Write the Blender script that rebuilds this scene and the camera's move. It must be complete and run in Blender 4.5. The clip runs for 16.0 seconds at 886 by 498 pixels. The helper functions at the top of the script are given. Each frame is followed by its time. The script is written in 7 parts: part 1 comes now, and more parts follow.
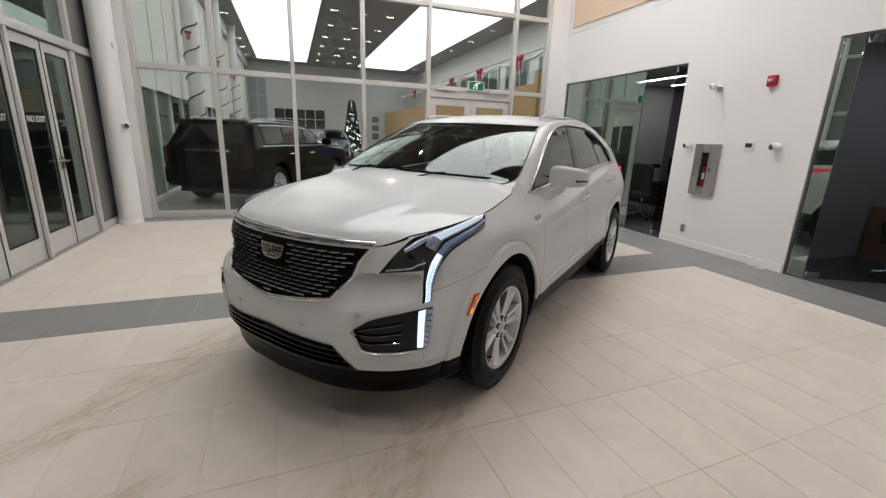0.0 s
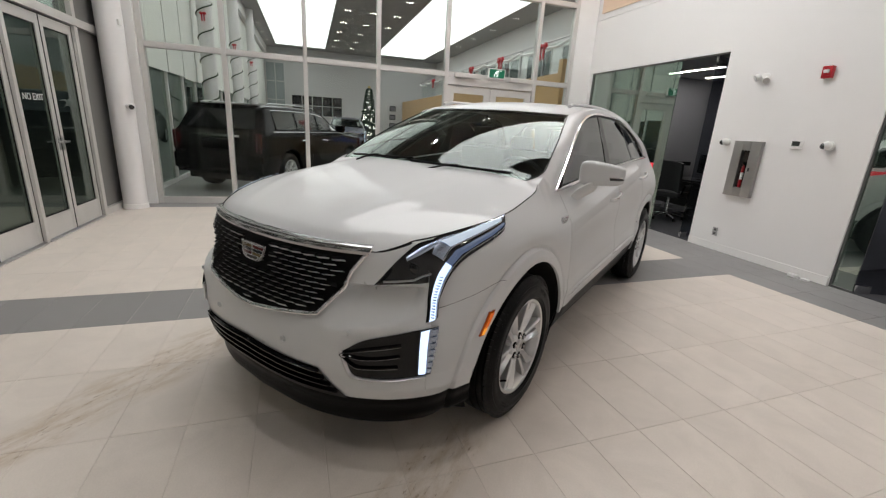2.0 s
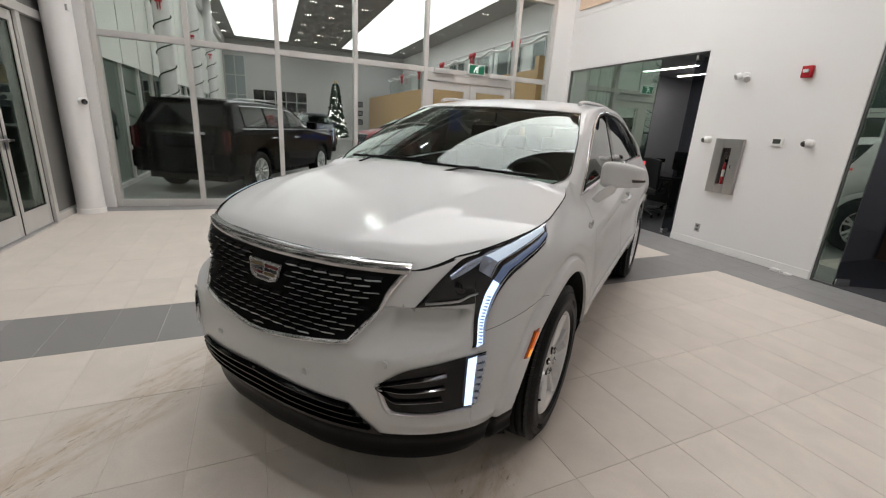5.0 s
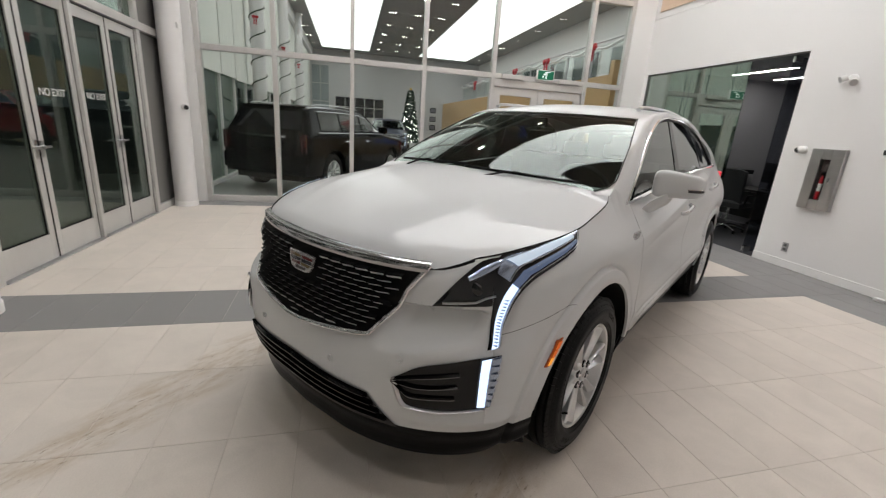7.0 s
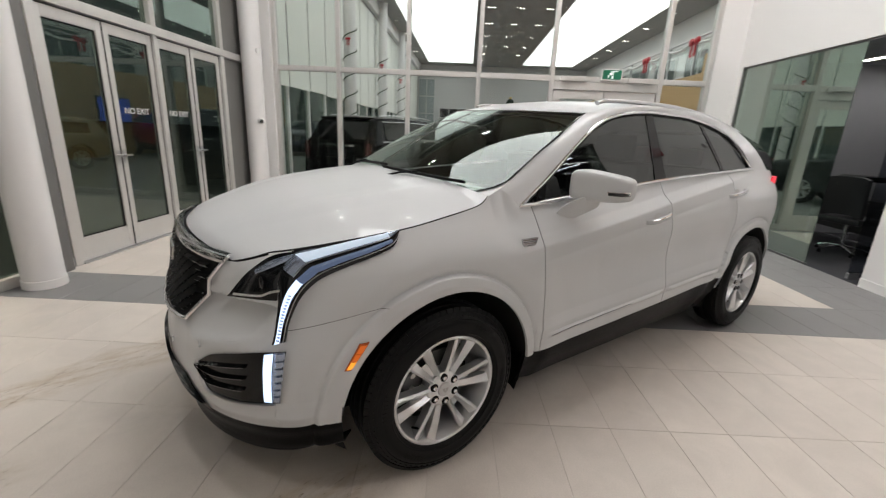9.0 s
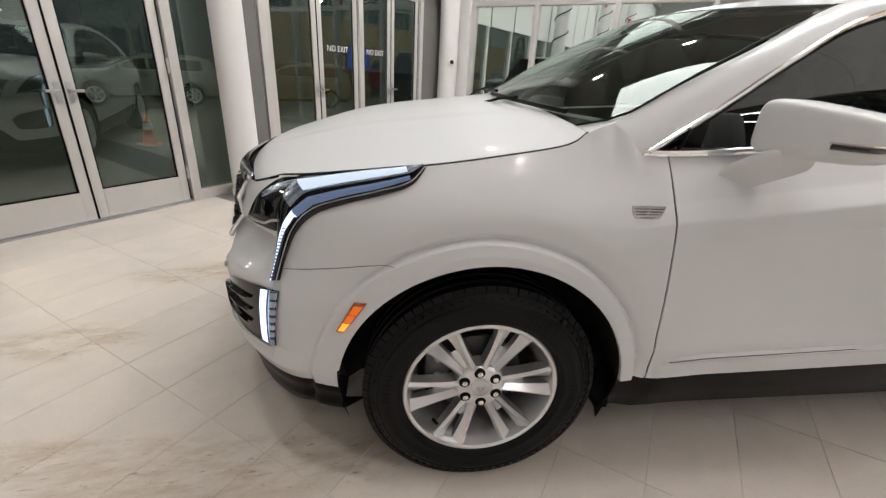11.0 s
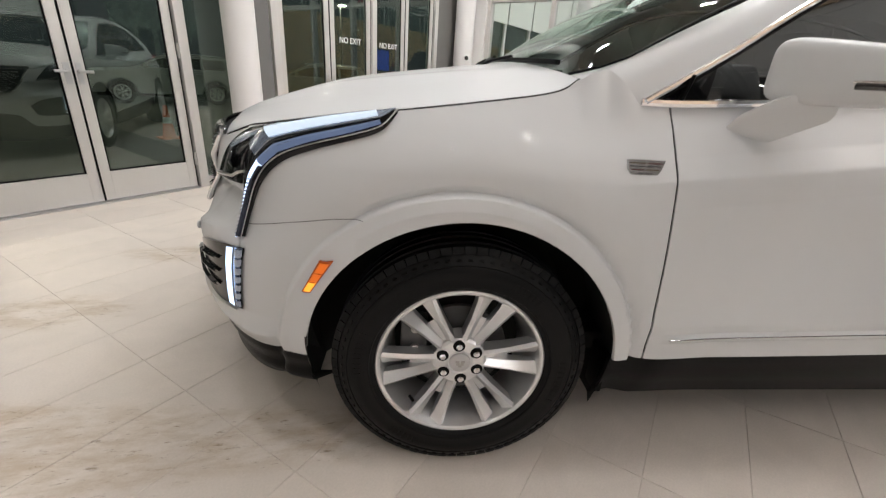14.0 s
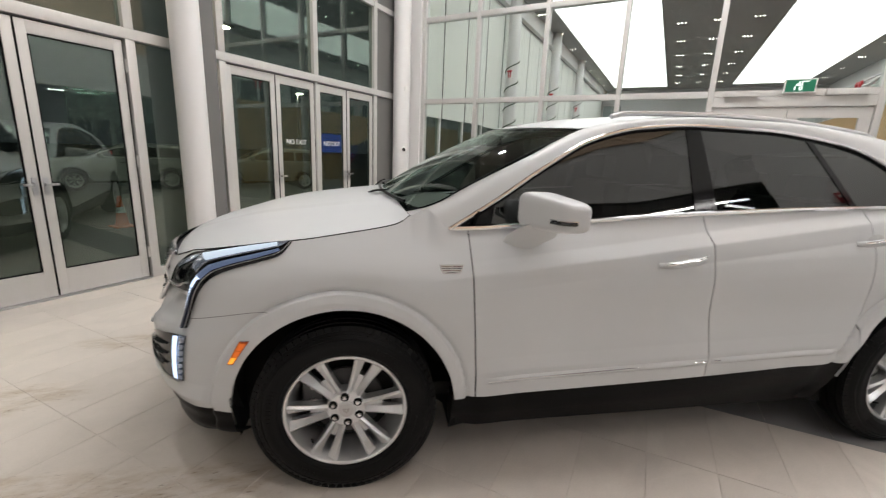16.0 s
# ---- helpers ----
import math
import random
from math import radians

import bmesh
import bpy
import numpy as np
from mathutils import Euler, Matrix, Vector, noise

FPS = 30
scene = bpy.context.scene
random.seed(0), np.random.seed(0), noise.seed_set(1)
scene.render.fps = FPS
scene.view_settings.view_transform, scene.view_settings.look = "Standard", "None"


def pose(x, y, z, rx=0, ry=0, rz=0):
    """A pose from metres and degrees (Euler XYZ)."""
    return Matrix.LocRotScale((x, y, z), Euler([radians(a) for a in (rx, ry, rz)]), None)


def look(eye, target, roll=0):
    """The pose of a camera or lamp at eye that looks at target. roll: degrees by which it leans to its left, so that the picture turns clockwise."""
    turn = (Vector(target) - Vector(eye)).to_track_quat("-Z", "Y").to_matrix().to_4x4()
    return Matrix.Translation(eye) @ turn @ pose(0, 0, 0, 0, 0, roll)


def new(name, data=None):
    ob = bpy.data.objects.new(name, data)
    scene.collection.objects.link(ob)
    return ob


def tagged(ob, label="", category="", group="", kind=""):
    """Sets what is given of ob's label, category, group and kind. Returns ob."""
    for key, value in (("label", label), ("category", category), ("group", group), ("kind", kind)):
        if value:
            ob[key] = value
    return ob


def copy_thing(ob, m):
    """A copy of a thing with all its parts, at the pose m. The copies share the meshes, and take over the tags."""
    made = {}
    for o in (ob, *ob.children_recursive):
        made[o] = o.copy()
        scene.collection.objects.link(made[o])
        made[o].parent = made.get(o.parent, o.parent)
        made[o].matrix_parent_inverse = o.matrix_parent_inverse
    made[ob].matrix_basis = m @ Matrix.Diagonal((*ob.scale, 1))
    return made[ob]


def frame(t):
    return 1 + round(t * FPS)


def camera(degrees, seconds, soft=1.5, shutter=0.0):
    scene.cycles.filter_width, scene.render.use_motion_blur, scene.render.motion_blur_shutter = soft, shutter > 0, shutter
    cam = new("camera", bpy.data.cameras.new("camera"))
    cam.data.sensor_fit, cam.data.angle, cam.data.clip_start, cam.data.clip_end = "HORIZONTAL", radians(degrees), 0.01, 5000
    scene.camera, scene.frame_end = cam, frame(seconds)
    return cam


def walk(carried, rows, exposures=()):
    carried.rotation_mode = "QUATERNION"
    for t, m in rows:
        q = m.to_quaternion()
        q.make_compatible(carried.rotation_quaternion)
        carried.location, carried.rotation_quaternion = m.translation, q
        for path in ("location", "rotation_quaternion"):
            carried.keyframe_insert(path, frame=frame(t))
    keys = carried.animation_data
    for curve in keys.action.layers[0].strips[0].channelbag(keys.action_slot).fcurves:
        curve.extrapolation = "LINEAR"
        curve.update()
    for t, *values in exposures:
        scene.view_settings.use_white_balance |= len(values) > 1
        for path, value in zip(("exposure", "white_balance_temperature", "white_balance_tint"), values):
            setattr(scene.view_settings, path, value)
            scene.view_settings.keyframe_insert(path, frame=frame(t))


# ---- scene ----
cam = camera(93.4, 16.0, soft=1.2, shutter=0.35)
PATH = [
    (0, (2.744, -0.616, 1.447), (0.928, 0.044, 0.931), 2.0),
    (0.5, (2.746, -0.639, 1.448), (0.929, 0.004, 0.916), 2.2),
    (1, (2.734, -0.647, 1.445), (0.912, -0.03, 0.899), 2.5),
    (1.5, (2.613, -0.581, 1.419), (0.787, 0.015, 0.863), 3.0),
    (2, (2.429, -0.49, 1.424), (0.602, 0.106, 0.867), 3.4),
    (2.5, (2.293, -0.543, 1.417), (0.477, 0.081, 0.861), 3.7),
    (3, (2.247, -0.624, 1.416), (0.444, 0.041, 0.861), 4.0),
    (5.3, (2.148, -0.709, 1.429), (0.379, 0.035, 0.867), 3.5),
    (5.5, (2.145, -0.725, 1.445), (0.363, -0.002, 0.896), 3.6),
    (6, (2.156, -0.735, 1.445), (0.346, -0.074, 0.909), 3.7),
    (6.5, (2.184, -0.681, 1.435), (0.357, -0.092, 0.874), 3.9),
    (7, (2.231, -0.548, 1.425), (0.361, -0.11, 0.867), 4.0),
    (7.5, (2.329, -0.257, 1.436), (0.426, 0.009, 0.884), 3.1),
    (8, (2.302, -0.02, 1.433), (0.389, 0.21, 0.895), 1.8),
    (8.5, (2.217, 0.246, 1.443), (0.298, 0.425, 0.908), 2.5),
    (9, (2.27, 0.542, 1.428), (0.347, 0.458, 0.885), 2.6),
    (9.5, (2.215, 0.728, 1.411), (0.326, 0.403, 0.84), 3.5),
    (10, (1.972, 0.799, 1.388), (0.163, 0.191, 0.79), 5.5),
    (10.2, (1.908, 0.835, 1.394), (0.146, 0.133, 0.76), 4.7),
    (12.3, (1.583, 0.953, 1.094), (0.09, -0.056, 0.226), 4.4),
    (12.5, (1.592, 0.964, 1.092), (0.091, -0.032, 0.223), 4.5),
    (13, (1.611, 0.979, 1.094), (0.093, -0.005, 0.24), 4.5),
    (13.5, (1.612, 0.982, 1.105), (0.077, -0.003, 0.285), 4.3),
    (14, (1.621, 0.996, 1.153), (0.061, 0.003, 0.391), 3.8),
    (14.5, (1.682, 1.067, 1.27), (0.092, 0.07, 0.578), 3.3),
    (15, (1.804, 1.162, 1.37), (0.181, 0.169, 0.753), 2.9),
    (15.5, (1.955, 1.312, 1.414), (0.282, 0.353, 0.882), 2.3),
    (16, (1.901, 1.551, 1.421), (0.176, 0.643, 0.973), 2.3),
]
walk(cam, [(t, look(eye, target, roll)) for t, eye, target, roll in PATH], exposures=[(0, 0.04), (7.5, 0.06), (8.5, 0.12), (9.5, 0.25), (10.2, 0.40), (12.3, 0.56), (14.0, 0.60), (15.0, 0.46), (16, 0.38)])

# ---- world and light ----
world = bpy.data.worlds.new("night")
scene.world = world
world.use_nodes = True
_bg = world.node_tree.nodes["Background"]
_bg.inputs[0].default_value = (0.07, 0.075, 0.08, 1)
_bg.inputs[1].default_value = 0.5

PANEL = 1.60       # luminous ceiling panels of the showroom
BAY_PANEL = 6.6   # luminous ceiling panel over the bay
SPOT = 22.0       # downlight lenses
LAMP_SHOW = 34.0  # watts of each strong downlight in the showroom
LAMP = 11.0         # watts of each downlight over the bay
LAMP_EAST = 19.0   # the brighter row over the free floor beside the car

# ---- materials ----
MATS = {}


def nodes_of(name):
    m = bpy.data.materials.new(name)
    m.use_nodes = True
    nt = m.node_tree
    return m, nt, nt.nodes["Principled BSDF"]


def lift(c, f):
    return tuple(min(1.0, v * f) for v in c[:3]) + (1,)


def mat(name, color, rough=0.5, metal=0.0, coat=0.0, vary=0.08, scale=6.0, grain=0.0, grain_scale=180.0,
        bump=0.0, rvary=0.0, each=0.0, spec=0.5, stretch=(1, 1, 1)):
    """A surface with two scales of variation in colour, roughness and relief."""
    if name in MATS:
        return MATS[name]
    m, nt, p = nodes_of(name)
    N, L = nt.nodes.new, nt.links.new
    c = tuple(color) + (1,)
    co = N("ShaderNodeTexCoord")
    mp = N("ShaderNodeMapping")
    mp.inputs["Scale"].default_value = stretch
    L(co.outputs["Object"], mp.inputs[0])
    big = N("ShaderNodeTexNoise")
    big.inputs["Scale"].default_value, big.inputs["Detail"].default_value = scale, 5
    L(mp.outputs[0], big.inputs["Vector"])
    fine = N("ShaderNodeTexNoise")
    fine.inputs["Scale"].default_value, fine.inputs["Detail"].default_value = grain_scale, 3
    L(mp.outputs[0], fine.inputs["Vector"])
    mix = N("ShaderNodeMix")
    mix.data_type = "RGBA"
    mix.inputs["A"].default_value, mix.inputs["B"].default_value = lift(c, 1 - vary), lift(c, 1 + vary)
    L(big.outputs["Fac"], mix.inputs["Factor"])
    out = mix.outputs["Result"]
    if grain > 0:
        g = N("ShaderNodeMix")
        g.data_type, g.blend_type = "RGBA", "MULTIPLY"
        g.inputs["Factor"].default_value = 1.0
        gr = N("ShaderNodeMapRange")
        gr.inputs["To Min"].default_value, gr.inputs["To Max"].default_value = 1 - grain, 1 + grain
        L(fine.outputs["Fac"], gr.inputs["Value"])
        L(out, g.inputs["A"])
        L(gr.outputs[0], g.inputs["B"])
        out = g.outputs["Result"]
    if each > 0:
        info = N("ShaderNodeObjectInfo")
        er = N("ShaderNodeMapRange")
        er.inputs["To Min"].default_value, er.inputs["To Max"].default_value = 1 - each, 1 + each
        L(info.outputs["Random"], er.inputs["Value"])
        g = N("ShaderNodeMix")
        g.data_type, g.blend_type = "RGBA", "MULTIPLY"
        g.inputs["Factor"].default_value = 1.0
        L(out, g.inputs["A"])
        L(er.outputs[0], g.inputs["B"])
        out = g.outputs["Result"]
    L(out, p.inputs["Base Color"])
    rr = N("ShaderNodeMapRange")
    rr.inputs["To Min"].default_value, rr.inputs["To Max"].default_value = max(0, rough - rvary), min(1, rough + rvary)
    L(big.outputs["Fac"], rr.inputs["Value"])
    L(rr.outputs[0], p.inputs["Roughness"])
    p.inputs["Metallic"].default_value = metal
    p.inputs["Specular IOR Level"].default_value = spec
    p.inputs["Coat Weight"].default_value = coat
    p.inputs["Coat Roughness"].default_value = 0.02
    if bump > 0:
        b = N("ShaderNodeBump")
        b.inputs["Strength"].default_value, b.inputs["Distance"].default_value = bump, 0.002
        L(fine.outputs["Fac"], b.inputs["Height"])
        L(b.outputs[0], p.inputs["Normal"])
    MATS[name] = m
    return m


def glow(name, color, strength, ribs=0.0, body=0.6):
    """A lit surface; ribs: faint seams across a stretched ceiling membrane."""
    m, nt, p = nodes_of(name)
    p.inputs["Base Color"].default_value = tuple(body * v for v in color) + (1,)
    p.inputs["Emission Color"].default_value = tuple(color) + (1,)
    p.inputs["Emission Strength"].default_value = strength
    if ribs:
        N, L = nt.nodes.new, nt.links.new
        co = N("ShaderNodeTexCoord")
        w = N("ShaderNodeTexWave")
        w.wave_type, w.bands_direction = "BANDS", "X"
        w.inputs["Scale"].default_value, w.inputs["Distortion"].default_value = ribs, 0.3
        L(co.outputs["Object"], w.inputs["Vector"])
        r = N("ShaderNodeMapRange")
        r.inputs["To Min"].default_value, r.inputs["To Max"].default_value = strength * 0.95, strength
        L(w.outputs["Fac"], r.inputs["Value"])
        L(r.outputs[0], p.inputs["Emission Strength"])
    MATS[name] = m
    return m


def glass(name, tint=(0.9, 0.95, 0.93), base=0.05, rough=0.0, sheen=(0.95, 0.97, 0.96)):
    """Thin clear sheet: passes light straight, mirrors more towards grazing angles."""
    m, nt, p = nodes_of(name)
    N, L = nt.nodes.new, nt.links.new
    nt.nodes.remove(p)
    out = [n for n in nt.nodes if n.type == "OUTPUT_MATERIAL"][0]
    tr, gl, mx = N("ShaderNodeBsdfTransparent"), N("ShaderNodeBsdfGlossy"), N("ShaderNodeMixShader")
    tr.inputs[0].default_value = tuple(tint) + (1,)
    gl.inputs["Color"].default_value = tuple(sheen) + (1,)
    gl.inputs["Roughness"].default_value = rough
    lw = N("ShaderNodeLayerWeight")
    lw.inputs["Blend"].default_value = 0.5
    pw = N("ShaderNodeMath")
    pw.operation = "POWER"
    pw.inputs[1].default_value = 5.0
    L(lw.outputs["Facing"], pw.inputs[0])
    rr = N("ShaderNodeMapRange")
    rr.inputs["To Min"].default_value, rr.inputs["To Max"].default_value = base, 1.0
    L(pw.outputs[0], rr.inputs["Value"])
    L(rr.outputs[0], mx.inputs[0])
    L(tr.outputs[0], mx.inputs[1])
    L(gl.outputs[0], mx.inputs[2])
    L(mx.outputs[0], out.inputs[0])
    MATS[name] = m
    return m


def tile_mat(name, color, dirt):
    """Porcelain floor tile: cloudy body, fine speckle, one tone per tile, muddy tracks with a shape of their own."""
    m, nt, p = nodes_of(name)
    N, L = nt.nodes.new, nt.links.new
    geo = N("ShaderNodeNewGeometry")
    info = N("ShaderNodeObjectInfo")

    def noise_at(scale, detail=4, rough=0.55, vec=None, distortion=0.0):
        n = N("ShaderNodeTexNoise")
        n.inputs["Scale"].default_value, n.inputs["Detail"].default_value = scale, detail
        n.inputs["Roughness"].default_value, n.inputs["Distortion"].default_value = rough, distortion
        L(vec or geo.outputs["Position"], n.inputs["Vector"])
        return n.outputs["Fac"]

    def ranged(v, a, b, lo=0.0, hi=1.0):
        r = N("ShaderNodeMapRange")
        r.interpolation_type = "SMOOTHSTEP"
        for k, x in zip(("From Min", "From Max", "To Min", "To Max"), (a, b, lo, hi)):
            r.inputs[k].default_value = x
        L(v, r.inputs["Value"])
        return r.outputs[0]

    def math2(op, a, b):
        n = N("ShaderNodeMath")
        n.operation = op
        for i, v in enumerate((a, b)):
            if isinstance(v, (int, float)):
                n.inputs[i].default_value = v
            else:
                L(v, n.inputs[i])
        return n.outputs[0]

    shift = N("ShaderNodeVectorMath")
    shift.operation = "ADD"
    sc = N("ShaderNodeVectorMath")
    sc.operation = "SCALE"
    cx = N("ShaderNodeCombineXYZ")
    L(info.outputs["Random"], cx.inputs[0])
    L(info.outputs["Random"], cx.inputs[1])
    L(cx.outputs[0], sc.inputs[0])
    sc.inputs["Scale"].default_value = 37.0
    L(geo.outputs["Position"], shift.inputs[0])
    L(sc.outputs[0], shift.inputs[1])
    veins = noise_at(3.2, 6, 0.62, shift.outputs[0], 0.8)
    speck = noise_at(140, 2)
    tone = ranged(info.outputs["Random"], 0, 1, 0.975, 1.025)
    val = math2("MULTIPLY", tone, ranged(veins, 0.25, 0.75, 0.925, 1.055))
    val = math2("MULTIPLY", val, ranged(speck, 0.2, 0.8, 0.96, 1.04))
    mul = N("ShaderNodeMix")
    mul.data_type, mul.blend_type = "RGBA", "MULTIPLY"
    mul.inputs["Factor"].default_value = 1.0
    mul.inputs["A"].default_value = tuple(color) + (1,)
    L(val, mul.inputs["B"])
    out = mul.outputs["Result"]
    # dried salt and mud tracked in by tyres
    sep = N("ShaderNodeSeparateXYZ")
    L(geo.outputs["Position"], sep.inputs[0])

    # along and across the way the wheels rolled in
    fore = math2("MULTIPLY", math2("SUBTRACT", sep.outputs[0], sep.outputs[1]), 0.7071)
    over = math2("MULTIPLY", math2("ADD", sep.outputs[0], sep.outputs[1]), 0.7071)

    def track_noise(a, b, detail, rough):
        c = N("ShaderNodeCombineXYZ")
        L(math2("MULTIPLY", fore, a), c.inputs[0])
        L(math2("MULTIPLY", over, b), c.inputs[1])
        return noise_at(1.0, detail, rough, c.outputs[0], 0.25)

    def blob(x, y, ru, rv):
        u0, v0 = (x - y) * 0.7071, (x + y) * 0.7071
        a = math2("DIVIDE", math2("SUBTRACT", fore, u0), ru)
        b = math2("DIVIDE", math2("SUBTRACT", over, v0), rv)
        d = math2("ADD", math2("MULTIPLY", a, a), math2("MULTIPLY", b, b))
        return ranged(d, 0.10, 1.0, 1.0, 0.0)

    spots = None
    for b in dirt:
        v = blob(*b)
        spots = v if spots is None else math2("MAXIMUM", spots, v)
    if spots is not None:
        grime = math2("MULTIPLY", spots, ranged(track_noise(4.5, 13.0, 8, 0.68), 0.38, 0.66))
        crumbs = math2("MULTIPLY", spots, ranged(track_noise(16.0, 58.0, 5, 0.72), 0.57, 0.70))
        dm = N("ShaderNodeMix")
        dm.data_type = "RGBA"
        L(math2("MULTIPLY", grime, 0.60), dm.inputs["Factor"])
        L(out, dm.inputs["A"])
        dm.inputs["B"].default_value = (0.385, 0.295, 0.195, 1)
        cm = N("ShaderNodeMix")
        cm.data_type = "RGBA"
        L(math2("MULTIPLY", crumbs, 0.80), cm.inputs["Factor"])
        L(dm.outputs["Result"], cm.inputs["A"])
        cm.inputs["B"].default_value = (0.19, 0.145, 0.095, 1)
        out = cm.outputs["Result"]
    L(out, p.inputs["Base Color"])
    L(ranged(veins, 0.3, 0.7, 0.38, 0.52), p.inputs["Roughness"])
    p.inputs["Specular IOR Level"].default_value = 0.30
    bp = N("ShaderNodeBump")
    bp.inputs["Strength"].default_value, bp.inputs["Distance"].default_value = 0.12, 0.001
    L(noise_at(60, 4), bp.inputs["Height"])
    L(bp.outputs[0], p.inputs["Normal"])
    MATS[name] = m
    return m


MUD = ((1.36, -0.36, 0.62, 0.24), (1.04, -0.03, 0.42, 0.17), (0.90, 0.15, 0.20, 0.14), (1.52, -0.76, 0.45, 0.12), (0.05, -1.42, 0.60, 0.22), (-0.36, -1.18, 0.45, 0.20), (1.18, -1.46, 0.42, 0.20), (0.45, -1.70, 0.50, 0.16))
TILE = tile_mat("pale_porcelain", (0.600, 0.545, 0.496), MUD)
BAND = tile_mat("grey_porcelain", (0.225, 0.22, 0.22), ())
GROUT = mat("grout", (0.555, 0.505, 0.457), 0.9)
WHITE_WALL = mat("white_wall_paint", (0.79, 0.78, 0.775), 0.6, vary=0.02, scale=1.2, grain=0.01, bump=0.06)
WHITE_TRIM = mat("white_trim_paint", (0.82, 0.81, 0.80), 0.4, vary=0.02)
COLUMN = mat("column_paint", (0.74, 0.73, 0.73), 0.35, vary=0.02)
ALU = mat("anodised_aluminium", (0.60, 0.59, 0.575), 0.40, metal=0.35, vary=0.05, grain=0.03, stretch=(1, 1, 0.05))
ALU_DARK = mat("dark_anodised_aluminium", (0.16, 0.16, 0.16), 0.4, metal=0.4)
FIN = mat("grey_panel", (0.15, 0.148, 0.145), 0.5)
SPANDREL = mat("grey_spandrel", (0.17, 0.168, 0.163), 0.45, vary=0.05)
DARK_CEIL = mat("brown_ceiling", (0.40, 0.355, 0.32), 0.7, vary=0.05, scale=2)
CEIL = mat("grey_ceiling", (0.34, 0.335, 0.33), 0.8, vary=0.02)
PEACH = mat("peach_wood_panel", (0.72, 0.54, 0.40), 0.45, vary=0.08, scale=3, stretch=(1, 1, 12), grain=0.05)
OAK = mat("honey_wood_panel", (0.55, 0.36, 0.17), 0.4, vary=0.1, scale=4, stretch=(1, 1, 10))
CARPET = mat("dark_carpet", (0.035, 0.035, 0.04), 0.95, vary=0.2, scale=20, bump=0.5)
GREY_WALL = mat("grey_office_paint", (0.23, 0.225, 0.24), 0.7, vary=0.03)
SHADE = mat("roller_shade_fabric", (0.84, 0.86, 0.82), 0.85, vary=0.03, bump=0.1)
BLACK = mat("black_plastic", (0.0030, 0.0030, 0.0034), 0.36, spec=0.09, vary=0.15, bump=0.15, grain_scale=400)
GLOSS_BLACK = mat("gloss_black", (0.003, 0.003, 0.0035), 0.08, vary=0.1, spec=0.3)
RUBBER = mat("tyre_rubber", (0.0032, 0.0032, 0.0034), 0.46, vary=0.30, scale=14.0, bump=0.2, grain_scale=300, spec=0.16, rvary=0.08)
# the underside's black; also put into gaps and hollows in place of their shade
DARK_VOID = mat("underside_and_shade_black", (0.004, 0.004, 0.004), 0.9)
PEARL = mat("pearl_white_paint", (0.585, 0.595, 0.605), 0.45, coat=0.47, spec=0.08, vary=0.012, scale=2.0)
PEARL.node_tree.nodes["Principled BSDF"].inputs["Coat Roughness"].default_value = 0.015
BADGE = mat("bright_badge", (0.62, 0.62, 0.63), 0.20, metal=0.75, vary=0.05)
CHROME = mat("chrome", (0.78, 0.78, 0.79), 0.10, metal=1.0, vary=0.04, rvary=0.03)
SATIN = mat("satin_metal", (0.55, 0.55, 0.56), 0.28, metal=1.0, vary=0.05)
ALLOY = mat("silver_alloy", (0.68, 0.685, 0.695), 0.28, metal=0.80, coat=0.5, vary=0.04)
STEEL = mat("brushed_steel", (0.42, 0.41, 0.40), 0.34, metal=0.9, vary=0.08, stretch=(1, 1, 30), grain=0.08)
IRON = mat("cast_iron", (0.10, 0.10, 0.10), 0.5, metal=0.7, vary=0.2)
RED = mat("red_plastic", (0.45, 0.01, 0.02), 0.35)
WHITE_PLASTIC = mat("white_plastic", (0.78, 0.78, 0.77), 0.4)
LENS_DARK = mat("dark_lens", (0.01, 0.01, 0.012), 0.08, coat=1.0)
SEAT = mat("dark_leather", (0.02, 0.02, 0.022), 0.45, bump=0.3)
ORANGE = mat("orange_vinyl", (0.75, 0.12, 0.02), 0.5)
ASPHALT = mat("asphalt", (0.055, 0.055, 0.053), 0.9, vary=0.25, grain=0.2, bump=0.5)
CAR_GLASS = glass("tinted_car_glass", (0.055, 0.065, 0.06), 0.09)
SCREEN_GLASS = glass("windscreen_glass", (0.60, 0.70, 0.65), 0.048, sheen=(0.90, 0.98, 0.94))
PANE = glass("clear_glazing", (0.91, 0.945, 0.93), 0.016)
DOOR_PANE = glass("door_glazing", (0.60, 0.67, 0.63), 0.105, sheen=(0.82, 0.92, 0.86))
LEAF_PANE = glass("dark_office_glazing", (0.62, 0.64, 0.68), 0.05)
OFFICE_PANE = glass("office_glazing", (0.50, 0.58, 0.54), 0.36, sheen=(0.84, 0.95, 0.88))
PANEL_LIGHT = glow("luminous_ceiling", (1.0, 0.985, 0.975), PANEL, ribs=0.55)
BAY_LIGHT = glow("luminous_bay_ceiling", (1.0, 0.985, 0.975), BAY_PANEL, ribs=0.55)
SPOT_LIGHT = glow("downlight_lens", (1.0, 0.93, 0.82), SPOT)
LINE_LIGHT = glow("office_line_light", (1.0, 0.98, 0.95), 30.0)
DRL = glow("daytime_running_light", (0.64, 0.77, 1.0), 1.35, body=0.2)
DRL_SOFT = glow("light_guide", (0.74, 0.86, 1.0), 0.62, body=0.10)
DRL_FAINT = glow("faint_guide", (0.42, 0.58, 1.0), 0.14, body=0.05)
AMBER = glow("amber_marker", (1.0, 0.19, 0.008), 0.42, body=0.25)
AMBER_HOT = glow("amber_bulb", (1.0, 0.36, 0.03), 1.0, body=0.25)
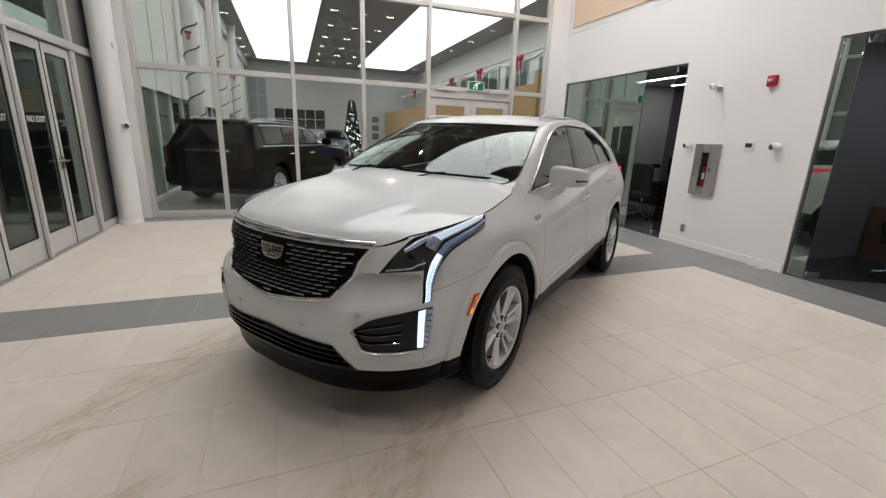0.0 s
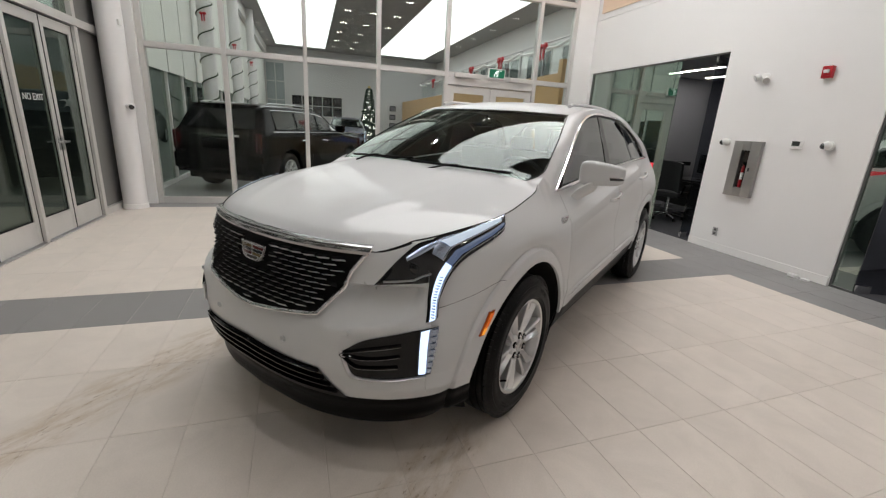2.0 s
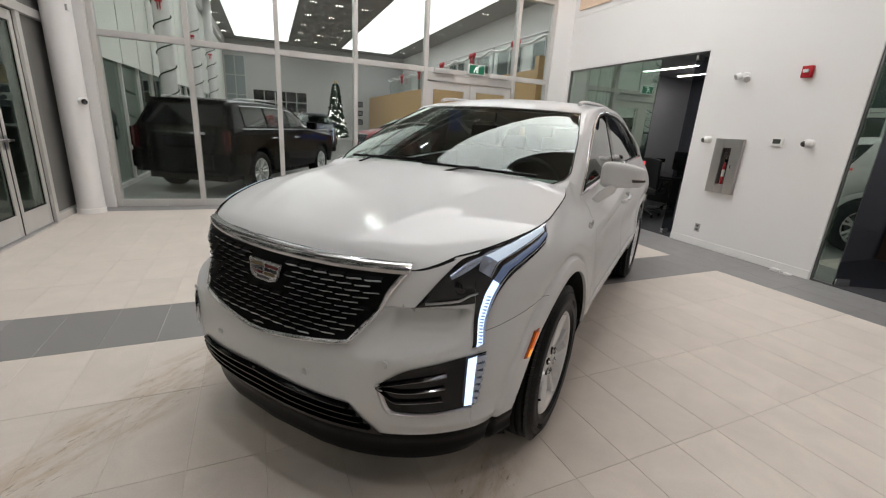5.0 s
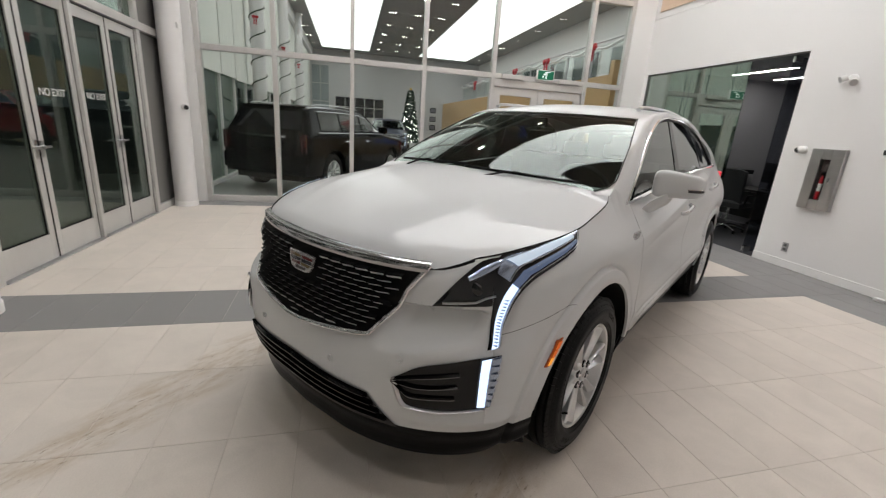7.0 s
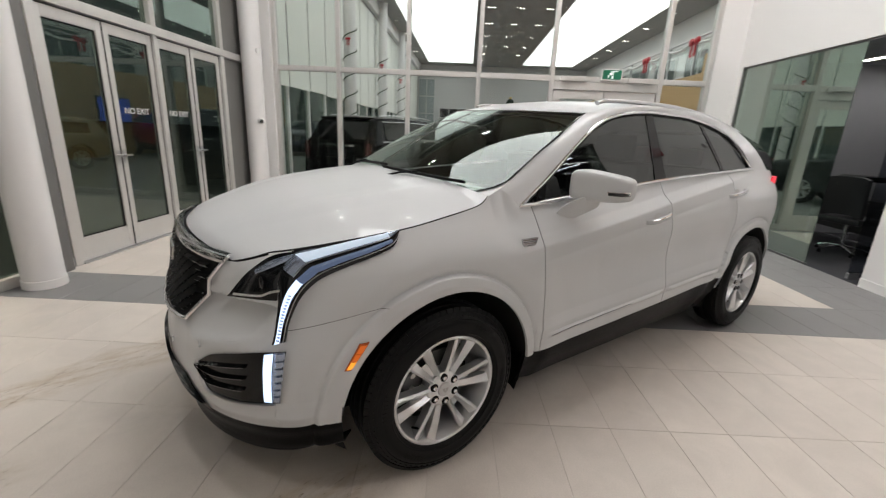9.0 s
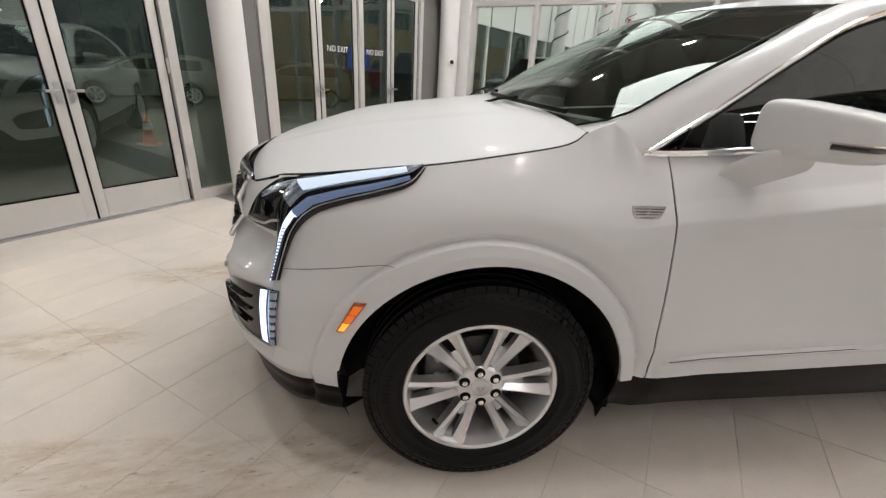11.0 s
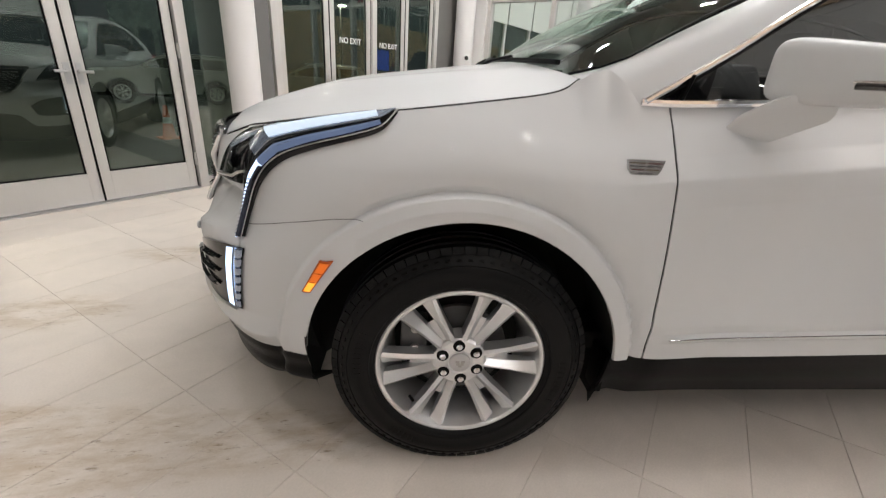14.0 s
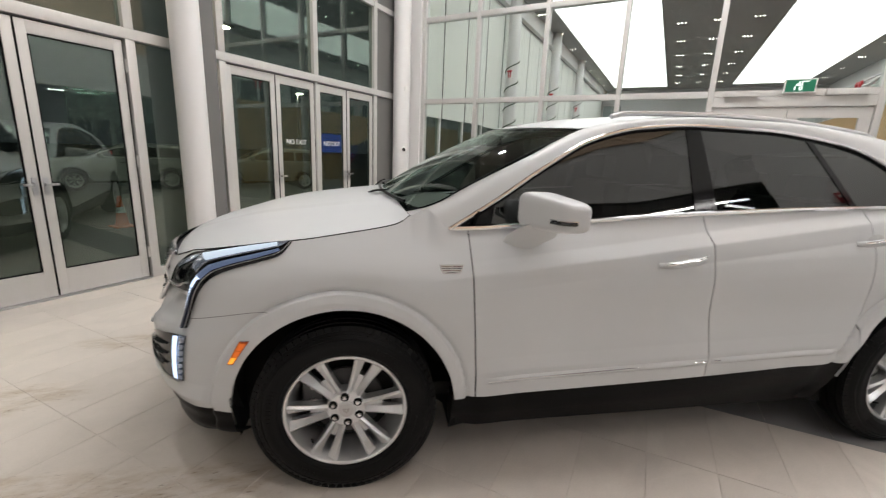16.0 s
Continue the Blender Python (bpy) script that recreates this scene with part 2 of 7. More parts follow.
TAIL = glow("red_tail_lamp", (1.0, 0.05, 0.08), 0.6)
FAIRY = glow("fairy_lights", (1.0, 0.95, 0.85), 5.0)
EXIT_WHITE = glow("sign_white", (0.9, 1.0, 0.95), 0.9)
BLUE_SCREEN = glow("blue_screen", (0.05, 0.12, 0.8), 0.6)


# ---- building helpers ----
def finish(name, bm, material, parent=None, label="", smooth=True, angle=32):
    me = bpy.data.meshes.new(name)
    bmesh.ops.recalc_face_normals(bm, faces=bm.faces[:])
    bm.to_mesh(me)
    bm.free()
    for m in (material if isinstance(material, (list, tuple)) else [material]):
        me.materials.append(m)
    if smooth:
        me.polygons.foreach_set("use_smooth", [True] * len(me.polygons))
        me.set_sharp_from_angle(angle=radians(angle))
    ob = new(name, me)
    if parent is not None:
        ob.parent = parent
    return tagged(ob, label) if label else ob


def part(name, bm, material, parent, label="", smooth=True, angle=32):
    return finish(name, bm, material, parent, label, smooth, angle)


def thing(name, m, label, category, group=""):
    e = new(name)
    e.empty_display_size = 0.1
    e.matrix_basis = m
    return tagged(e, label, category, group)


def structure(name, bm, material, label, category, smooth=False):
    return tagged(finish(name, bm, material, None, "", smooth), label, category, "", "structure")


def box(bm, x0, y0, z0, x1, y1, z1, bevel=0.0, mi=0):
    r = bmesh.ops.create_cube(bm, size=1.0)
    vs = r["verts"]
    bmesh.ops.scale(bm, vec=(abs(x1 - x0), abs(y1 - y0), abs(z1 - z0)), verts=vs)
    bmesh.ops.translate(bm, vec=((x0 + x1) / 2, (y0 + y1) / 2, (z0 + z1) / 2), verts=vs)
    fs = {f for v in vs for f in v.link_faces}
    for f in fs:
        f.material_index = mi
    if bevel > 0:
        es = list({e for v in vs for e in v.link_edges})
        bmesh.ops.bevel(bm, geom=es, offset=bevel, segments=2, profile=0.7, affect="EDGES")
    return bm


def boxes(*rows, bevel=0.0):
    bm = bmesh.new()
    for r in rows:
        box(bm, *r, bevel=bevel)
    return bm


def cyl(bm, p0, p1, r0, r1=None, seg=20, caps=True):
    p0, p1 = Vector(p0), Vector(p1)
    d = p1 - p0
    m = Matrix.Translation((p0 + p1) / 2) @ d.to_track_quat("Z", "Y").to_matrix().to_4x4()
    bmesh.ops.create_cone(bm, cap_ends=caps, segments=seg, radius1=r0, radius2=r0 if r1 is None else r1, depth=d.length, matrix=m)
    return bm


def ball(bm, c, r, seg=16, scale=(1, 1, 1)):
    m = Matrix.Translation(c) @ Matrix.Diagonal((*scale, 1))
    bmesh.ops.create_uvsphere(bm, u_segments=seg, v_segments=max(6, seg // 2), radius=r, matrix=m)
    return bm


def grid(fn, nu, nv, bm=None):
    """A sheet of quads over u, v in 0..1."""
    bm = bm or bmesh.new()
    vs = [[bm.verts.new(fn(i / nu, j / nv)) for j in range(nv + 1)] for i in range(nu + 1)]
    for i in range(nu):
        for j in range(nv):
            q = [vs[i][j], vs[i + 1][j], vs[i + 1][j + 1], vs[i][j + 1]]
            if len({tuple(round(c, 6) for c in v.co) for v in q}) >= 3:
                try:
                    bm.faces.new(q)
                except ValueError:
                    pass
    return bm


def lathe(profile, axis, centre, seg=48, bm=None, a0=0.0, a1=360.0):
    """Turns (radius, along) pairs about an axis through centre."""
    full = a1 - a0 >= 359.9
    ax = "xyz".index(axis)
    o = [i for i in range(3) if i != ax]
    bm = bm or bmesh.new()
    rings = []
    for k in range(seg if full else seg + 1):
        a = radians(a0 + (a1 - a0) * k / seg)
        row = []
        for r, h in profile:
            c = list(centre)
            c[ax] += h
            c[o[0]] += r * math.cos(a)
            c[o[1]] += r * math.sin(a)
            row.append(bm.verts.new(c))
        rings.append(row)
    n = len(rings)
    for k in range(n if full else n - 1):
        a, b = rings[k], rings[(k + 1) % n]
        for j in range(len(profile) - 1):
            bm.faces.new((a[j], b[j], b[j + 1], a[j + 1]))
    bmesh.ops.remove_doubles(bm, verts=bm.verts[:], dist=1e-5)
    return bm


def tube(pts, r, seg=8, bm=None, flat=1.0):
    """A round bar along points."""
    bm = bm or bmesh.new()
    pts = [Vector(p) for p in pts]
    prev, up = None, Vector((0, 0, 1))
    for i, p in enumerate(pts):
        d = (pts[min(i + 1, len(pts) - 1)] - pts[max(i - 1, 0)]).normalized()
        s = d.cross(up)
        s = (s if s.length > 1e-3 else d.cross(Vector((1, 0, 0)))).normalized()
        n = s.cross(d)
        ring = [bm.verts.new(p + r * (math.cos(a) * s + flat * math.sin(a) * n)) for a in (2 * math.pi * k / seg for k in range(seg))]
        if prev:
            for k in range(seg):
                bm.faces.new((prev[k], prev[(k + 1) % seg], ring[(k + 1) % seg], ring[k]))
        else:
            bm.faces.new(ring[::-1])
        prev = ring
    bm.faces.new(prev)
    return bm


def curve(*pts):
    """A smooth function through (x, y) pairs."""
    xs, ys = [p[0] for p in pts], [p[1] for p in pts]
    n = len(xs)
    d = [(ys[i + 1] - ys[i]) / (xs[i + 1] - xs[i]) for i in range(n - 1)]
    m = [d[0]] + [0.0 if d[i - 1] * d[i] <= 0 else 2 * d[i - 1] * d[i] / (d[i - 1] + d[i]) for i in range(1, n - 1)] + [d[-1]]

    def f(x):
        if x <= xs[0]:
            return ys[0] + m[0] * (x - xs[0])
        if x >= xs[-1]:
            return ys[-1] + m[-1] * (x - xs[-1])
        i = max(k for k in range(n - 1) if xs[k] <= x)
        h = xs[i + 1] - xs[i]
        t = (x - xs[i]) / h
        return ((1 + 2 * t) * (1 - t) ** 2 * ys[i] + t * (1 - t) ** 2 * h * m[i] + t * t * (3 - 2 * t) * ys[i + 1] + t * t * (t - 1) * h * m[i + 1])
    return f


def along(pts, n):
    """n + 1 points evenly along a polyline of vectors, smoothed."""
    pts = [Vector(p) for p in pts]
    s = [0.0]
    for a, b in zip(pts, pts[1:]):
        s.append(s[-1] + (b - a).length)
    fs = [curve(*[(s[i], p[k]) for i, p in enumerate(pts)]) if len(pts) > 2 else (lambda x, k=k: pts[0][k] + (pts[1][k] - pts[0][k]) * x / s[-1]) for k in range(len(pts[0]))]
    return [Vector([f(s[-1] * i / n) for f in fs]) for i in range(n + 1)]


def thicken(bm, t):
    bmesh.ops.recalc_face_normals(bm, faces=bm.faces[:])
    bmesh.ops.solidify(bm, geom=bm.faces[:], thickness=t)
    return bm


def lerp(a, b, t):
    return a + (b - a) * t


def text_mesh(words, size, depth=0.002):
    c = bpy.data.curves.new("lettering", "FONT")
    c.body, c.size, c.extrude, c.align_x, c.align_y = words, size, depth, "CENTER", "CENTER"
    ob = bpy.data.objects.new("lettering", c)
    me = bpy.data.meshes.new_from_object(ob)
    bpy.data.objects.remove(ob)
    bpy.data.curves.remove(c)
    return me

# ---- structure ----
GX, RY, DY, TOP = -5.34, 4.88, -3.24, 5.9      # glazed screen, office wall, entrance wall, ceiling
PX, PY, TX, TY = 0.610, 0.305, 1.066, 0.157    # floor tile pitch and one joint crossing

structure("ground", boxes((-150, -160, -0.60, 150, 150, -0.36)), ASPHALT, "dark asphalt ground outside at night", "ground")
structure("floor", boxes((-5.40, -3.30, -0.355, 6.2, 8.6, -0.0024)), GROUT, "grey grout bed under pale porcelain floor tiles", "floor")
structure("floor_showroom", boxes((-31, -3.30, -0.355, -5.404, 12, -0.002)), mat("showroom_floor", (0.27, 0.27, 0.265), 0.3, vary=0.06, scale=2), "polished grey showroom floor behind glass", "floor")
structure("floor_office_1", boxes((-5.34, 4.90, -0.003, -0.86, 8.4, 0.004)), CARPET, "dark carpet floor of a small office", "floor")
structure("floor_office_2", boxes((-0.74, 4.90, -0.003, 4.6, 8.4, 0.004)), CARPET, "dark carpet floor of a second office", "floor")

# office wall with two wide openings
OPEN = ((-5.20, -2.24), (-0.40, 2.75))
HEAD = 2.615
for k, row in enumerate(((GX - 0.06, RY, 0, OPEN[0][0], RY + 0.13, HEAD), (OPEN[0][1], RY, 0, OPEN[1][0], RY + 0.13, HEAD), (OPEN[1][1], RY, 0, 6.2, RY + 0.13, HEAD), (GX - 0.06, RY, HEAD, 6.2, RY + 0.13, 3.545))):
    structure("wall_offices_%d" % (k + 1), boxes(row), WHITE_WALL, "smooth white painted wall beside the glass offices", "wall")
structure("wall_offices_upper", boxes((GX - 0.06, RY + 0.012, 3.557, 6.2, RY + 0.13, TOP)), WHITE_WALL, "white upper wall above a thin reveal", "wall")
structure("trim_wood_upper", boxes((-5.16, RY - 0.01, 3.66, 5.6, RY + 0.010, TOP - 0.05), bevel=0.003), PEACH, "peach wood veneer band high on the white wall", "wall panel")
structure("baseboard_offices", boxes((OPEN[0][1] + 0.004, RY - 0.014, 0.001, OPEN[1][0] - 0.004, RY - 0.001, 0.10), bevel=0.003), WHITE_TRIM, "white painted baseboard", "baseboard")
structure("wall_stub_right", boxes((GX - 0.06, 4.47, 0, GX + 0.06, RY - 0.002, TOP)), WHITE_WALL, "narrow white wall beside the glazed screen", "wall")
structure("wall_stub_left", boxes((GX - 0.06, DY, 0, GX + 0.10, -2.84, TOP)), WHITE_WALL, "narrow white wall behind the corner column", "wall")
structure("wall_back", boxes((6.2, DY - 0.1, 0, 6.35, RY + 0.13, TOP)), WHITE_WALL, "plain white end wall of the delivery bay", "wall")
structure("ceiling", boxes((GX + 0.07, DY - 0.1, TOP, 6.35, RY + 0.13, TOP + 0.12)), DARK_CEIL, "dark brown ceiling with recessed spots", "ceiling")
structure("ceiling_showroom", boxes((-31, DY - 0.1, TOP, GX - 0.07, 12, TOP + 0.12)), CEIL, "grey showroom ceiling with luminous panels", "ceiling")

# offices
bm = boxes((GX - 0.06, RY + 0.14, 0, GX + 0.06, 8.4, 2.75), (GX, 8.4, 0, 4.6, 8.5, 2.75), (-0.86, RY + 0.14, 0, -0.74, 8.4, 2.75), (4.6, RY + 0.14, 0, 4.7, 8.5, 2.75))
structure("wall_office_inner", bm, GREY_WALL, "grey painted office partition walls", "wall")
structure("ceiling_office", boxes((GX, RY + 0.14, 2.75, 4.7, 8.5, 2.85)), mat("office_ceiling", (0.3, 0.3, 0.31), 0.8), "dim grey office ceiling", "ceiling")


def line_light(x0, x1, y, z):
    ob = thing("line_light", pose((x0 + x1) / 2, y, z, 0, 0, 90), "slim white linear ceiling light in an office", "ceiling light", "office line lights")
    h = (x1 - x0) / 2
    part("housing", boxes((-0.045, -h - 0.01, -0.03, 0.045, h + 0.01, -0.001)), ALU, ob)
    part("diffuser", boxes((-0.035, -h, -0.036, 0.035, h, -0.0305)), LINE_LIGHT, ob)
    return ob


for x0, x1, y in ((-4.85, -3.65, 6.43), (-4.85, -3.65, 7.40), (-0.2, 1.2, 6.6), (-0.1, 1.3, 5.75), (1.8, 3.2, 6.6)):
    line_light(x0, x1, y, 2.75)


def luminous_panel(x0, x1, y0, y1, light):
    ob = thing("luminous_ceiling_panel", pose((x0 + x1) / 2, (y0 + y1) / 2, TOP), "large white backlit stretch-ceiling panel", "ceiling light", "luminous panels")
    a, b = (x1 - x0) / 2, (y1 - y0) / 2
    part("membrane", boxes((-a, -b, -0.030, a, b, -0.004)), light, ob)
    part("frame", boxes((-a - 0.03, -b - 0.03, -0.036, a + 0.03, -b - 0.001, -0.001), (-a - 0.03, b + 0.001, -0.036, a + 0.03, b + 0.03, -0.001),
                        (-a - 0.03, -b, -0.036, -a - 0.001, b, -0.001), (a + 0.001, -b, -0.036, a + 0.03, b, -0.001)), ALU, ob)
    return ob


luminous_panel(-28.0, -6.6, -2.30, 0.65, PANEL_LIGHT)
luminous_panel(-28.0, -6.6, 3.95, 7.20, PANEL_LIGHT)
bay_panel = luminous_panel(-3.25, -1.45, -1.50, 4.65, BAY_LIGHT)
for y in (0.58, 2.62):
    part("seam", boxes((-0.895, y - 1.575 - 0.006, -0.034, 0.895, y - 1.575 + 0.006, -0.0305)), ALU_DARK, bay_panel)


def downlight():
    ob = thing("trio_downlight", pose(0, 0, -5), "recessed ceiling trim with three small warm spots", "downlight", "trio downlights")
    part("trim", boxes((-0.04, -0.14, -0.008, 0.04, 0.14, -0.001), bevel=0.003), mat("trim_grey", (0.3, 0.3, 0.3), 0.5), ob)
    for y in (-0.105, 0, 0.105):
        b = bmesh.new()
        cyl(b, (0, y, -0.014), (0, y, -0.0085), 0.017, seg=12)
        part("lens", b, SPOT_LIGHT, ob)
    return ob


first = downlight()
spots = [(x, y) for x in (-27.0, -24.6, -22.2, -19.8, -17.4, -15.0, -12.6, -10.2, -7.8) for y in (-2.80, 1.20, 2.25, 3.30, 7.75)]
strong = [(-22.2, 2.25), (-17.4, 2.25), (-12.6, 2.25), (-7.8, 2.25)]
spots = [p for p in spots if p not in strong]
for i, (x, y) in enumerate(spots):
    if i == 0:
        first.matrix_basis = pose(x, y, TOP)
    else:
        copy_thing(first, pose(x, y, TOP))


def bay_downlight(watts, label, group):
    bay = downlight()
    bulb = bpy.data.lights.new("spot_bulb", "AREA")
    bulb.shape, bulb.size, bulb.size_y = "RECTANGLE", 0.018, 0.20
    bulb.energy, bulb.color, bulb.spread = watts, (1.0, 0.975, 0.96), radians(150)
    bulb_ob = new("spot_bulb", bulb)
    bulb_ob.parent = bay
    bulb_ob.matrix_basis = pose(0, 0, -0.03)
    return tagged(bay, label, group=group)


west = [(-4.4, -2.3), (-4.4, -0.3), (-4.4, 1.7), (-4.4, 3.7), (-1.9, -2.75), (-0.65, 0.4), (-0.3, 3.7)]
east = [(1.35, -0.6), (2.0, 3.7), (4.1, 3.7), (2.7, -1.7)]
for spots_at, watts, label, group in ((west, LAMP, "recessed trio of bright spots over the delivery bay", "bay downlights"), (east, LAMP_EAST, "recessed trio of strong spots over the free floor", "strong bay downlights"),
                                       (strong, LAMP_SHOW, "recessed trio of strong spots in the brown showroom ceiling", "strong showroom downlights")):
    bay = bay_downlight(watts, label, group)
    bay.matrix_basis = pose(*spots_at[0], TOP)
    for x, y in spots_at[1:]:
        copy_thing(bay, pose(x, y, TOP))


# glazed screen between the bay and the showroom
screen = thing("window_1", pose(GX, 0, 0), "tall aluminium curtain-wall screen with clear panes", "window")
tagged(screen, kind="structure")
MY = (-2.80, -1.71, -0.515, 0.68, 1.90, 3.68, 4.43)
RZ = (0.05, 2.36, 3.77, 5.18, 5.84)
for y in MY:
    part("mullion", boxes((-0.06, y - 0.034, 0.0, 0.06, y + 0.034, TOP - 0.002), bevel=0.004), ALU, screen)
for a, b in zip(MY, MY[1:]):
    for k, z in enumerate(RZ):
        h = 0.05 if k in (0, 4) else 0.042
        if k == 0 and a == 1.90:
            continue
        part("rail", boxes((-0.055, a + 0.035, z - h, 0.055, b - 0.035, z + h), bevel=0.004), ALU, screen)
    for k in range(4):
        if k == 0 and a == 1.90:
            continue
        lo, hi = RZ[k] + (0.051 if k == 0 else 0.043), RZ[k + 1] - (0.051 if k == 3 else 0.043)
        p = part("pane", boxes((-0.006, a + 0.035, lo, 0.006, b - 0.035, hi)), PANE, screen, smooth=False)
        p.visible_shadow = False

# a pair of glazed doors in the screen
part("door_head", boxes((-0.055, 1.936, 2.19, 0.055, 3.644, 2.316), bevel=0.004), ALU, screen)
for y0, y1, side in ((1.945, 2.785, 1), (2.795, 3.635, -1)):
    d = tagged(thing("door_1", pose(GX, 0, 0), "grey aluminium glazed door to the showroom, closed", "door", "showroom doors"), kind="structure")
    part("leaf_frame", boxes((-0.025, y0, 0.012, 0.025, y0 + 0.12, 2.18), (-0.025, y1 - 0.12, 0.012, 0.025, y1, 2.18), (-0.025, y0 + 0.12, 2.05, 0.025, y1 - 0.12, 2.18), (-0.025, y0 + 0.12, 0.012, 0.025, y1 - 0.12, 0.27)), ALU, d)
    p = part("pane", boxes((-0.006, y0 + 0.121, 0.271, 0.006, y1 - 0.121, 2.049)), PANE, d, smooth=False)
    p.visible_shadow = False
    yh = y1 - 0.06 if side > 0 else y0 + 0.06
    part("pull_handle", tube([(0.03, yh, 0.8), (0.07, yh, 0.83), (0.07, yh, 1.27), (0.03, yh, 1.3)], 0.012), SATIN, d)
    yc = y0 + 0.30 if side > 0 else y1 - 0.30
    cl = thing("door_closer", pose(GX + 0.056, yc, 2.355), "grey metal door closer box on the frame", "door closer", "door closers")
    part("closer_body", boxes((0, -0.20, -0.035, 0.06, 0.20, 0.035), bevel=0.006), ALU, cl)


# entrance wall to the car park
front = tagged(thing("window_2", pose(0, DY, 0), "tall aluminium storefront glazing beside the entrance doors", "window"), kind="structure")
LEAFS = ((-4.28, -3.60, -2.945), (-2.895, -2.20, -1.49), (-0.43, 0.34, 1.11), (1.16, 1.93, 2.70))
MX = (-5.22, -4.33, -2.92, -1.44, -0.485, 1.135, 2.75, 4.4, 6.15)
for x in MX:
    for z0, z1 in ((0.0, 2.36), (2.46, TOP - 0.002)):
        w = 0.024 if x in (-2.92, 1.135) and z0 == 0.0 else 0.042
        part("mullion", boxes((x - w, -0.06, z0, x + w, 0.06, z1), bevel=0.004), ALU, front)
part("rail", boxes((-5.26, -0.065, 2.362, 6.19, 0.065, 2.458), bevel=0.004), ALU, front)
door_span = [(l[0], l[2]) for l in LEAFS]
for a, b in zip(MX, MX[1:]):
    part("rail", boxes((a + 0.043, -0.055, 3.76, b - 0.043, 0.055, 3.84), bevel=0.003), ALU, front)
    for z0, z1 in ((2.46, 3.759), (3.841, TOP - 0.003)):
        if a == MX[0]:
            part("spandrel_panel", boxes((a + 0.043, -0.006, z0, b - 0.043, 0.006, z1)), SPANDREL, front, "dark grey metal spandrel panel", smooth=False)
            continue
        p = part("pane", boxes((a + 0.043, -0.006, z0, b - 0.043, 0.006, z1)), DOOR_PANE, front, smooth=False)
        p.visible_shadow = False
    if not any(l0 >= a - 0.01 and l1 <= b + 0.06 for l0, l1 in door_span):
        part("sill", boxes((a + 0.043, -0.055, 0.0, b - 0.043, 0.055, 0.09), bevel=0.003), ALU, front)
        if a == MX[0]:
            part("spandrel_panel", boxes((a + 0.043, -0.006, 0.091, b - 0.043, 0.006, 2.361)), SPANDREL, front, smooth=False)
            continue
        p = part("pane", boxes((a + 0.043, -0.006, 0.091, b - 0.043, 0.006, 2.361)), DOOR_PANE, front, smooth=False)
        p.visible_shadow = False


def entrance_leaf(x0, x1, handle_at, words):
    d = tagged(thing("door_2", pose(0, DY, 0), "silver aluminium glazed entrance door, closed", "door", "entrance doors"), kind="structure")
    s = 0.075
    part("leaf_frame", boxes((x0, -0.024, 0.014, x0 + s, 0.024, 2.35), (x1 - s, -0.024, 0.014, x1, 0.024, 2.35), (x0 + s, -0.024, 2.24, x1 - s, 0.024, 2.35), (x0 + s, -0.024, 0.014, x1 - s, 0.024, 0.25), bevel=0.003), ALU, d)
    p = part("pane", boxes((x0 + s + 0.001, -0.005, 0.251, x1 - s - 0.001, 0.005, 2.239)), DOOR_PANE, d, smooth=False)
    p.visible_shadow = False
    part("gasket", boxes((x0 + s, 0.006, 0.250, x0 + s + 0.012, 0.012, 2.24), (x1 - s - 0.012, 0.006, 0.250, x1 - s, 0.012, 2.24), (x0 + s + 0.012, 0.006, 2.228, x1 - s - 0.012, 0.012, 2.24), (x0 + s + 0.012, 0.006, 0.250, x1 - s - 0.012, 0.012, 0.262)), BLACK, d)
    # thin black strips stand in for the shade in the gaps round the leaf
    part("weather_seal", boxes((x0 - 0.003, 0.0245, 0.014, x0 + 0.0045, 0.0275, 2.35), (x1 - 0.0045, 0.0245, 0.014, x1 + 0.003, 0.0275, 2.35), (x0 + 0.0045, 0.0245, 2.344, x1 - 0.0045, 0.0275, 2.351)), BLACK, d)
    xh = x1 - 0.035 if handle_at > 0 else x0 + 0.035
    b = bmesh.new()
    cyl(b, (xh, 0.024, 1.02), (xh, 0.055, 1.02), 0.016)
    box(b, xh - 0.012 - 0.07 * (handle_at > 0), 0.046, 1.01, xh + 0.012 + 0.07 * (handle_at < 0), 0.062, 1.03, bevel=0.004)
    box(b, xh - 0.018, 0.0245, 0.93, xh + 0.018, 0.030, 1.08)
    part("lever_handle", b, SATIN, d)
    part("threshold", boxes((x0, -0.055, 0.0, x1, 0.075, 0.012)), SATIN, d)
    xg = x0 - 0.014 if handle_at > 0 else x1 + 0.002
    for z in (0.28, 1.22, 2.12):
        b = bmesh.new()
        cyl(b, (xg + 0.006, 0.036, z - 0.06), (xg + 0.006, 0.036, z + 0.06), 0.011, seg=10)
        part("hinge", b, ALU, d)
    if words:
        me = text_mesh(words, 0.094, 0.0006)
        me.materials.append(mat("white_vinyl", (0.8, 0.8, 0.8), 0.6))
        t = new("lettering", me)
        t.parent = d
        t.matrix_basis = pose((x0 + x1) / 2, 0.0068, 1.49, 90, 0, 180)
        tagged(t, "white vinyl words on the glass")
    return d


for k, (a, m, b) in enumerate(LEAFS):
    entrance_leaf(a, m - 0.003, 1, "NO EXIT" if k in (1, 3) else "")
    entrance_leaf(m + 0.003, b, -1, "NO EXIT" if k in (0, 2) else "")
structure("trim_fin", boxes((-1.33, DY + 0.062, 0.0, -1.12, DY + 0.11, TOP)), FIN, "dark grey flat panel behind the column", "trim")
structure("trim_fin_corner", boxes((-5.24, DY + 0.062, 0.0, -5.02, DY + 0.11, TOP)), FIN, "dark grey flat panel in the corner", "trim")


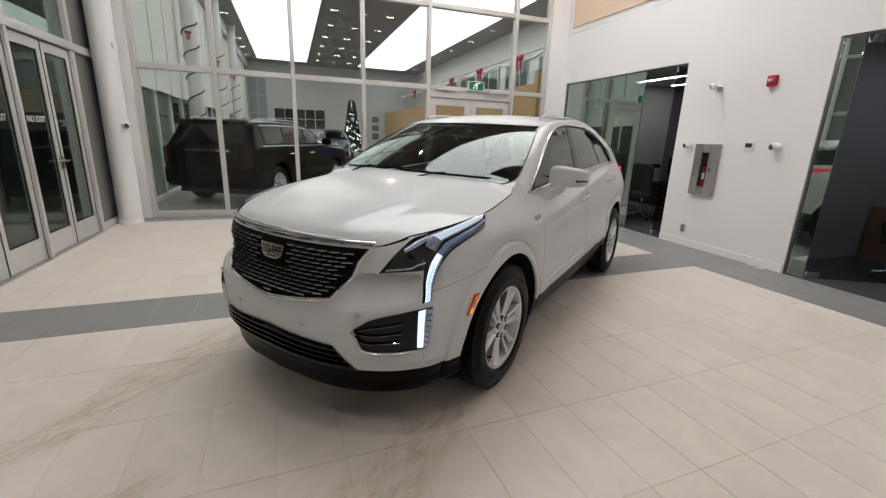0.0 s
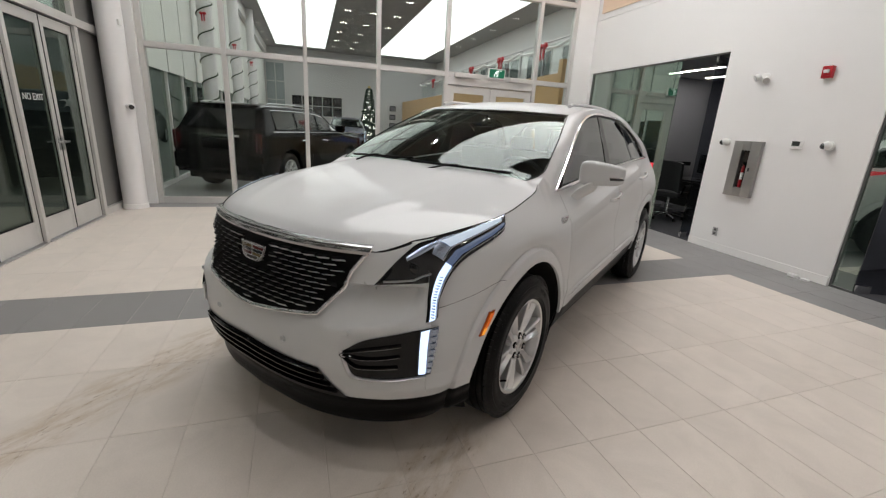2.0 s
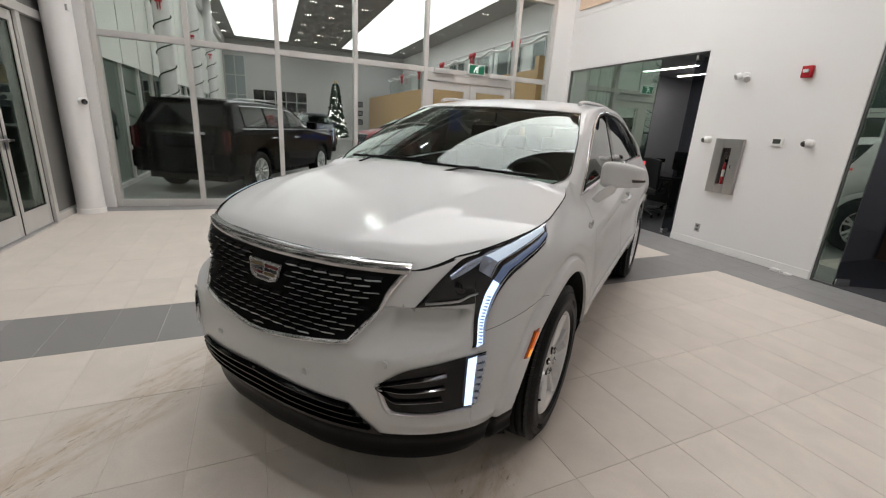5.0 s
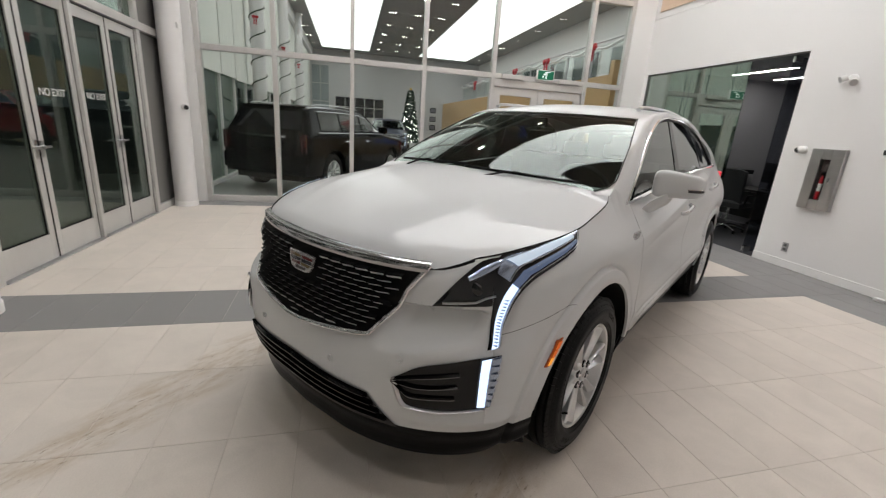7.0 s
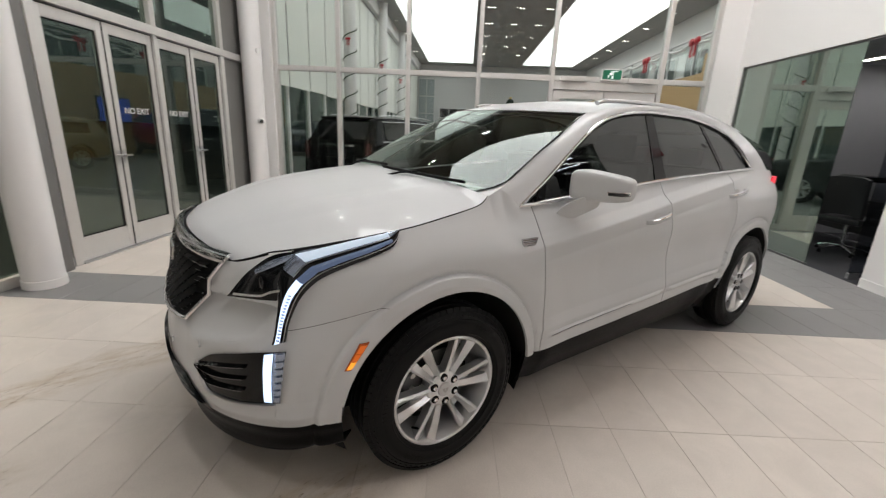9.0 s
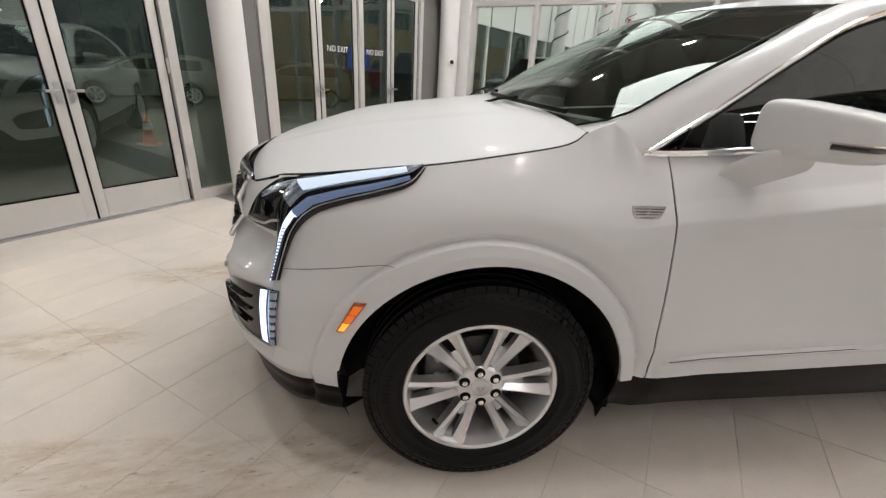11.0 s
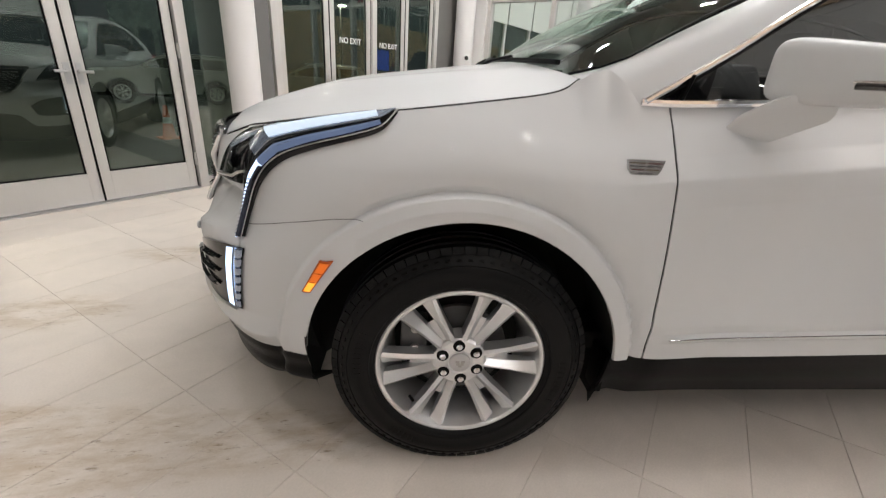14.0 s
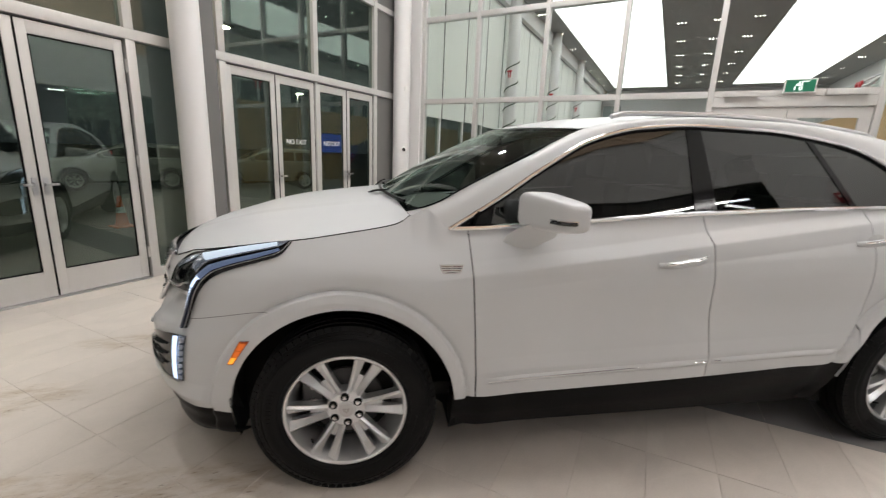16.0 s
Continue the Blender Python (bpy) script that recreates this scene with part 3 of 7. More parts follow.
def column(x, y, r, label, group="columns"):
    c = thing("column", pose(x, y, 0), label, "column", group)
    b = bmesh.new()
    cyl(b, (0, 0, 0.004), (0, 0, TOP - 0.002), r, seg=48)
    part("shaft", b, COLUMN, c)
    part("base_ring", lathe([(r + 0.001, 0.001), (r + 0.008, 0.001), (r + 0.008, 0.07), (r + 0.001, 0.075)], "z", (0, 0, 0), 48), WHITE_TRIM, c)
    return c


column(-4.90, -3.02, 0.155, "white painted round steel column in the glass corner")
column(-0.93, -3.02, 0.145, "white painted round steel column between the entrance doors")
column(3.05, -3.02, 0.150, "white painted round steel column by the entrance")

# frameless office fronts
for k, (a, b) in enumerate(OPEN):
    w = tagged(thing("window_%d" % (k + 3), pose(0, RY + 0.05, 0), "frameless glass office front with a slim dark channel", "window"), kind="structure")
    split = a + 2.14 if k == 0 else 9
    if k == 0:
        p = part("pane", boxes((a + 0.012, -0.006, 0.02, a + 1.06, 0.006, HEAD - 0.02)), OFFICE_PANE, w, smooth=False)
        p.visible_shadow = False
        p = part("pane", boxes((a + 1.065, -0.006, 0.02, split, 0.006, HEAD - 0.02)), OFFICE_PANE, w, smooth=False)
        p.visible_shadow = False
        part("channel", boxes((a + 0.012, -0.02, 0.001, split, 0.02, 0.019)), ALU_DARK, w)
    else:
        p = part("pane", boxes((a + 0.012, -0.006, 0.02, a + 0.20, 0.006, HEAD - 0.02)), OFFICE_PANE, w, smooth=False)
        p.visible_shadow = False
        part("channel", boxes((a + 0.012, -0.02, 0.001, a + 0.20, 0.02, 0.019)), ALU_DARK, w)
    part("frame", boxes((a, -0.03, 0.0, a + 0.011, 0.03, HEAD), (b - 0.011, -0.03, 0.0, b, 0.03, HEAD), (a + 0.011, -0.03, HEAD - 0.019, b - 0.011, 0.03, HEAD)), ALU_DARK, w)


def glass_leaf(hx, hy, angle, width, hinge_side):
    d = tagged(thing("door_3", pose(hx, hy, 0, 0, 0, angle), "frameless glass office door standing open", "door", "office doors"), kind="structure")
    p = part("pane", boxes((0.0, -0.006, 0.012, width, 0.006, HEAD - 0.03)), LEAF_PANE, d, smooth=False)
    p.visible_shadow = False
    part("patch_fitting", boxes((0.0, -0.016, 0.004, 0.14, 0.016, 0.09), bevel=0.003), CHROME, d)
    part("patch_fitting", boxes((0.0, -0.016, HEAD - 0.10, 0.14, 0.016, HEAD - 0.022), bevel=0.003), CHROME, d)
    part("pull_handle", tube([(width - 0.07, 0.012, 0.7), (width - 0.07, 0.05, 0.72), (width - 0.07, 0.05, 1.5), (width - 0.07, 0.012, 1.52)], 0.013), CHROME, d)
    return d


glass_leaf(-2.46, RY + 0.05, 97, 0.80, 1)
glass_leaf(-0.19, RY + 0.05, 62, 0.95, 1)
# ---- the white sport utility vehicle ----
# Its own axes: x to its left flank, y towards the tail, z up; the front axle stands at y = 0.
YB, HUB, WB = -0.05, 0.372, 2.857
ARCH_R = 0.448
nose = curve((0.16, -0.79), (0.224, -0.85), (0.365, -0.912), (0.50, -0.935), (0.60, -0.926), (0.66, -0.912), (0.72, -0.890), (0.80, -0.873), (0.87, -0.860), (0.92, -0.850), (0.965, -0.826), (1.0, -0.785), (1.05, -0.690), (1.10, -0.60), (1.2, -0.45))
squareness = curve((0.16, 2.5), (0.40, 2.6), (0.66, 2.65), (0.80, 2.45), (1.0, 2.42), (1.2, 2.4))      # how boxy the nose is in plan
flank = curve((0.16, 0.80), (0.28, 0.875), (0.42, 0.908), (0.55, 0.914), (0.70, 0.914), (0.85, 0.910), (0.93, 0.898), (0.976, 0.882), (1.05, 0.842), (1.10, 0.810), (1.174, 0.772), (1.3, 0.70))
rise = curve((-0.5, 0.0), (0.3, 0.0), (1.0, 0.03), (1.6, 0.055), (2.5, 0.10), (3.9, 0.11))
belt = curve((0.20, 1.155), (0.42, 1.118), (0.97, 1.152), (1.59, 1.195), (2.33, 1.232), (2.86, 1.248), (3.3, 1.235), (3.8, 1.20))
sill = curve((-0.6, 0.395), (0.45, 0.415), (1.0, 0.430), (1.63, 0.455), (2.4, 0.495), (3.4, 0.52), (3.9, 0.56))
hood_z = curve((-0.75, 0.974), (-0.69, 0.983), (-0.60, 1.000), (-0.40, 1.040), (-0.30, 1.057), (-0.184, 1.074), (-0.10, 1.086), (0.0, 1.101), (0.154, 1.126), (0.206, 1.138), (0.235, 1.150), (0.262, 1.170), (0.5, 1.2))
hood_edge = lambda y: hood_z(y) - 0.020 * max(0.0, min(1.0, (-0.60 - y) / 0.10))      # the bonnet's rim dips beside the grille
YR, REAR = 2.95, 3.86


def arch_gap(y, z):
    return min(math.hypot(y - 0.01, z - 0.375), math.hypot(y - WB, z - 0.375))


def crease_gap(y, z):
    return min(math.hypot(y + 0.006, z - 0.375), math.hypot(y - WB, z - 0.375))


def flare(d, y):
    """Swell of the wheel-arch lip: the skin tucks in, then steps out along a crease that softens towards the bumper."""
    if d > 0.78:
        return 0.0
    if d > 0.60:
        t = (0.78 - d) / 0.18
        return 0.008 * t * t * (3 - 2 * t)
    crisp = max(0.0, min(1.0, (y + 0.31) / 0.06))
    if d > 0.520:
        return 0.008 - 0.014 * ((0.60 - d) / 0.080) ** 1.7 - 0.006 * crisp * max(0.0, 1 - (d - 0.520) / 0.016)
    t = min(1.0, (0.520 - d) / 0.013)
    return lerp(-0.006 - 0.006 * crisp, 0.008 + 0.002 * crisp, t * t * (3 - 2 * t)) + 0.004 * crisp * max(0.0, 1 - abs(d - 0.476) / 0.030)


def flank_x(y, z):
    """Half the width of the body at a place on the flank."""
    x = flank(z - rise(y))
    ridge = 0.987 + 0.119 * (y - 0.852)                     # the crease that climbs through the handles
    if y > 0.30:
        x += 0.020 * max(0.0, 1 - abs(z - ridge) / (0.050 if z > ridge else 0.075)) * min(1, (y - 0.30) / 0.6) * min(1, max(0.0, (2.9 - y) / 0.5))
    if y > 0.55:
        x -= 0.020 * math.exp(-((z - 0.77) / 0.12) ** 2) * min(1, (y - 0.55) / 0.4)
    low = 0.535 + 0.035 * (y - 0.6)
    x += 0.006 * max(0.0, 1 - abs(z - low) / 0.06) if 0.5 < y < 2.5 else 0
    d = arch_gap(y, z)
    x += flare(crease_gap(y, z), y)
    if y > YR:
        x *= max(0.0, 1 - ((y - YR) / (REAR - YR)) ** 2.25) ** (1 / 2.25)
    return x


def ring(k, z, off=0.0):
    """A point of the front shell; k runs from 0 on the flank to 1 at the nose."""
    k = max(0.0, min(1.0, k))
    y = YB - (YB - nose(z)) * k
    w = flank(z)
    e = squareness(z)
    x = w * max(0.0, 1 - k ** e) ** (1 / e)
    d = arch_gap(y, z)
    x += flare(crease_gap(y, z), y)
    p = Vector((x, y, z))
    if k > 0.25 and 0.50 < z < 0.86:
        # the cheek: hollow under the lamp, a crease that falls inwards, a ledge over the fog lamp
        side_in = max(0.0, min(1.0, (x - 0.42) / 0.09)) * max(0.0, min(1.0, (0.742 - x) / 0.05))
        zc = lerp(0.655, 0.712, max(0.0, min(1.0, (x - 0.46) / 0.28)))
        t = (z - zc) / (0.832 - zc)
        if 0.0 < t < 1.0:
            p.y += 0.066 * side_in * (t / 0.86 if t < 0.86 else (1.0 - t) / 0.14)
        p.y -= 0.020 * side_in * math.exp(-(t / (0.40 if t < 0 else 0.10)) ** 2)
    if 0.37 < z < 0.48 and x > 0.50:
        # a lip along the foot of the painted bumper
        lip = 0.016 * (1 - (z - 0.415) / 0.065 if z > 0.415 else 1 - (0.415 - z) / 0.045) * min(1.0, (x - 0.50) / 0.10) * max(0.0, min(1.0, (d - 0.50) / 0.06))
        p.x += 0.6 * lip
        p.y -= 0.8 * lip
    if off:
        e = 0.004
        a = ring(min(1, k + e), z) - ring(max(0, k - e), z)
        b = ring(k, z + e) - ring(k, z - e)
        n = a.cross(b)
        n = n.normalized() if n.length > 1e-9 else Vector((0, -1, 0))
        if n.y > 0 and k > 0.3 or (k <= 0.3 and n.x < 0):
            n = -n
        p = p + off * n
    return p


def k_of(y, z):
    return max(0.0, min(1.0, (YB - y) / (YB - nose(z))))


def k_at(x, z):
    """The ring place at a half width x."""
    e = squareness(z)
    return max(0.0, 1 - min(1.0, abs(x) / flank(z)) ** e) ** (1 / e)


def shell(y, z):
    return ring(k_of(y, z), z) if y < YB else Vector((flank_x(y, z), y, z))


def arch_z(y, c=0.01):
    d = ARCH_R ** 2 - (y - c) ** 2
    return 0.375 + math.sqrt(d) if d > 0 else -1.0


def low_z(y):
    return max(sill(y), arch_z(y, 0.01), arch_z(y, WB))


def both(name, fn, nu, nv, material, parent, thick=0.0, label="", angle=32):
    """The same sheet on both flanks, each a part of its own."""
    obs = []
    for s in (1, -1):
        f = fn if s > 0 else (lambda u, v: (lambda p: Vector((-p.x, p.y, p.z)))(fn(u, v)))
        bm = grid(f, nu, nv)
        bmesh.ops.remove_doubles(bm, verts=bm.verts[:], dist=1e-5)
        if thick:
            bmesh.ops.recalc_face_normals(bm, faces=bm.faces[:])
            # make the outside face outwards before thickening inwards
            f0 = max(bm.faces, key=lambda q: abs(q.calc_center_median().x))
            if f0.normal.x * s < 0:
                bmesh.ops.reverse_faces(bm, faces=bm.faces[:])
            bmesh.ops.solidify(bm, geom=bm.faces[:], thickness=thick)
        obs.append(part(name, bm, material, parent, label, angle=angle))
    return obs


def flip_x(bm):
    for v in bm.verts:
        v.co.x = -v.co.x
    bmesh.ops.reverse_faces(bm, faces=bm.faces[:])
    return bm


def strip(upper, lower, n, m, off, crown=0.0):
    """A sheet on the front shell between two lines of (x, y, z) places, lifted by off."""
    def rk(p):
        x, y, z = p
        ky, kx = k_of(y, z), k_at(x, z)
        return (ky if ky < 0.74 else kx if ky > 0.88 else lerp(ky, kx, (ky - 0.74) / 0.14), z)
    up = along([(*rk(p), 0) for p in upper], n)
    lo = along([(*rk(p), 0) for p in lower], n)
    def fn(u, v):
        a, b = up[round(u * n)], lo[round(u * n)]
        c = a.lerp(b, v)
        return ring(c[0], c[1], off + crown * math.sin(math.pi * v))
    return grid(fn, n, m)


def door_line(top, bottom):
    return lambda z: lerp(bottom, top, max(0, min(1, (z - 0.42) / 0.72)))


FD0, FD1, RD1 = door_line(0.500, 0.548), door_line(1.585, 1.643), 2.44
CAR = pose(0.024, -0.033, 0.0, 0, 0, 37.2)
suv = thing("sport_utility_vehicle", CAR, "pearl white mid-size sport utility vehicle parked on pale tiles", "car")


def panel_fn(y0, y1, zlo, zhi, g=0.0028):
    def fn(u, v):
        zg = lerp(0.42, 1.14, v)
        y = lerp(y0(zg) + g, y1(zg) - g, u)
        for _ in range(2):
            a, b = zlo(y), zhi(y) - 0.004
            z = lerp(min(a, b), b, v)
            y = lerp(y0(z) + g, y1(z) - g, u)
        return shell(y, z)
    return fn


# flank panels
KH = k_of(-0.605, 0.80)
seam_z = curve((-0.62, 0.742), (-0.586, 0.749), (-0.425, 0.789), (-0.330, 0.806), (-0.24, 0.812))


def fender_fn(u, v):
    y0 = -0.610
    z = lerp(0.8, 1.03, v)
    for _ in range(5):
        i = round(u * 150)
        y = lerp(y0, -0.2745, i / 46) if i <= 46 else lerp(-0.2735, FD0(z) - 0.0028, (i - 47) / 103)
        top = min(hood_z(y) - 0.004, 1.036)
        lo = max(seam_z(max(-0.61, y)) if y < -0.274 else low_z(y), arch_z(y))
        mid = min(top, max(lo, seam_z(max(-0.61, min(-0.24, y)))) + 0.006)
        z = lerp(min(lo, top), mid, v / 0.2) if v < 0.2 else lerp(mid, top, (v - 0.2) / 0.8)
    return shell(y, z)


both("front_fender", fender_fn, 150, 120, PEARL, suv, 0.012)
both("front_door", panel_fn(FD0, FD1, lambda y: sill(y), belt), 44, 150, PEARL, suv, 0.014, angle=60)
both("rear_door", panel_fn(FD1, lambda z: RD1, lambda y: max(sill(y), arch_z(y, WB - 0.01)), belt), 44, 150, PEARL, suv, 0.014, angle=60)


def quarter_fn(u, v):
    y = lerp(RD1 + 0.003, REAR - 0.002, u ** 0.8)
    lo, hi = low_z(y), belt(y)
    return shell(y, lerp(min(lo, hi), hi, v))


for s in (1, -1):
    for edge in (FD0, FD1):
        zs = [lerp(0.44, 1.10, i / 24) for i in range(25)]
        part("door_gap", tube([(lambda q: Vector(((q.x - 0.0075) * s, q.y, q.z)))(shell(edge(z), z)) for z in zs if arch_gap(edge(z), z) > 0.46], 0.0048, 6), DARK_VOID, suv)
both("quarter_panel", quarter_fn, 90, 76, PEARL, suv, 0.012)


# front bumper skin in one piece, left flank to right flank
def black_line(k):
    return lerp(0.398, 0.355, min(1, k * 1.25)) if k < 0.8 else 0.355


KBROW = k_at(0.540, 0.957)


def bumper_col(k):
    y = YB - (YB - nose(0.6)) * k
    lo = black_line(k)
    for _ in range(3):
        yy = YB - (YB - nose(max(lo, 0.3))) * k
        lo = max(black_line(k), arch_z(yy))
    if k < KH:
        hi = 0.78
        for _ in range(4):
            hi = seam_z(max(-0.61, min(-0.25, YB - (YB - nose(hi)) * k)))
    else:
        hi = 0.96
        for _ in range(3):
            hi = hood_edge(YB - (YB - nose(hi)) * k) - 0.006 if k < KBROW else 0.968
    return min(lo, hi), hi


def bumper_fn(u, v):
    s = abs(2 * u - 1)
    k0 = k_of(-0.2635, 0.765)
    ks = lerp(1.0, k0, s)
    # columns crowd towards the corner
    ks = max(k0, 1 - (1 - k0) * s ** 0.9)
    lo, hi = bumper_col(ks)
    z = lerp(lo, hi, v)
    p = ring(ks, z)
    # sculpted ledge under the lamps and above the number plate
    if p.y > -0.29:
        p.x += 0.0006
    return Vector((p.x * (1 if u > 0.5 else -1), p.y, p.z))


part("front_bumper", grid(bumper_fn, 330, 96), PEARL, suv)
for s in (1, -1):
    part("bumper_seam", tube([(lambda q: Vector((q.x * s, q.y, q.z)))(shell(y, seam_z(y))) for y in [lerp(-0.60, -0.268, i / 24) for i in range(25)]], 0.0009, 6), DARK_VOID, suv)


def lower_fn(u, v):
    s = abs(2 * u - 1)
    k0 = k_of(-0.437, 0.38)
    ks = 1 - (1 - k0) * s ** 0.9
    hi = black_line(ks) + 0.004
    zb = lerp(0.188, 0.250, s ** 2.4)
    z = lerp(zb, hi, min(1, v * 1.25))
    p = ring(ks, max(z, 0.25), 0.004 + 0.020 * max(0.0, 1 - abs(v - 0.25) / 0.22) if v < 0.78 else 0.0)
    p.z = z
    if v < 0.12:
        p = Vector((p.x * 0.93, p.y + 0.05, zb))
    return Vector((p.x * (1 if u > 0.5 else -1), p.y, p.z))


part("lower_bumper", grid(lower_fn, 90, 14), BLACK, suv, "textured black lower bumper and chin")


both("flare_return", lambda u, v: (lambda y: shell(y, lerp(arch_z(y) - 0.002, arch_z(y) + 0.085, v)) + Vector((-0.0035, 0, 0)))(lerp(-0.285, -0.240, u)), 10, 12, PEARL, suv)


# black cladding along the sills and round the rear
def sill_fn(u, v):
    y = lerp(0.452, WB - 0.448, u)
    hi = sill(y) + 0.006
    z = lerp(0.225, hi, v)
    x = shell(y, max(z, 0.33)).x
    x = x - 0.012 - 0.05 * max(0, (0.33 - z) / 0.1)
    return Vector((x, y, z))


both("sill_cladding", sill_fn, 30, 8, BLACK, suv, 0.01, "textured black rocker cladding")


def rear_low_fn(u, v):
    y = lerp(WB + 0.447, REAR - 0.004, u)
    z = lerp(0.26, sill(y) + 0.006, v)
    return shell(y, z) + Vector((-0.008, 0, 0))


both("rear_lower_cladding", rear_low_fn, 16, 6, BLACK, suv, 0.008)


def arch_lip(c):
    """A rolled lip and dark liner that close the wheel opening."""
    def fn(u, v):
        a = radians(lerp(4, 175, u))
        y, z = c + ARCH_R * math.cos(a) * -1, 0.375 + ARCH_R * math.sin(a)
        x = shell(y, max(z, 0.3)).x - 0.002
        return Vector((lerp(x + 0.002, x - 0.012, v), y, z))
    return fn


def liner(c):
    def fn(u, v):
        a = radians(lerp(-20, 200, u))
        r = (0.4485 if v < 0.1 else 0.475) if v < 0.8 else 0.475 * (1 - (v - 0.8) / 0.2)
        ye, ze = c - 0.448 * math.cos(a), 0.375 + 0.448 * math.sin(a)
        x = lerp(shell(ye, max(ze, 0.3)).x - 0.012, 0.58, min(1, v / 0.8))
        return Vector((x, c - r * math.cos(a), max(0.2, 0.375 + r * math.sin(a))))
    return fn


for c in (0.01, WB):
    both("arch_lip", arch_lip(c), 40, 2, PEARL, suv)
    both("wheel_well", liner(c), 36, 6, DARK_VOID, suv)
for s in (1, -1):
    for y0, y1 in ((0.452, 0.475),):
        part("mud_flap", boxes((s * 0.79, y0, 0.30 if y0 < 0 else 0.25, s * 0.862, y1, 0.40), bevel=0.003), BLACK, suv)
part("underbody", boxes((-0.56, -0.70, 0.20, 0.56, 3.55, 0.34), (-0.80, 0.50, 0.24, 0.80, 2.37, 0.34)), DARK_VOID, suv)


# a dark inner body behind the panel gaps
def inner_fn(u, v):
    y = lerp(-0.16, 3.5, u)
    lo, hi = max(0.34, low_z(y) + 0.02), belt(y) - 0.01 if y > 0.45 else min(belt(y), hood_z(y)) - 0.03
    p = shell(y, lerp(lo, hi, v))
    return Vector((p.x - 0.028, p.y, p.z))


both("inner_body", inner_fn, 60, 10, DARK_VOID, suv)

# bonnet
hood_c = curve((-0.812, 0.981), (-0.786, 1.002), (-0.735, 1.027), (-0.67, 1.050), (-0.39, 1.132), (-0.08, 1.182), (0.20, 1.222))


def hood_fn(u, v):
    a = 2 * u - 1
    s = abs(a)
    t = v
    ys = lerp(-0.712, 0.262, t)
    yc = lerp(-0.812, 0.185, t)
    zs = hood_edge(ys)
    xs = ring(k_of(ys, zs), zs).x if ys < YB else flank_x(ys, zs)
    xs -= 0.002
    zc = hood_c(yc)
    y = yc + (ys - yc) * s ** 2.0
    if t < 0.02:
        zs, zc = zs - 0.004, zc - 0.004
    z = zs + (zc - zs) * (1 - s ** 2.5)
    z += 0.008 * max(0.0, 1 - abs(s - (0.50 + 0.14 * t)) / 0.13) * min(1, t * 4) * min(1, (1 - t) * 4)      # the raised centre's edge
    return Vector((a * xs, y, z))


hb = grid(hood_fn, 96, 56)
part("bonnet", hb, PEARL, suv, angle=50)
part("bonnet_edge_seal", tube([Vector(hood_fn(1 - i / 40, 0.0)) + Vector((0, 0.004, -0.010)) for i in range(41)], 0.005, 6), BLACK, suv)
for s in (0.0, 1.0):
    part("bonnet_gap", tube([Vector(hood_fn(s, i / 40)) + Vector((0.0, 0, -0.0030)) for i in range(41)], 0.0022, 6), DARK_VOID, suv)

for e in (0.0, 1.0):
    part("bonnet_gap", tube([Vector(hood_fn(lerp(0.93, 1.0, i / 12) if e else lerp(0.07, 0.0, i / 12), 1.0)) + Vector((0.0, 0.002, -0.003)) for i in range(13)], 0.0030, 6), DARK_VOID, suv)

# windscreen, roof and pillars
wst = [Vector((0.600 * i / 20, 0.800 + 0.255 * (i / 20) ** 2.3, 1.561 - 0.008 * (i / 20) ** 2)) for i in range(21)]


def screen_at(s, v):
    low = Vector((0.742 * s, 0.165 + 0.160 * s ** 2.3, 1.215 - 0.017 * s ** 2))
    top = Vector((0.600 * s, 0.800 + 0.255 * s ** 2.3, 1.561 - 0.008 * s ** 2))
    return low.lerp(top, v)


def screen_edge(w):
    return lerp(1.035, 1.0, max(0.0, (w - 0.5) / 0.5)) - 0.10 * max(0.0, 1 - (w + 0.06) / 0.16) ** 2


def ws_fn(u, v):
    a = 2 * u - 1
    w = lerp(-0.06, 1.0, v)
    p = screen_at(abs(a) * screen_edge(w), w)
    bow = 0.019 * math.sin(math.pi * max(0.0, w))
    p = p + Vector((0, -0.5 * bow, 0.86 * bow))
    return Vector((p.x * (1 if a >= 0 else -1), p.y, p.z))


wsg = part("windscreen", grid(ws_fn, 40, 16), SCREEN_GLASS, suv)
wsg.visible_shadow = False


def pillar_foot(u, v):
    """Painted skin that rounds off the lower corner of the screen."""
    w = lerp(-0.13, 0.16, v)
    p = screen_at(lerp(screen_edge(max(w, -0.10)) - 0.012, 1.036, u), w)
    bow = 0.019 * math.sin(math.pi * max(0.0, w))
    return p + Vector((0, -0.5 * bow + 0.002, 0.86 * bow - 0.0035))


both("pillar_foot", pillar_foot, 10, 12, PEARL, suv)


def ws_band(u, v):
    """Black ceramic border that hides the glue line."""
    a = 2 * u - 1
    p = ws_fn(u, lerp(0.0, 0.05, v))
    return p + Vector((0, 0.004, -0.004))


part("windscreen_border", grid(ws_band, 40, 2), GLOSS_BLACK, suv)
part("windscreen_header", grid(lambda u, v: Vector(ws_fn(u, lerp(0.965, 1.0, v))) + Vector((0, 0.004, -0.004)), 40, 1), GLOSS_BLACK, suv)
for s in (0, 1):
    part("windscreen_trim", tube([Vector(ws_fn(s, i / 16)) + Vector((0, -0.001, 0.001)) for i in range(17)], 0.0035, 6), BLACK, suv)


def cowl_fn(u, v):
    a = 2 * u - 1
    i = round(abs(a) * 20)
    p = screen_at(i / 20, -0.055) + Vector((0, 0.004, -0.008))
    h = Vector(hood_fn(u, 1.0)) + Vector((0, 0.012, -0.014))
    q = p.lerp(Vector((abs(h.x), h.y, h.z)), v)
    return Vector((q.x * (1 if a >= 0 else -1), q.y, q.z))


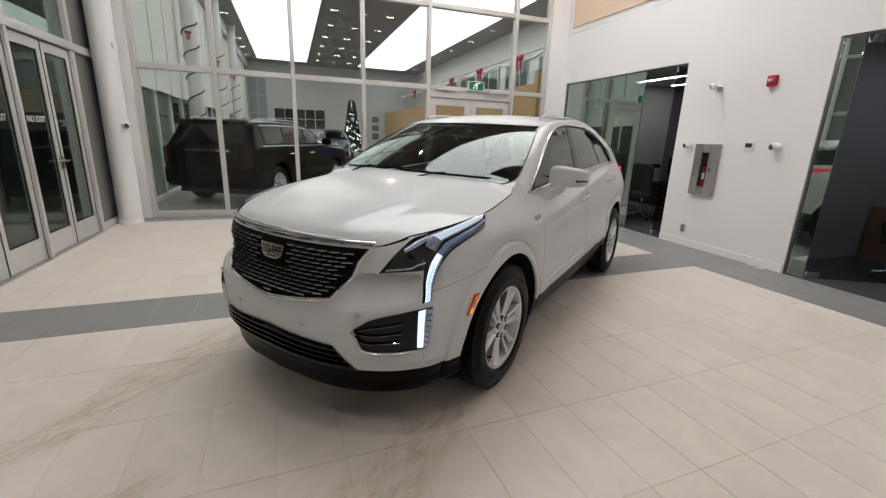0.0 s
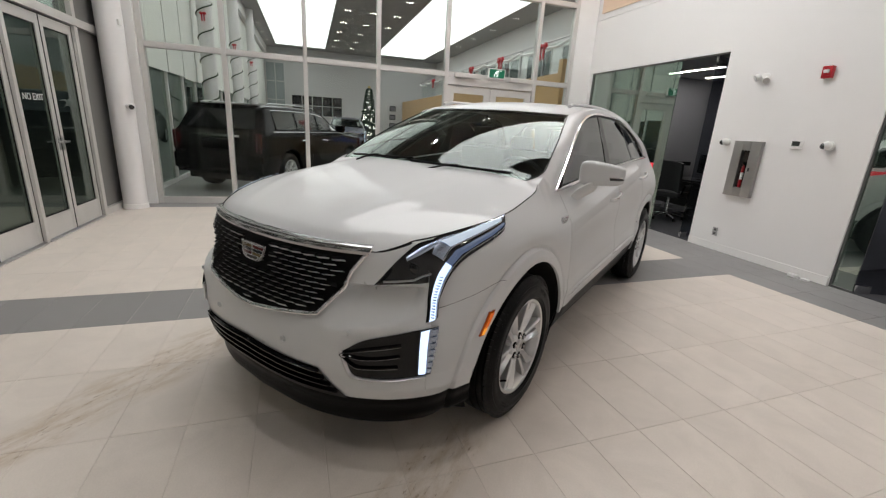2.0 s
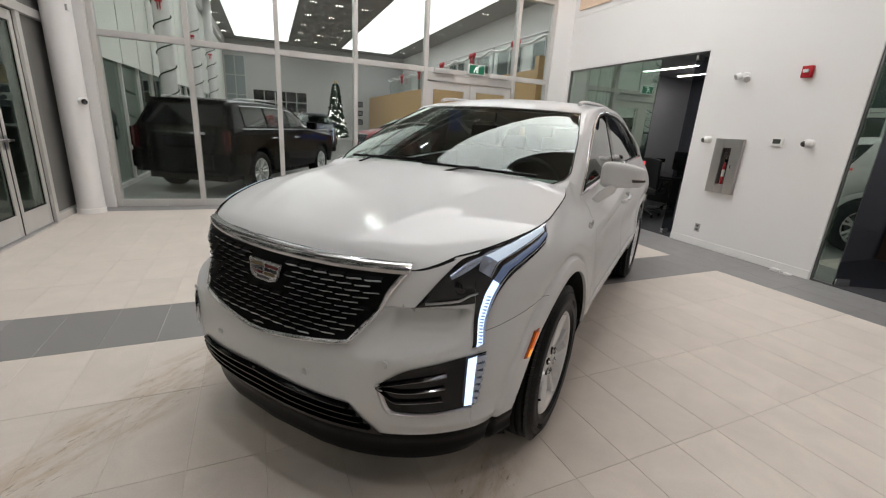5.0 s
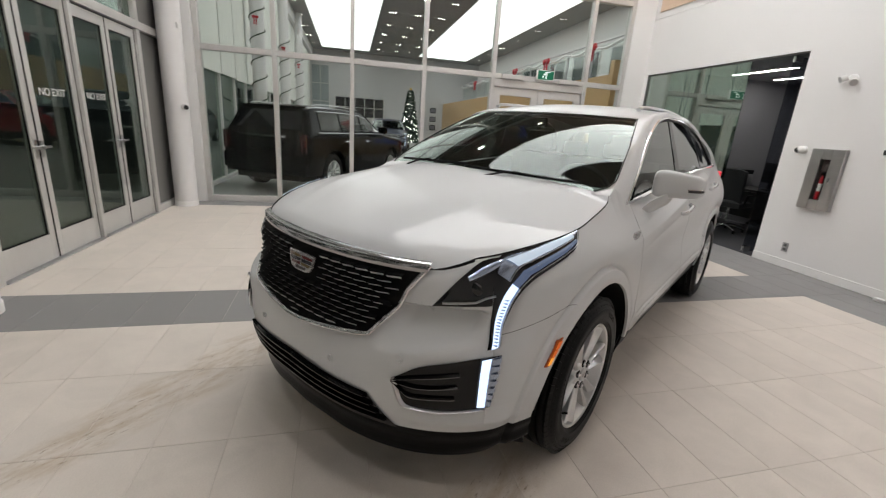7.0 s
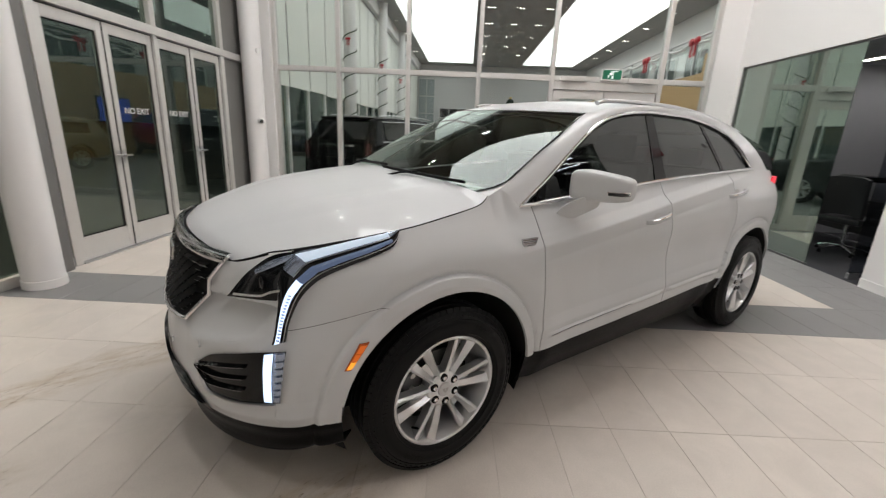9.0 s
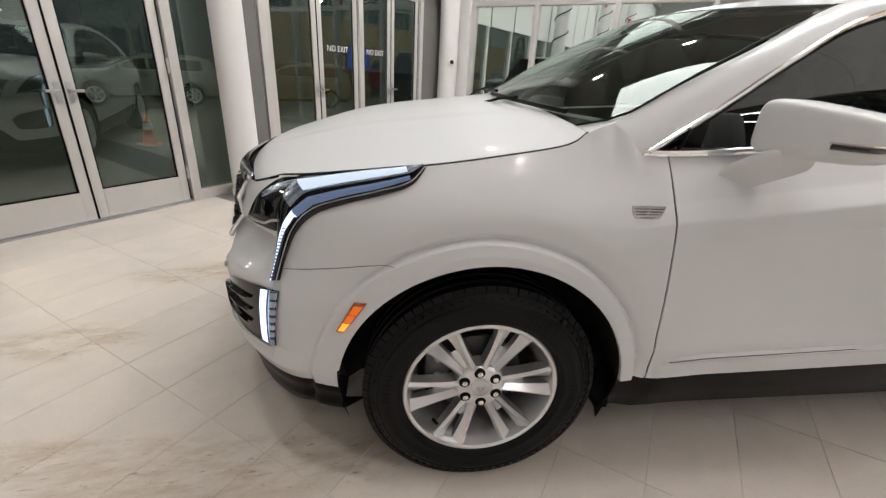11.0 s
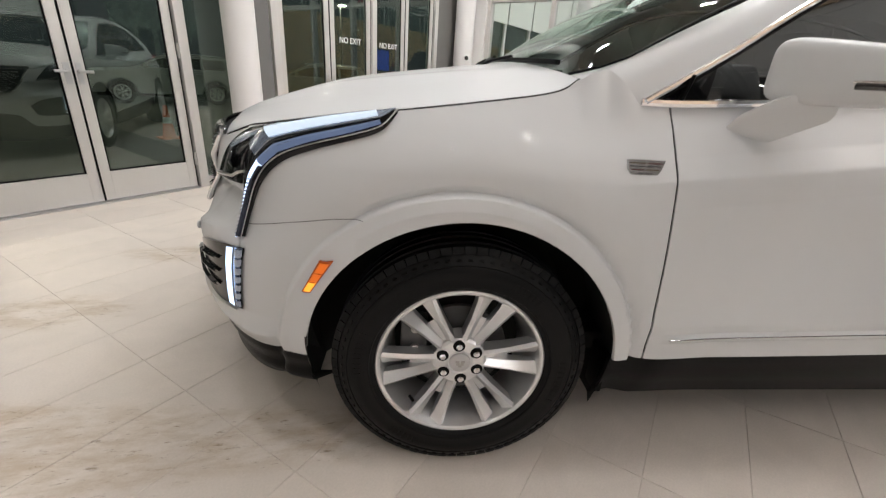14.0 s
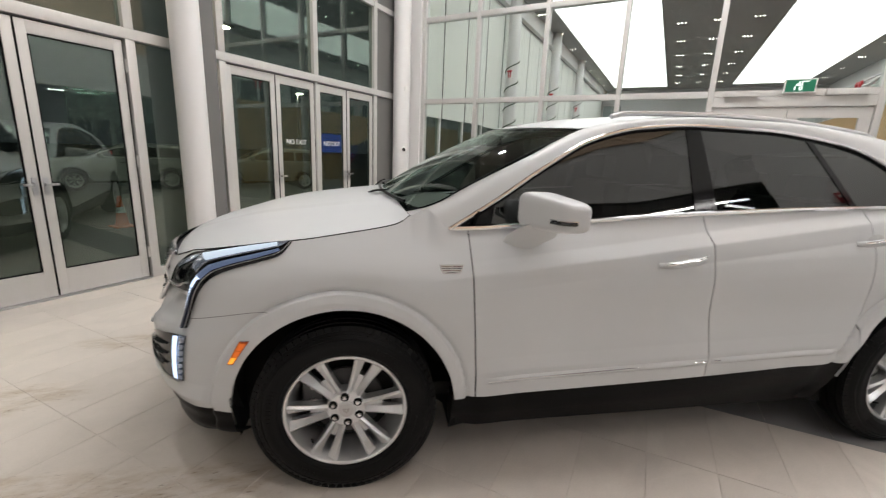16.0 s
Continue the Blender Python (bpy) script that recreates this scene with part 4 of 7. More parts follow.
part("cowl", grid(cowl_fn, 40, 3), BLACK, suv)

EDGE = [Vector(p) for p in ((0.768, 0.338, 1.197), (0.722, 0.530, 1.299), (0.668, 0.786, 1.422), (0.600, 1.056, 1.553), (0.598, 1.35, 1.606), (0.598, 1.70, 1.632), (0.592, 2.15, 1.630), (0.584, 2.60, 1.596), (0.580, 2.92, 1.550), (0.565, 3.08, 1.526))]
DLO = [Vector(p) for p in ((0.812, 0.415, 1.118), (0.776, 0.62, 1.240), (0.733, 0.84, 1.382), (0.694, 1.06, 1.503), (0.668, 1.30, 1.564), (0.658, 1.60, 1.588), (0.656, 1.95, 1.584), (0.660, 2.25, 1.556), (0.676, 2.48, 1.510), (0.712, 2.66, 1.425), (0.745, 2.76, 1.340), (0.780, 2.84, 1.256))]
ed, dl = along(EDGE, 54), along(DLO, 54)


def cant_fn(u, v):
    i = round(u * 54)
    p = ed[i].lerp(dl[i], v)
    b = 0.022 * math.sin(math.pi * min(1, v)) * (0.55 if i < 16 else 1)
    return p + Vector((0.6 * b, -0.3 * b if i < 16 else 0.0, 0.75 * b))


both("roof_side_frame", cant_fn, 54, 8, PEARL, suv)

roof_c = curve((0.80, 1.563), (0.95, 1.597), (1.1, 1.624), (1.5, 1.660), (1.9, 1.668), (2.4, 1.656), (2.8, 1.624), (3.25, 1.566))


def roof_fn(u, v):
    a = 2 * u - 1
    s = abs(a)
    e = ed[18 + round(v * 36)]
    yc = lerp(0.80, 3.28, v)
    zc = roof_c(yc)
    if v == 0:
        w = wst[round(s * 20)]
        return Vector((w.x * (1 if a >= 0 else -1), w.y, w.z + 0.002))
    y = yc + (e.y - yc) * s ** 2
    z = e.z + (zc - e.z) * (1 - s ** 2.4)
    return Vector((a * e.x, y, z))


part("roof", grid(roof_fn, 40, 36), PEARL, suv, angle=50)

# shoulder of the fender: flows from the flank up to the bonnet gap, the screen and the side glass
CORNER = Vector((flank_x(0.262, 1.168) - 0.001, 0.264, 1.165))
FOOT, WIN = Vector((0.768, 0.338, 1.197)), Vector((0.812, 0.415, 1.118))
PIL = Vector((-0.048, 0.195, 0.104)).normalized()


def shoulder_top(y):
    """The upper border and how strongly the skin follows the pillar there."""
    if y < 0.262:
        return shell(y, hood_z(y) - 0.004), 0.0
    if y < 0.335:
        t = (y - 0.262) / 0.073
        return CORNER.lerp(FOOT, t) + Vector((0.004, 0, 0.004)) * math.sin(math.pi * t), 0.10 * t
    if y < 0.42:
        t = (y - 0.335) / 0.085
        return FOOT.lerp(WIN, t) + Vector((0.0073, -0.0036, 0.0091)) * math.sin(math.pi * t), 0.10
    t = (y - 0.42) / 0.0839
    return WIN.lerp(shell(0.4985, belt(0.4985)), t), 0.10 * (1 - t)


def shoulder_fn(u, v):
    y = lerp(-0.415, 0.5039, u)
    low = shell(y, min(1.036, hood_z(y) - 0.004))
    t0 = (shell(y, 1.036) - shell(y, 1.006)).normalized()
    top, w = shoulder_top(y)
    d = (top - low).length
    if d < 1e-4:
        return top
    w1 = max(0.0, min(1.0, (y + 0.05) / 0.30))
    w1 = w1 * w1 * (3 - 2 * w1)
    t1 = (shell(y, top.z) - shell(y, top.z - 0.01)).normalized().lerp((top - low).normalized().lerp(PIL, w).normalized(), w1).normalized()
    h00, h10, h01, h11 = 2 * v ** 3 - 3 * v ** 2 + 1, v ** 3 - 2 * v ** 2 + v, -2 * v ** 3 + 3 * v ** 2, v ** 3 - v ** 2
    return low * h00 + t0 * (d * h10) + top * h01 + t1 * (d * h11)


both("fender_shoulder", shoulder_fn, 116, 16, PEARL, suv, angle=60)

# rear body: pillar, spoiler, tailgate, rear bumper
PIL_T0, PIL_T1, PIL_T2 = Vector((0.672, 2.58, 1.500)), Vector((0.612, 2.88, 1.532)), Vector((0.565, 3.15, 1.505))


def pillar_fn(u, v):
    low = shell(lerp(2.84, 3.16, u), belt(lerp(2.84, 3.16, u)))
    return low.lerp(PIL_T0.lerp(PIL_T1, u), v) + Vector((0.02, 0.0, 0.012)) * math.sin(math.pi * v)


def tail_glass_fn(u, v):
    low = shell(3.16, belt(3.16)).lerp(Vector((0.70, 3.54, 1.205)), u)
    return low.lerp(PIL_T1.lerp(PIL_T2, u), v) + Vector((lerp(0.02, 0.055, u), 0.02 * u, 0.012)) * math.sin(math.pi * v)


both("rear_pillar", pillar_fn, 20, 12, PEARL, suv)
both("rear_window_return", tail_glass_fn, 9, 12, GLOSS_BLACK, suv, label="black glass wrapped round the tail")


def spoiler_fn(u, v):
    a = 2 * u - 1
    s = abs(a)
    prof = ((3.10, 1.566), (3.26, 1.545), (3.36, 1.512), (3.34, 1.492), (3.18, 1.478))
    f = along([(0, y, z) for y, z in prof], 8)[round(v * 8)]
    return Vector((a * 0.585, f.y - 0.20 * s ** 2.2, f.z + 0.022 - 0.052 * s ** 2.4))


part("spoiler", grid(spoiler_fn, 30, 8), PEARL, suv)


def tailgate_fn(u, v):
    a = 2 * u - 1
    prof = ((3.24, 1.49), (3.42, 1.32), (3.60, 1.20), (3.72, 1.08), (3.78, 0.90), (3.82, 0.72))
    f = along([(0, y, z) for y, z in prof], 16)[round(v * 16)]
    wd = lerp(0.50, 0.66, min(1, v * 1.7))
    return Vector((a * wd, f.y - 0.16 * abs(a) ** 3.0 - 0.03, f.z))


part("tailgate", grid(tailgate_fn, 30, 16), PEARL, suv)
part("rear_window", grid(lambda u, v: tailgate_fn(lerp(0.06, 0.94, u), lerp(0.06, 0.36, v)) + Vector((0, 0.006, 0.006)), 24, 6), GLOSS_BLACK, suv)


def rear_bumper_fn(u, v):
    a = 2 * u - 1
    f = along([(0, 3.80, 0.74), (0, 3.87, 0.68), (0, 3.88, 0.55), (0, 3.82, 0.34), (0, 3.70, 0.27)], 12)[round(v * 12)]
    return Vector((a * 0.78, f.y - 0.32 * abs(a) ** 3.0 - 0.01, f.z))


part("rear_bumper", grid(rear_bumper_fn, 36, 12), PEARL, suv)
for s in (1, -1):
    b = grid(lambda u, v: Vector((s * lerp(0.822, 0.62, u ** 1.3), lerp(3.14, 3.68, u ** 0.8), lerp(1.192 - 0.02 * u, lerp(1.165, 1.070, min(1.0, u * 2.2)), v))) + Vector((s * 0.014, 0.012, 0)), 14, 4)
    part("tail_lamp", thicken(b, 0.01), TAIL, suv, "red rear lamp wrapped round the corner")


# side windows
dlo_y = curve(*[(p.y, p.x) for p in DLO])
dlo_z = curve(*[(p.y, p.z) for p in DLO])
D_TOP = lambda y: Vector((dlo_y(y), y, dlo_z(y)))
D_BOT = lambda y: shell(y, belt(y)) + Vector((-0.006, 0, 0))


def window_fn(yb0, yb1, yt0, yt1, inset=0.008):
    def fn(u, v):
        a, b = D_BOT(lerp(yb0, yb1, u)), D_TOP(lerp(yt0, yt1, u))
        p = a.lerp(b, v)
        bow = 0.003 * math.sin(math.pi * v)
        return p + Vector((bow - inset, 0, 0))
    return fn


for nm, args in (("front_side_window", (0.43, 1.560, 0.43, 1.535)), ("rear_side_window", (1.665, 2.40, 1.600, 2.18)), ("quarter_window", (2.425, 2.835, 2.205, 2.835))):
    for o in both(nm, window_fn(*args), 30, 10, CAR_GLASS, suv):
        o.visible_shadow = False
both("door_pillar", window_fn(1.555, 1.670, 1.530, 1.605, 0.004), 4, 8, GLOSS_BLACK, suv)
both("window_divider", window_fn(2.395, 2.430, 2.172, 2.210, 0.004), 2, 8, GLOSS_BLACK, suv)
both("mirror_sail", window_fn(0.43, 0.60, 0.43, 0.62, 0.005), 8, 6, GLOSS_BLACK, suv)
for s in (1, -1):
    M = lambda p, d=(0, 0, 0): Vector(((p.x + d[0]) * s, p.y + d[1], p.z + d[2]))
    part("belt_trim", tube([M(D_BOT(lerp(0.42, 2.85, i / 60)), (0.010, 0, 0.006)) for i in range(61)], 0.011, 8), CHROME, suv, "chrome strip under the windows")
    part("window_trim", tube([M(D_TOP(lerp(0.43, 2.85, i / 60)), (0.004, 0, 0.0)) for i in range(61)], 0.0085, 8), CHROME, suv, "chrome strip over the windows")
    part("sail_gap", tube([M(D_BOT(0.520).lerp(D_TOP(0.545), i / 4), (0.012, 0, 0)) for i in range(5)], 0.006, 6), BLACK, suv)
    part("window_seal", tube([M(D_TOP(lerp(0.46, 2.82, i / 60)), (0.0, 0.004, -0.012)) for i in range(61)], 0.006, 6), BLACK, suv)
# ---- its lamps, grille, wheels and fittings ----
def fp(x, z, off=0.0):
    p = ring(k_at(x, z), z, off)
    return Vector((p.x if x >= 0 else -p.x, p.y, p.z))


part("crash_beam", grid(lambda u, v: (lambda p, s: Vector((p.x * s, p.y, p.z)))(ring(1 - 0.52 * abs(2 * u - 1), lerp(0.30, 0.90, v), -0.085), 1 if u >= 0.5 else -1), 40, 6), DARK_VOID, suv)

# grille
G_TOP, G_COR, G_BOT, G_W, G_B = 0.962, 0.700, 0.652, 0.548, 0.402
g_half = lambda z: lerp(G_B, G_W, max(0, min(1, (z - G_COR) / (G_TOP - G_COR))))
g_low = lambda a: lerp(G_BOT, G_COR, abs(a) ** 1.1)


def grille_fn(off):
    def fn(u, v):
        a = 2 * u - 1
        z = lerp(g_low(a), G_TOP, v)
        return fp(a * g_half(z), z, off)
    return fn


grille = part("grille", grid(grille_fn(0.005), 40, 14), mat("grille_black", (0.003, 0.003, 0.0035), 0.5, spec=0.08), suv, "dark mesh grille with rows of short bright bars")
SMOKE = mat("bright_bar", (0.86, 0.86, 0.88), 0.32, metal=0.45, vary=0.2, scale=30)
for r in range(14):
    z = 0.674 + r * 0.0200
    w = g_half(max(z, G_COR)) - 0.012
    for c in range(-9, 10):
        x = (c + (0.5 if r % 2 else 0.0)) * 0.0640
        if abs(x) + 0.022 > w or z < g_low(min(1, abs(x) / G_B)) + 0.016 or (abs(x) < 0.10 and 0.80 < z < 0.935) or z > 0.918:
            continue
        # a bright lower blade under a black hood
        bm = grid(lambda u, v: fp(x + lerp(-0.0262, 0.0262, u), z + lerp(-0.0044, 0.0030, v) + 0.0015 * math.sin(math.pi * (u - 0.5)), 0.009 + 0.012 * v), 4, 1)
        part("grille_bar", bm, SMOKE, grille)
        bm = grid(lambda u, v: fp(x + lerp(-0.0300, 0.0300, u), z + lerp(0.0024, 0.0126, v) + 0.0015 * math.sin(math.pi * (u - 0.5)), lerp(0.022, 0.006, v)), 4, 1)
        part("grille_hood", bm, mat("grille_black", (0.003, 0.003, 0.0035), 0.5, spec=0.08), grille)
rim_pts = [fp(-G_W, G_TOP, 0.013)] + [fp(-g_half(z), z, 0.013) for z in (0.88, 0.82, 0.76, G_COR)]
rim_pts += [fp(-G_B * (1 - i / 10), g_low(1 - i / 10) - 0.004, 0.014) for i in range(1, 10)]
rim_pts += [Vector((-p.x, p.y, p.z)) for p in rim_pts[::-1]][0:]
part("grille_surround", tube(rim_pts, 0.0085, 8), mat("surround_chrome", (0.82, 0.82, 0.83), 0.22, metal=0.9, vary=0.05), grille, "satin silver shield-shaped grille surround")


def brow_fn(u, v):
    x = lerp(-G_W - 0.002, G_W + 0.002, u)
    a = abs(x) / G_W
    z = lerp(0.936 + 0.004 * a, 0.974, v)
    return fp(x, z, 0.009 + 0.016 * math.sin(math.pi * min(1, v * 0.9 + 0.1)))


part("grille_brow", grid(brow_fn, 44, 6), mat("dark_chrome", (0.40, 0.40, 0.41), 0.16, metal=1.0, vary=0.06), grille, "broad chrome bar along the grille top")


def crest(parent, centre, right, up, out, w, h, field=1.0):
    """A plain chrome crest with coloured fields."""
    c, r, u, o = Vector(centre), Vector(right).normalized(), Vector(up).normalized(), Vector(out).normalized()
    outline = ((-1, 0.92), (-0.55, 0.95), (0.55, 0.95), (1, 0.92), (0.88, -0.20), (0.74, -0.66), (0.40, -0.88), (-0.40, -0.88), (-0.74, -0.66), (-0.88, -0.20))

    def poly(scale, lo, hi, pts=outline):
        bm = bmesh.new()
        a = [bm.verts.new(c + r * (x * w / 2 * scale) + u * (y * h / 2 * scale) + o * lo) for x, y in pts]
        b = [bm.verts.new(c + r * (x * w / 2 * scale * 0.97) + u * (y * h / 2 * scale * 0.97) + o * hi) for x, y in pts]
        bm.faces.new(b)
        for i in range(len(pts)):
            bm.faces.new((a[i], a[(i + 1) % len(pts)], b[(i + 1) % len(pts)], b[i]))
        return bm
    e = part("emblem", poly(1.0, 0.0, 0.008), BADGE, parent, "chrome crest emblem with small coloured fields")
    fields = ((-0.48, 0.56, 0.42, 0.26, (0.20, 0.15, 0.08)), (0.48, 0.56, 0.42, 0.26, (0.15, 0.04, 0.04)), (-0.44, 0.20, 0.40, 0.26, (0.05, 0.05, 0.06)), (0.44, 0.20, 0.40, 0.26, (0.05, 0.05, 0.06)), (-0.38, -0.16, 0.34, 0.26, (0.15, 0.04, 0.04)), (0.38, -0.16, 0.34, 0.26, (0.20, 0.15, 0.08)), (0.0, -0.56, 0.42, 0.22, (0.12, 0.11, 0.11)))
    for x, y, a, b, col in fields:
        b *= field
        q = ((x - a, y + b * 0.5), (x + a, y + b * 0.5), (x + a * 0.9, y - b * 0.5), (x - a * 0.9, y - b * 0.5))
        part("field", poly(1.0, 0.0085, 0.0095, q), mat("crest_%d%d%d" % tuple(int(100 * k) for k in col), col, 0.25, metal=0.5), e)
    return e


crest(suv, fp(0, 0.866, 0.017), (1, 0, 0), (0, 0.12, 1), (0, -1, 0.12), 0.178, 0.084)

# headlamps: an outer and an inner line from the rear tip down to the foot of the leg
HL_O = ((0.818, -0.188, 1.064), (0.838, -0.222, 1.024), (0.836, -0.302, 0.994), (0.825, -0.380, 0.970), (0.808, -0.466, 0.935), (0.796, -0.515, 0.897), (0.784, -0.548, 0.852), (0.775, -0.571, 0.800), (0.769, -0.586, 0.760), (0.762, -0.600, 0.712))
HL_I = ((0.806, -0.196, 1.071), (0.777, -0.240, 1.066), (0.735, -0.337, 1.050), (0.700, -0.450, 1.025), (0.668, -0.545, 1.003), (0.690, -0.585, 0.960), (0.735, -0.600, 0.900), (0.746, -0.606, 0.840), (0.744, -0.620, 0.762), (0.733, -0.640, 0.698))
PK_U = ((0.672, -0.535, 1.005), (0.652, -0.590, 0.992), (0.640, -0.650, 0.953), (0.615, -0.700, 0.895), (0.588, -0.742, 0.838))
PK_L = ((0.742, -0.600, 0.905), (0.744, -0.606, 0.850), (0.700, -0.660, 0.844), (0.650, -0.700, 0.841), (0.586, -0.743, 0.835))
HOUSING = mat("lamp_housing", (0.006, 0.006, 0.007), 0.10, spec=0.5)
CLEAR = mat("lamp_reflector", (0.34, 0.40, 0.52), 0.24, metal=0.75, coat=1.0)
SMOKED = mat("smoked_reflector", (0.045, 0.055, 0.095), 0.16, metal=0.7, coat=1.0)


def shifted(a, b, t):
    return [tuple(lerp(p, q, t) for p, q in zip(u, v)) for u, v in zip(a, b)]


def fan(t):
    """A line inside the lamp: t runs from 0 on its inner edge to 1 on its outer edge."""
    return shifted(HL_I, HL_O, t)


def mixed(ts):
    return [tuple(lerp(p, q, t) for p, q in zip(u, v)) for u, v, t in zip(HL_I, HL_O, ts)]


for s in (1, -1):
    def side(bm):
        return bm if s > 0 else flip_x(bm)
    def line(pts, off, r, n=40, material=SATIN, name="chrome_line"):
        up = along([(k_of(p[1], p[2]), p[2], 0) for p in pts], n)
        return part(name, tube([(lambda q: Vector((q.x * s, q.y, q.z)))(ring(c[0], c[1], off)) for c in up], r, 6), material, lamp)
    lamp = part("headlamp", side(strip(HL_I, HL_O, 60, 6, 0.004, 0.007)), HOUSING, suv, "swept headlamp with a bright vertical light blade")
    part("lamp_pocket", side(strip(PK_U, PK_L, 24, 6, 0.004, 0.003)), HOUSING, lamp)
    # upper reflector, smoked bowl under it, and the lit guide that turns down into the leg
    part("reflector", side(strip(fan(0.09)[0:6], fan(0.46)[0:6], 40, 6, 0.0100, 0.005)), CLEAR, lamp)
    part("reflector", side(strip(shifted(PK_U, PK_L, 0.09)[0:3], shifted(PK_U, PK_L, 0.22)[0:3], 14, 4, 0.0085, 0.003)), CLEAR, lamp)
    part("light_guide", side(strip(fan(0.13)[1:5], fan(0.41)[1:5], 36, 4, 0.0145, 0.005)), DRL_SOFT, lamp, "softly lit upper light guide")
    part("bowl", side(strip(fan(0.47)[0:6], fan(0.58)[0:6], 36, 4, 0.0115, -0.006)), SMOKED, lamp)
    ga, gb = mixed((0.58, 0.58, 0.58, 0.58, 0.58, 0.56, 0.44, 0.30, 0.26, 0.26)), mixed((0.80, 0.80, 0.80, 0.80, 0.80, 0.80, 0.78, 0.76, 0.74, 0.74))
    part("light_tail", side(strip(ga[1:5], gb[1:5], 30, 4, 0.0120, 0.006)), DRL_FAINT, lamp)
    part("light_elbow", side(strip(ga[4:6], gb[4:6], 10, 4, 0.0120, 0.006)), DRL_FAINT, lamp)
    line(shifted(ga, gb, 0.5)[1:6], 0.0150, 0.0028, 30, CLEAR, "light_rod")
    part("light_blade", side(strip(ga[5:9] + [shifted(HL_I, HL_O, 0.26)[9]], gb[5:9] + [shifted(HL_I, HL_O, 0.74)[9]], 30, 3, 0.0115, 0.003)), DRL, lamp, "white daytime running light")
    line(fan(0.87)[0:10], 0.0125, 0.0016)
    wall = along([(k_of(p[1], p[2]), p[2], 0) for p in gb[5:]], 30)
    part("blade_wall", grid(lambda u, v: (lambda q: Vector((q.x * s, q.y, q.z)))(ring(wall[round(u * 30)][0], wall[round(u * 30)][1], lerp(0.008, 0.0255, v))), 30, 2), SMOKED, lamp, "clear grey outer wall of the light blade")
    line(fan(0.46)[1:6], 0.0125, 0.0014)
    for i in range(15):
        c = shifted(ga, gb, 0.5)
        q = along(c[6:10], 30)[2 * i]
        pt = ring(k_of(q[1], q[2]), q[2], 0.0160)
        b = bmesh.new()
        box(b, pt.x * s - 0.006, pt.y - 0.004, pt.z - 0.0012, pt.x * s + 0.006, pt.y + 0.004, pt.z + 0.0012)
        part("light_rib", b, CLEAR, lamp)
    p = ring(k_at(0.690, 0.905), 0.905, 0.004)
    part("projector_lens", ball(bmesh.new(), (p.x * s, p.y, p.z), 0.030, 20, (1, 0.35, 0.8)), HOUSING, lamp)
    part("lamp_lip", tube([(lambda q: Vector((q.x * s, q.y, q.z)))(ring(k_at(x, z), z, 0.009)) for x, z in ((0.612, 0.850), (0.64, 0.853), (0.67, 0.856), (0.70, 0.860), (0.722, 0.876), (0.742, 0.884))], 0.0042, 6), SATIN, lamp)

    # fog lamp pocket
    F_U = ((0.516, -0.835, 0.575), (0.600, -0.785, 0.636), (0.700, -0.71, 0.664), (0.793, -0.601, 0.682))
    F_L = ((0.518, -0.833, 0.562), (0.556, -0.80, 0.470), (0.660, -0.73, 0.468), (0.771, -0.631, 0.484))
    fog = part("fog_lamp_pocket", side(strip(F_U, F_L, 24, 6, 0.005)), GLOSS_BLACK, suv, "black corner pocket with slats and a vertical lamp")
    for t in (0.22, 0.45, 0.68):
        slat = part("slat", side(strip(shifted(F_U, F_L, t)[0:3], shifted(F_U, F_L, t + 0.07)[0:3], 14, 2, 0.008, 0.010)), GLOSS_BLACK, fog)
        edge_line = shifted(F_U, F_L, t + 0.028)
        part("slat_trim", side(strip(shifted(edge_line[0:1], edge_line[1:2], 0.35) + list(edge_line[1:3]), shifted(shifted(F_U, F_L, t + 0.040)[0:1], shifted(F_U, F_L, t + 0.040)[1:2], 0.35) + shifted(F_U, F_L, t + 0.040)[1:3], 14, 1, 0.0195)), mat("slat_edge", (0.20, 0.20, 0.21), 0.22, metal=1.0), slat, "thin bright edge line")
    L0, L1 = ((0.742, -0.660, 0.668), (0.722, -0.672, 0.492)), ((0.766, -0.634, 0.674), (0.748, -0.650, 0.492))
    part("light_blade", side(strip(L0, L1, 12, 2, 0.014)), DRL, fog, "white vertical running light")
    R0, R1 = ((0.767, -0.633, 0.674), (0.749, -0.649, 0.492)), ((0.792, -0.603, 0.680), (0.770, -0.632, 0.490))
    facet = part("reflector", side(strip(R0, R1, 12, 2, 0.009)), CLEAR, fog)
    for t in range(7):
        part("facet", side(strip(shifted(R0[:1], R0[1:], (t + 0.15) / 7) + shifted(R0[:1], R0[1:], (t + 0.8) / 7), shifted(R1[:1], R1[1:], (t + 0.15) / 7) + shifted(R1[:1], R1[1:], (t + 0.8) / 7), 3, 3, 0.0095, 0.008)), CLEAR, facet)
    B_O = along([(k_at(x, z), z, 0) for x, z in ((0.500, 0.566), (0.553, 0.452), (0.660, 0.450), (0.772, 0.468))], 30)
    B_I = along([(k_at(x, z), z, 0) for x, z in ((0.524, 0.584), (0.574, 0.476), (0.664, 0.470), (0.771, 0.482))], 30)
    part("bezel", grid(lambda u, v: (lambda a, b: (lambda q: Vector((q.x * s, q.y, q.z)))(ring(lerp(a[0], b[0], lerp(0.42, 1.0, v)), lerp(a[1], b[1], lerp(0.42, 1.0, v)), 0.006 + 0.009 * math.sin(math.pi * min(1.0, 0.12 + v * 0.88)))))(B_O[round(u * 30)], B_I[round(u * 30)]), 30, 6), SATIN, fog, "broad satin chrome lower bezel")

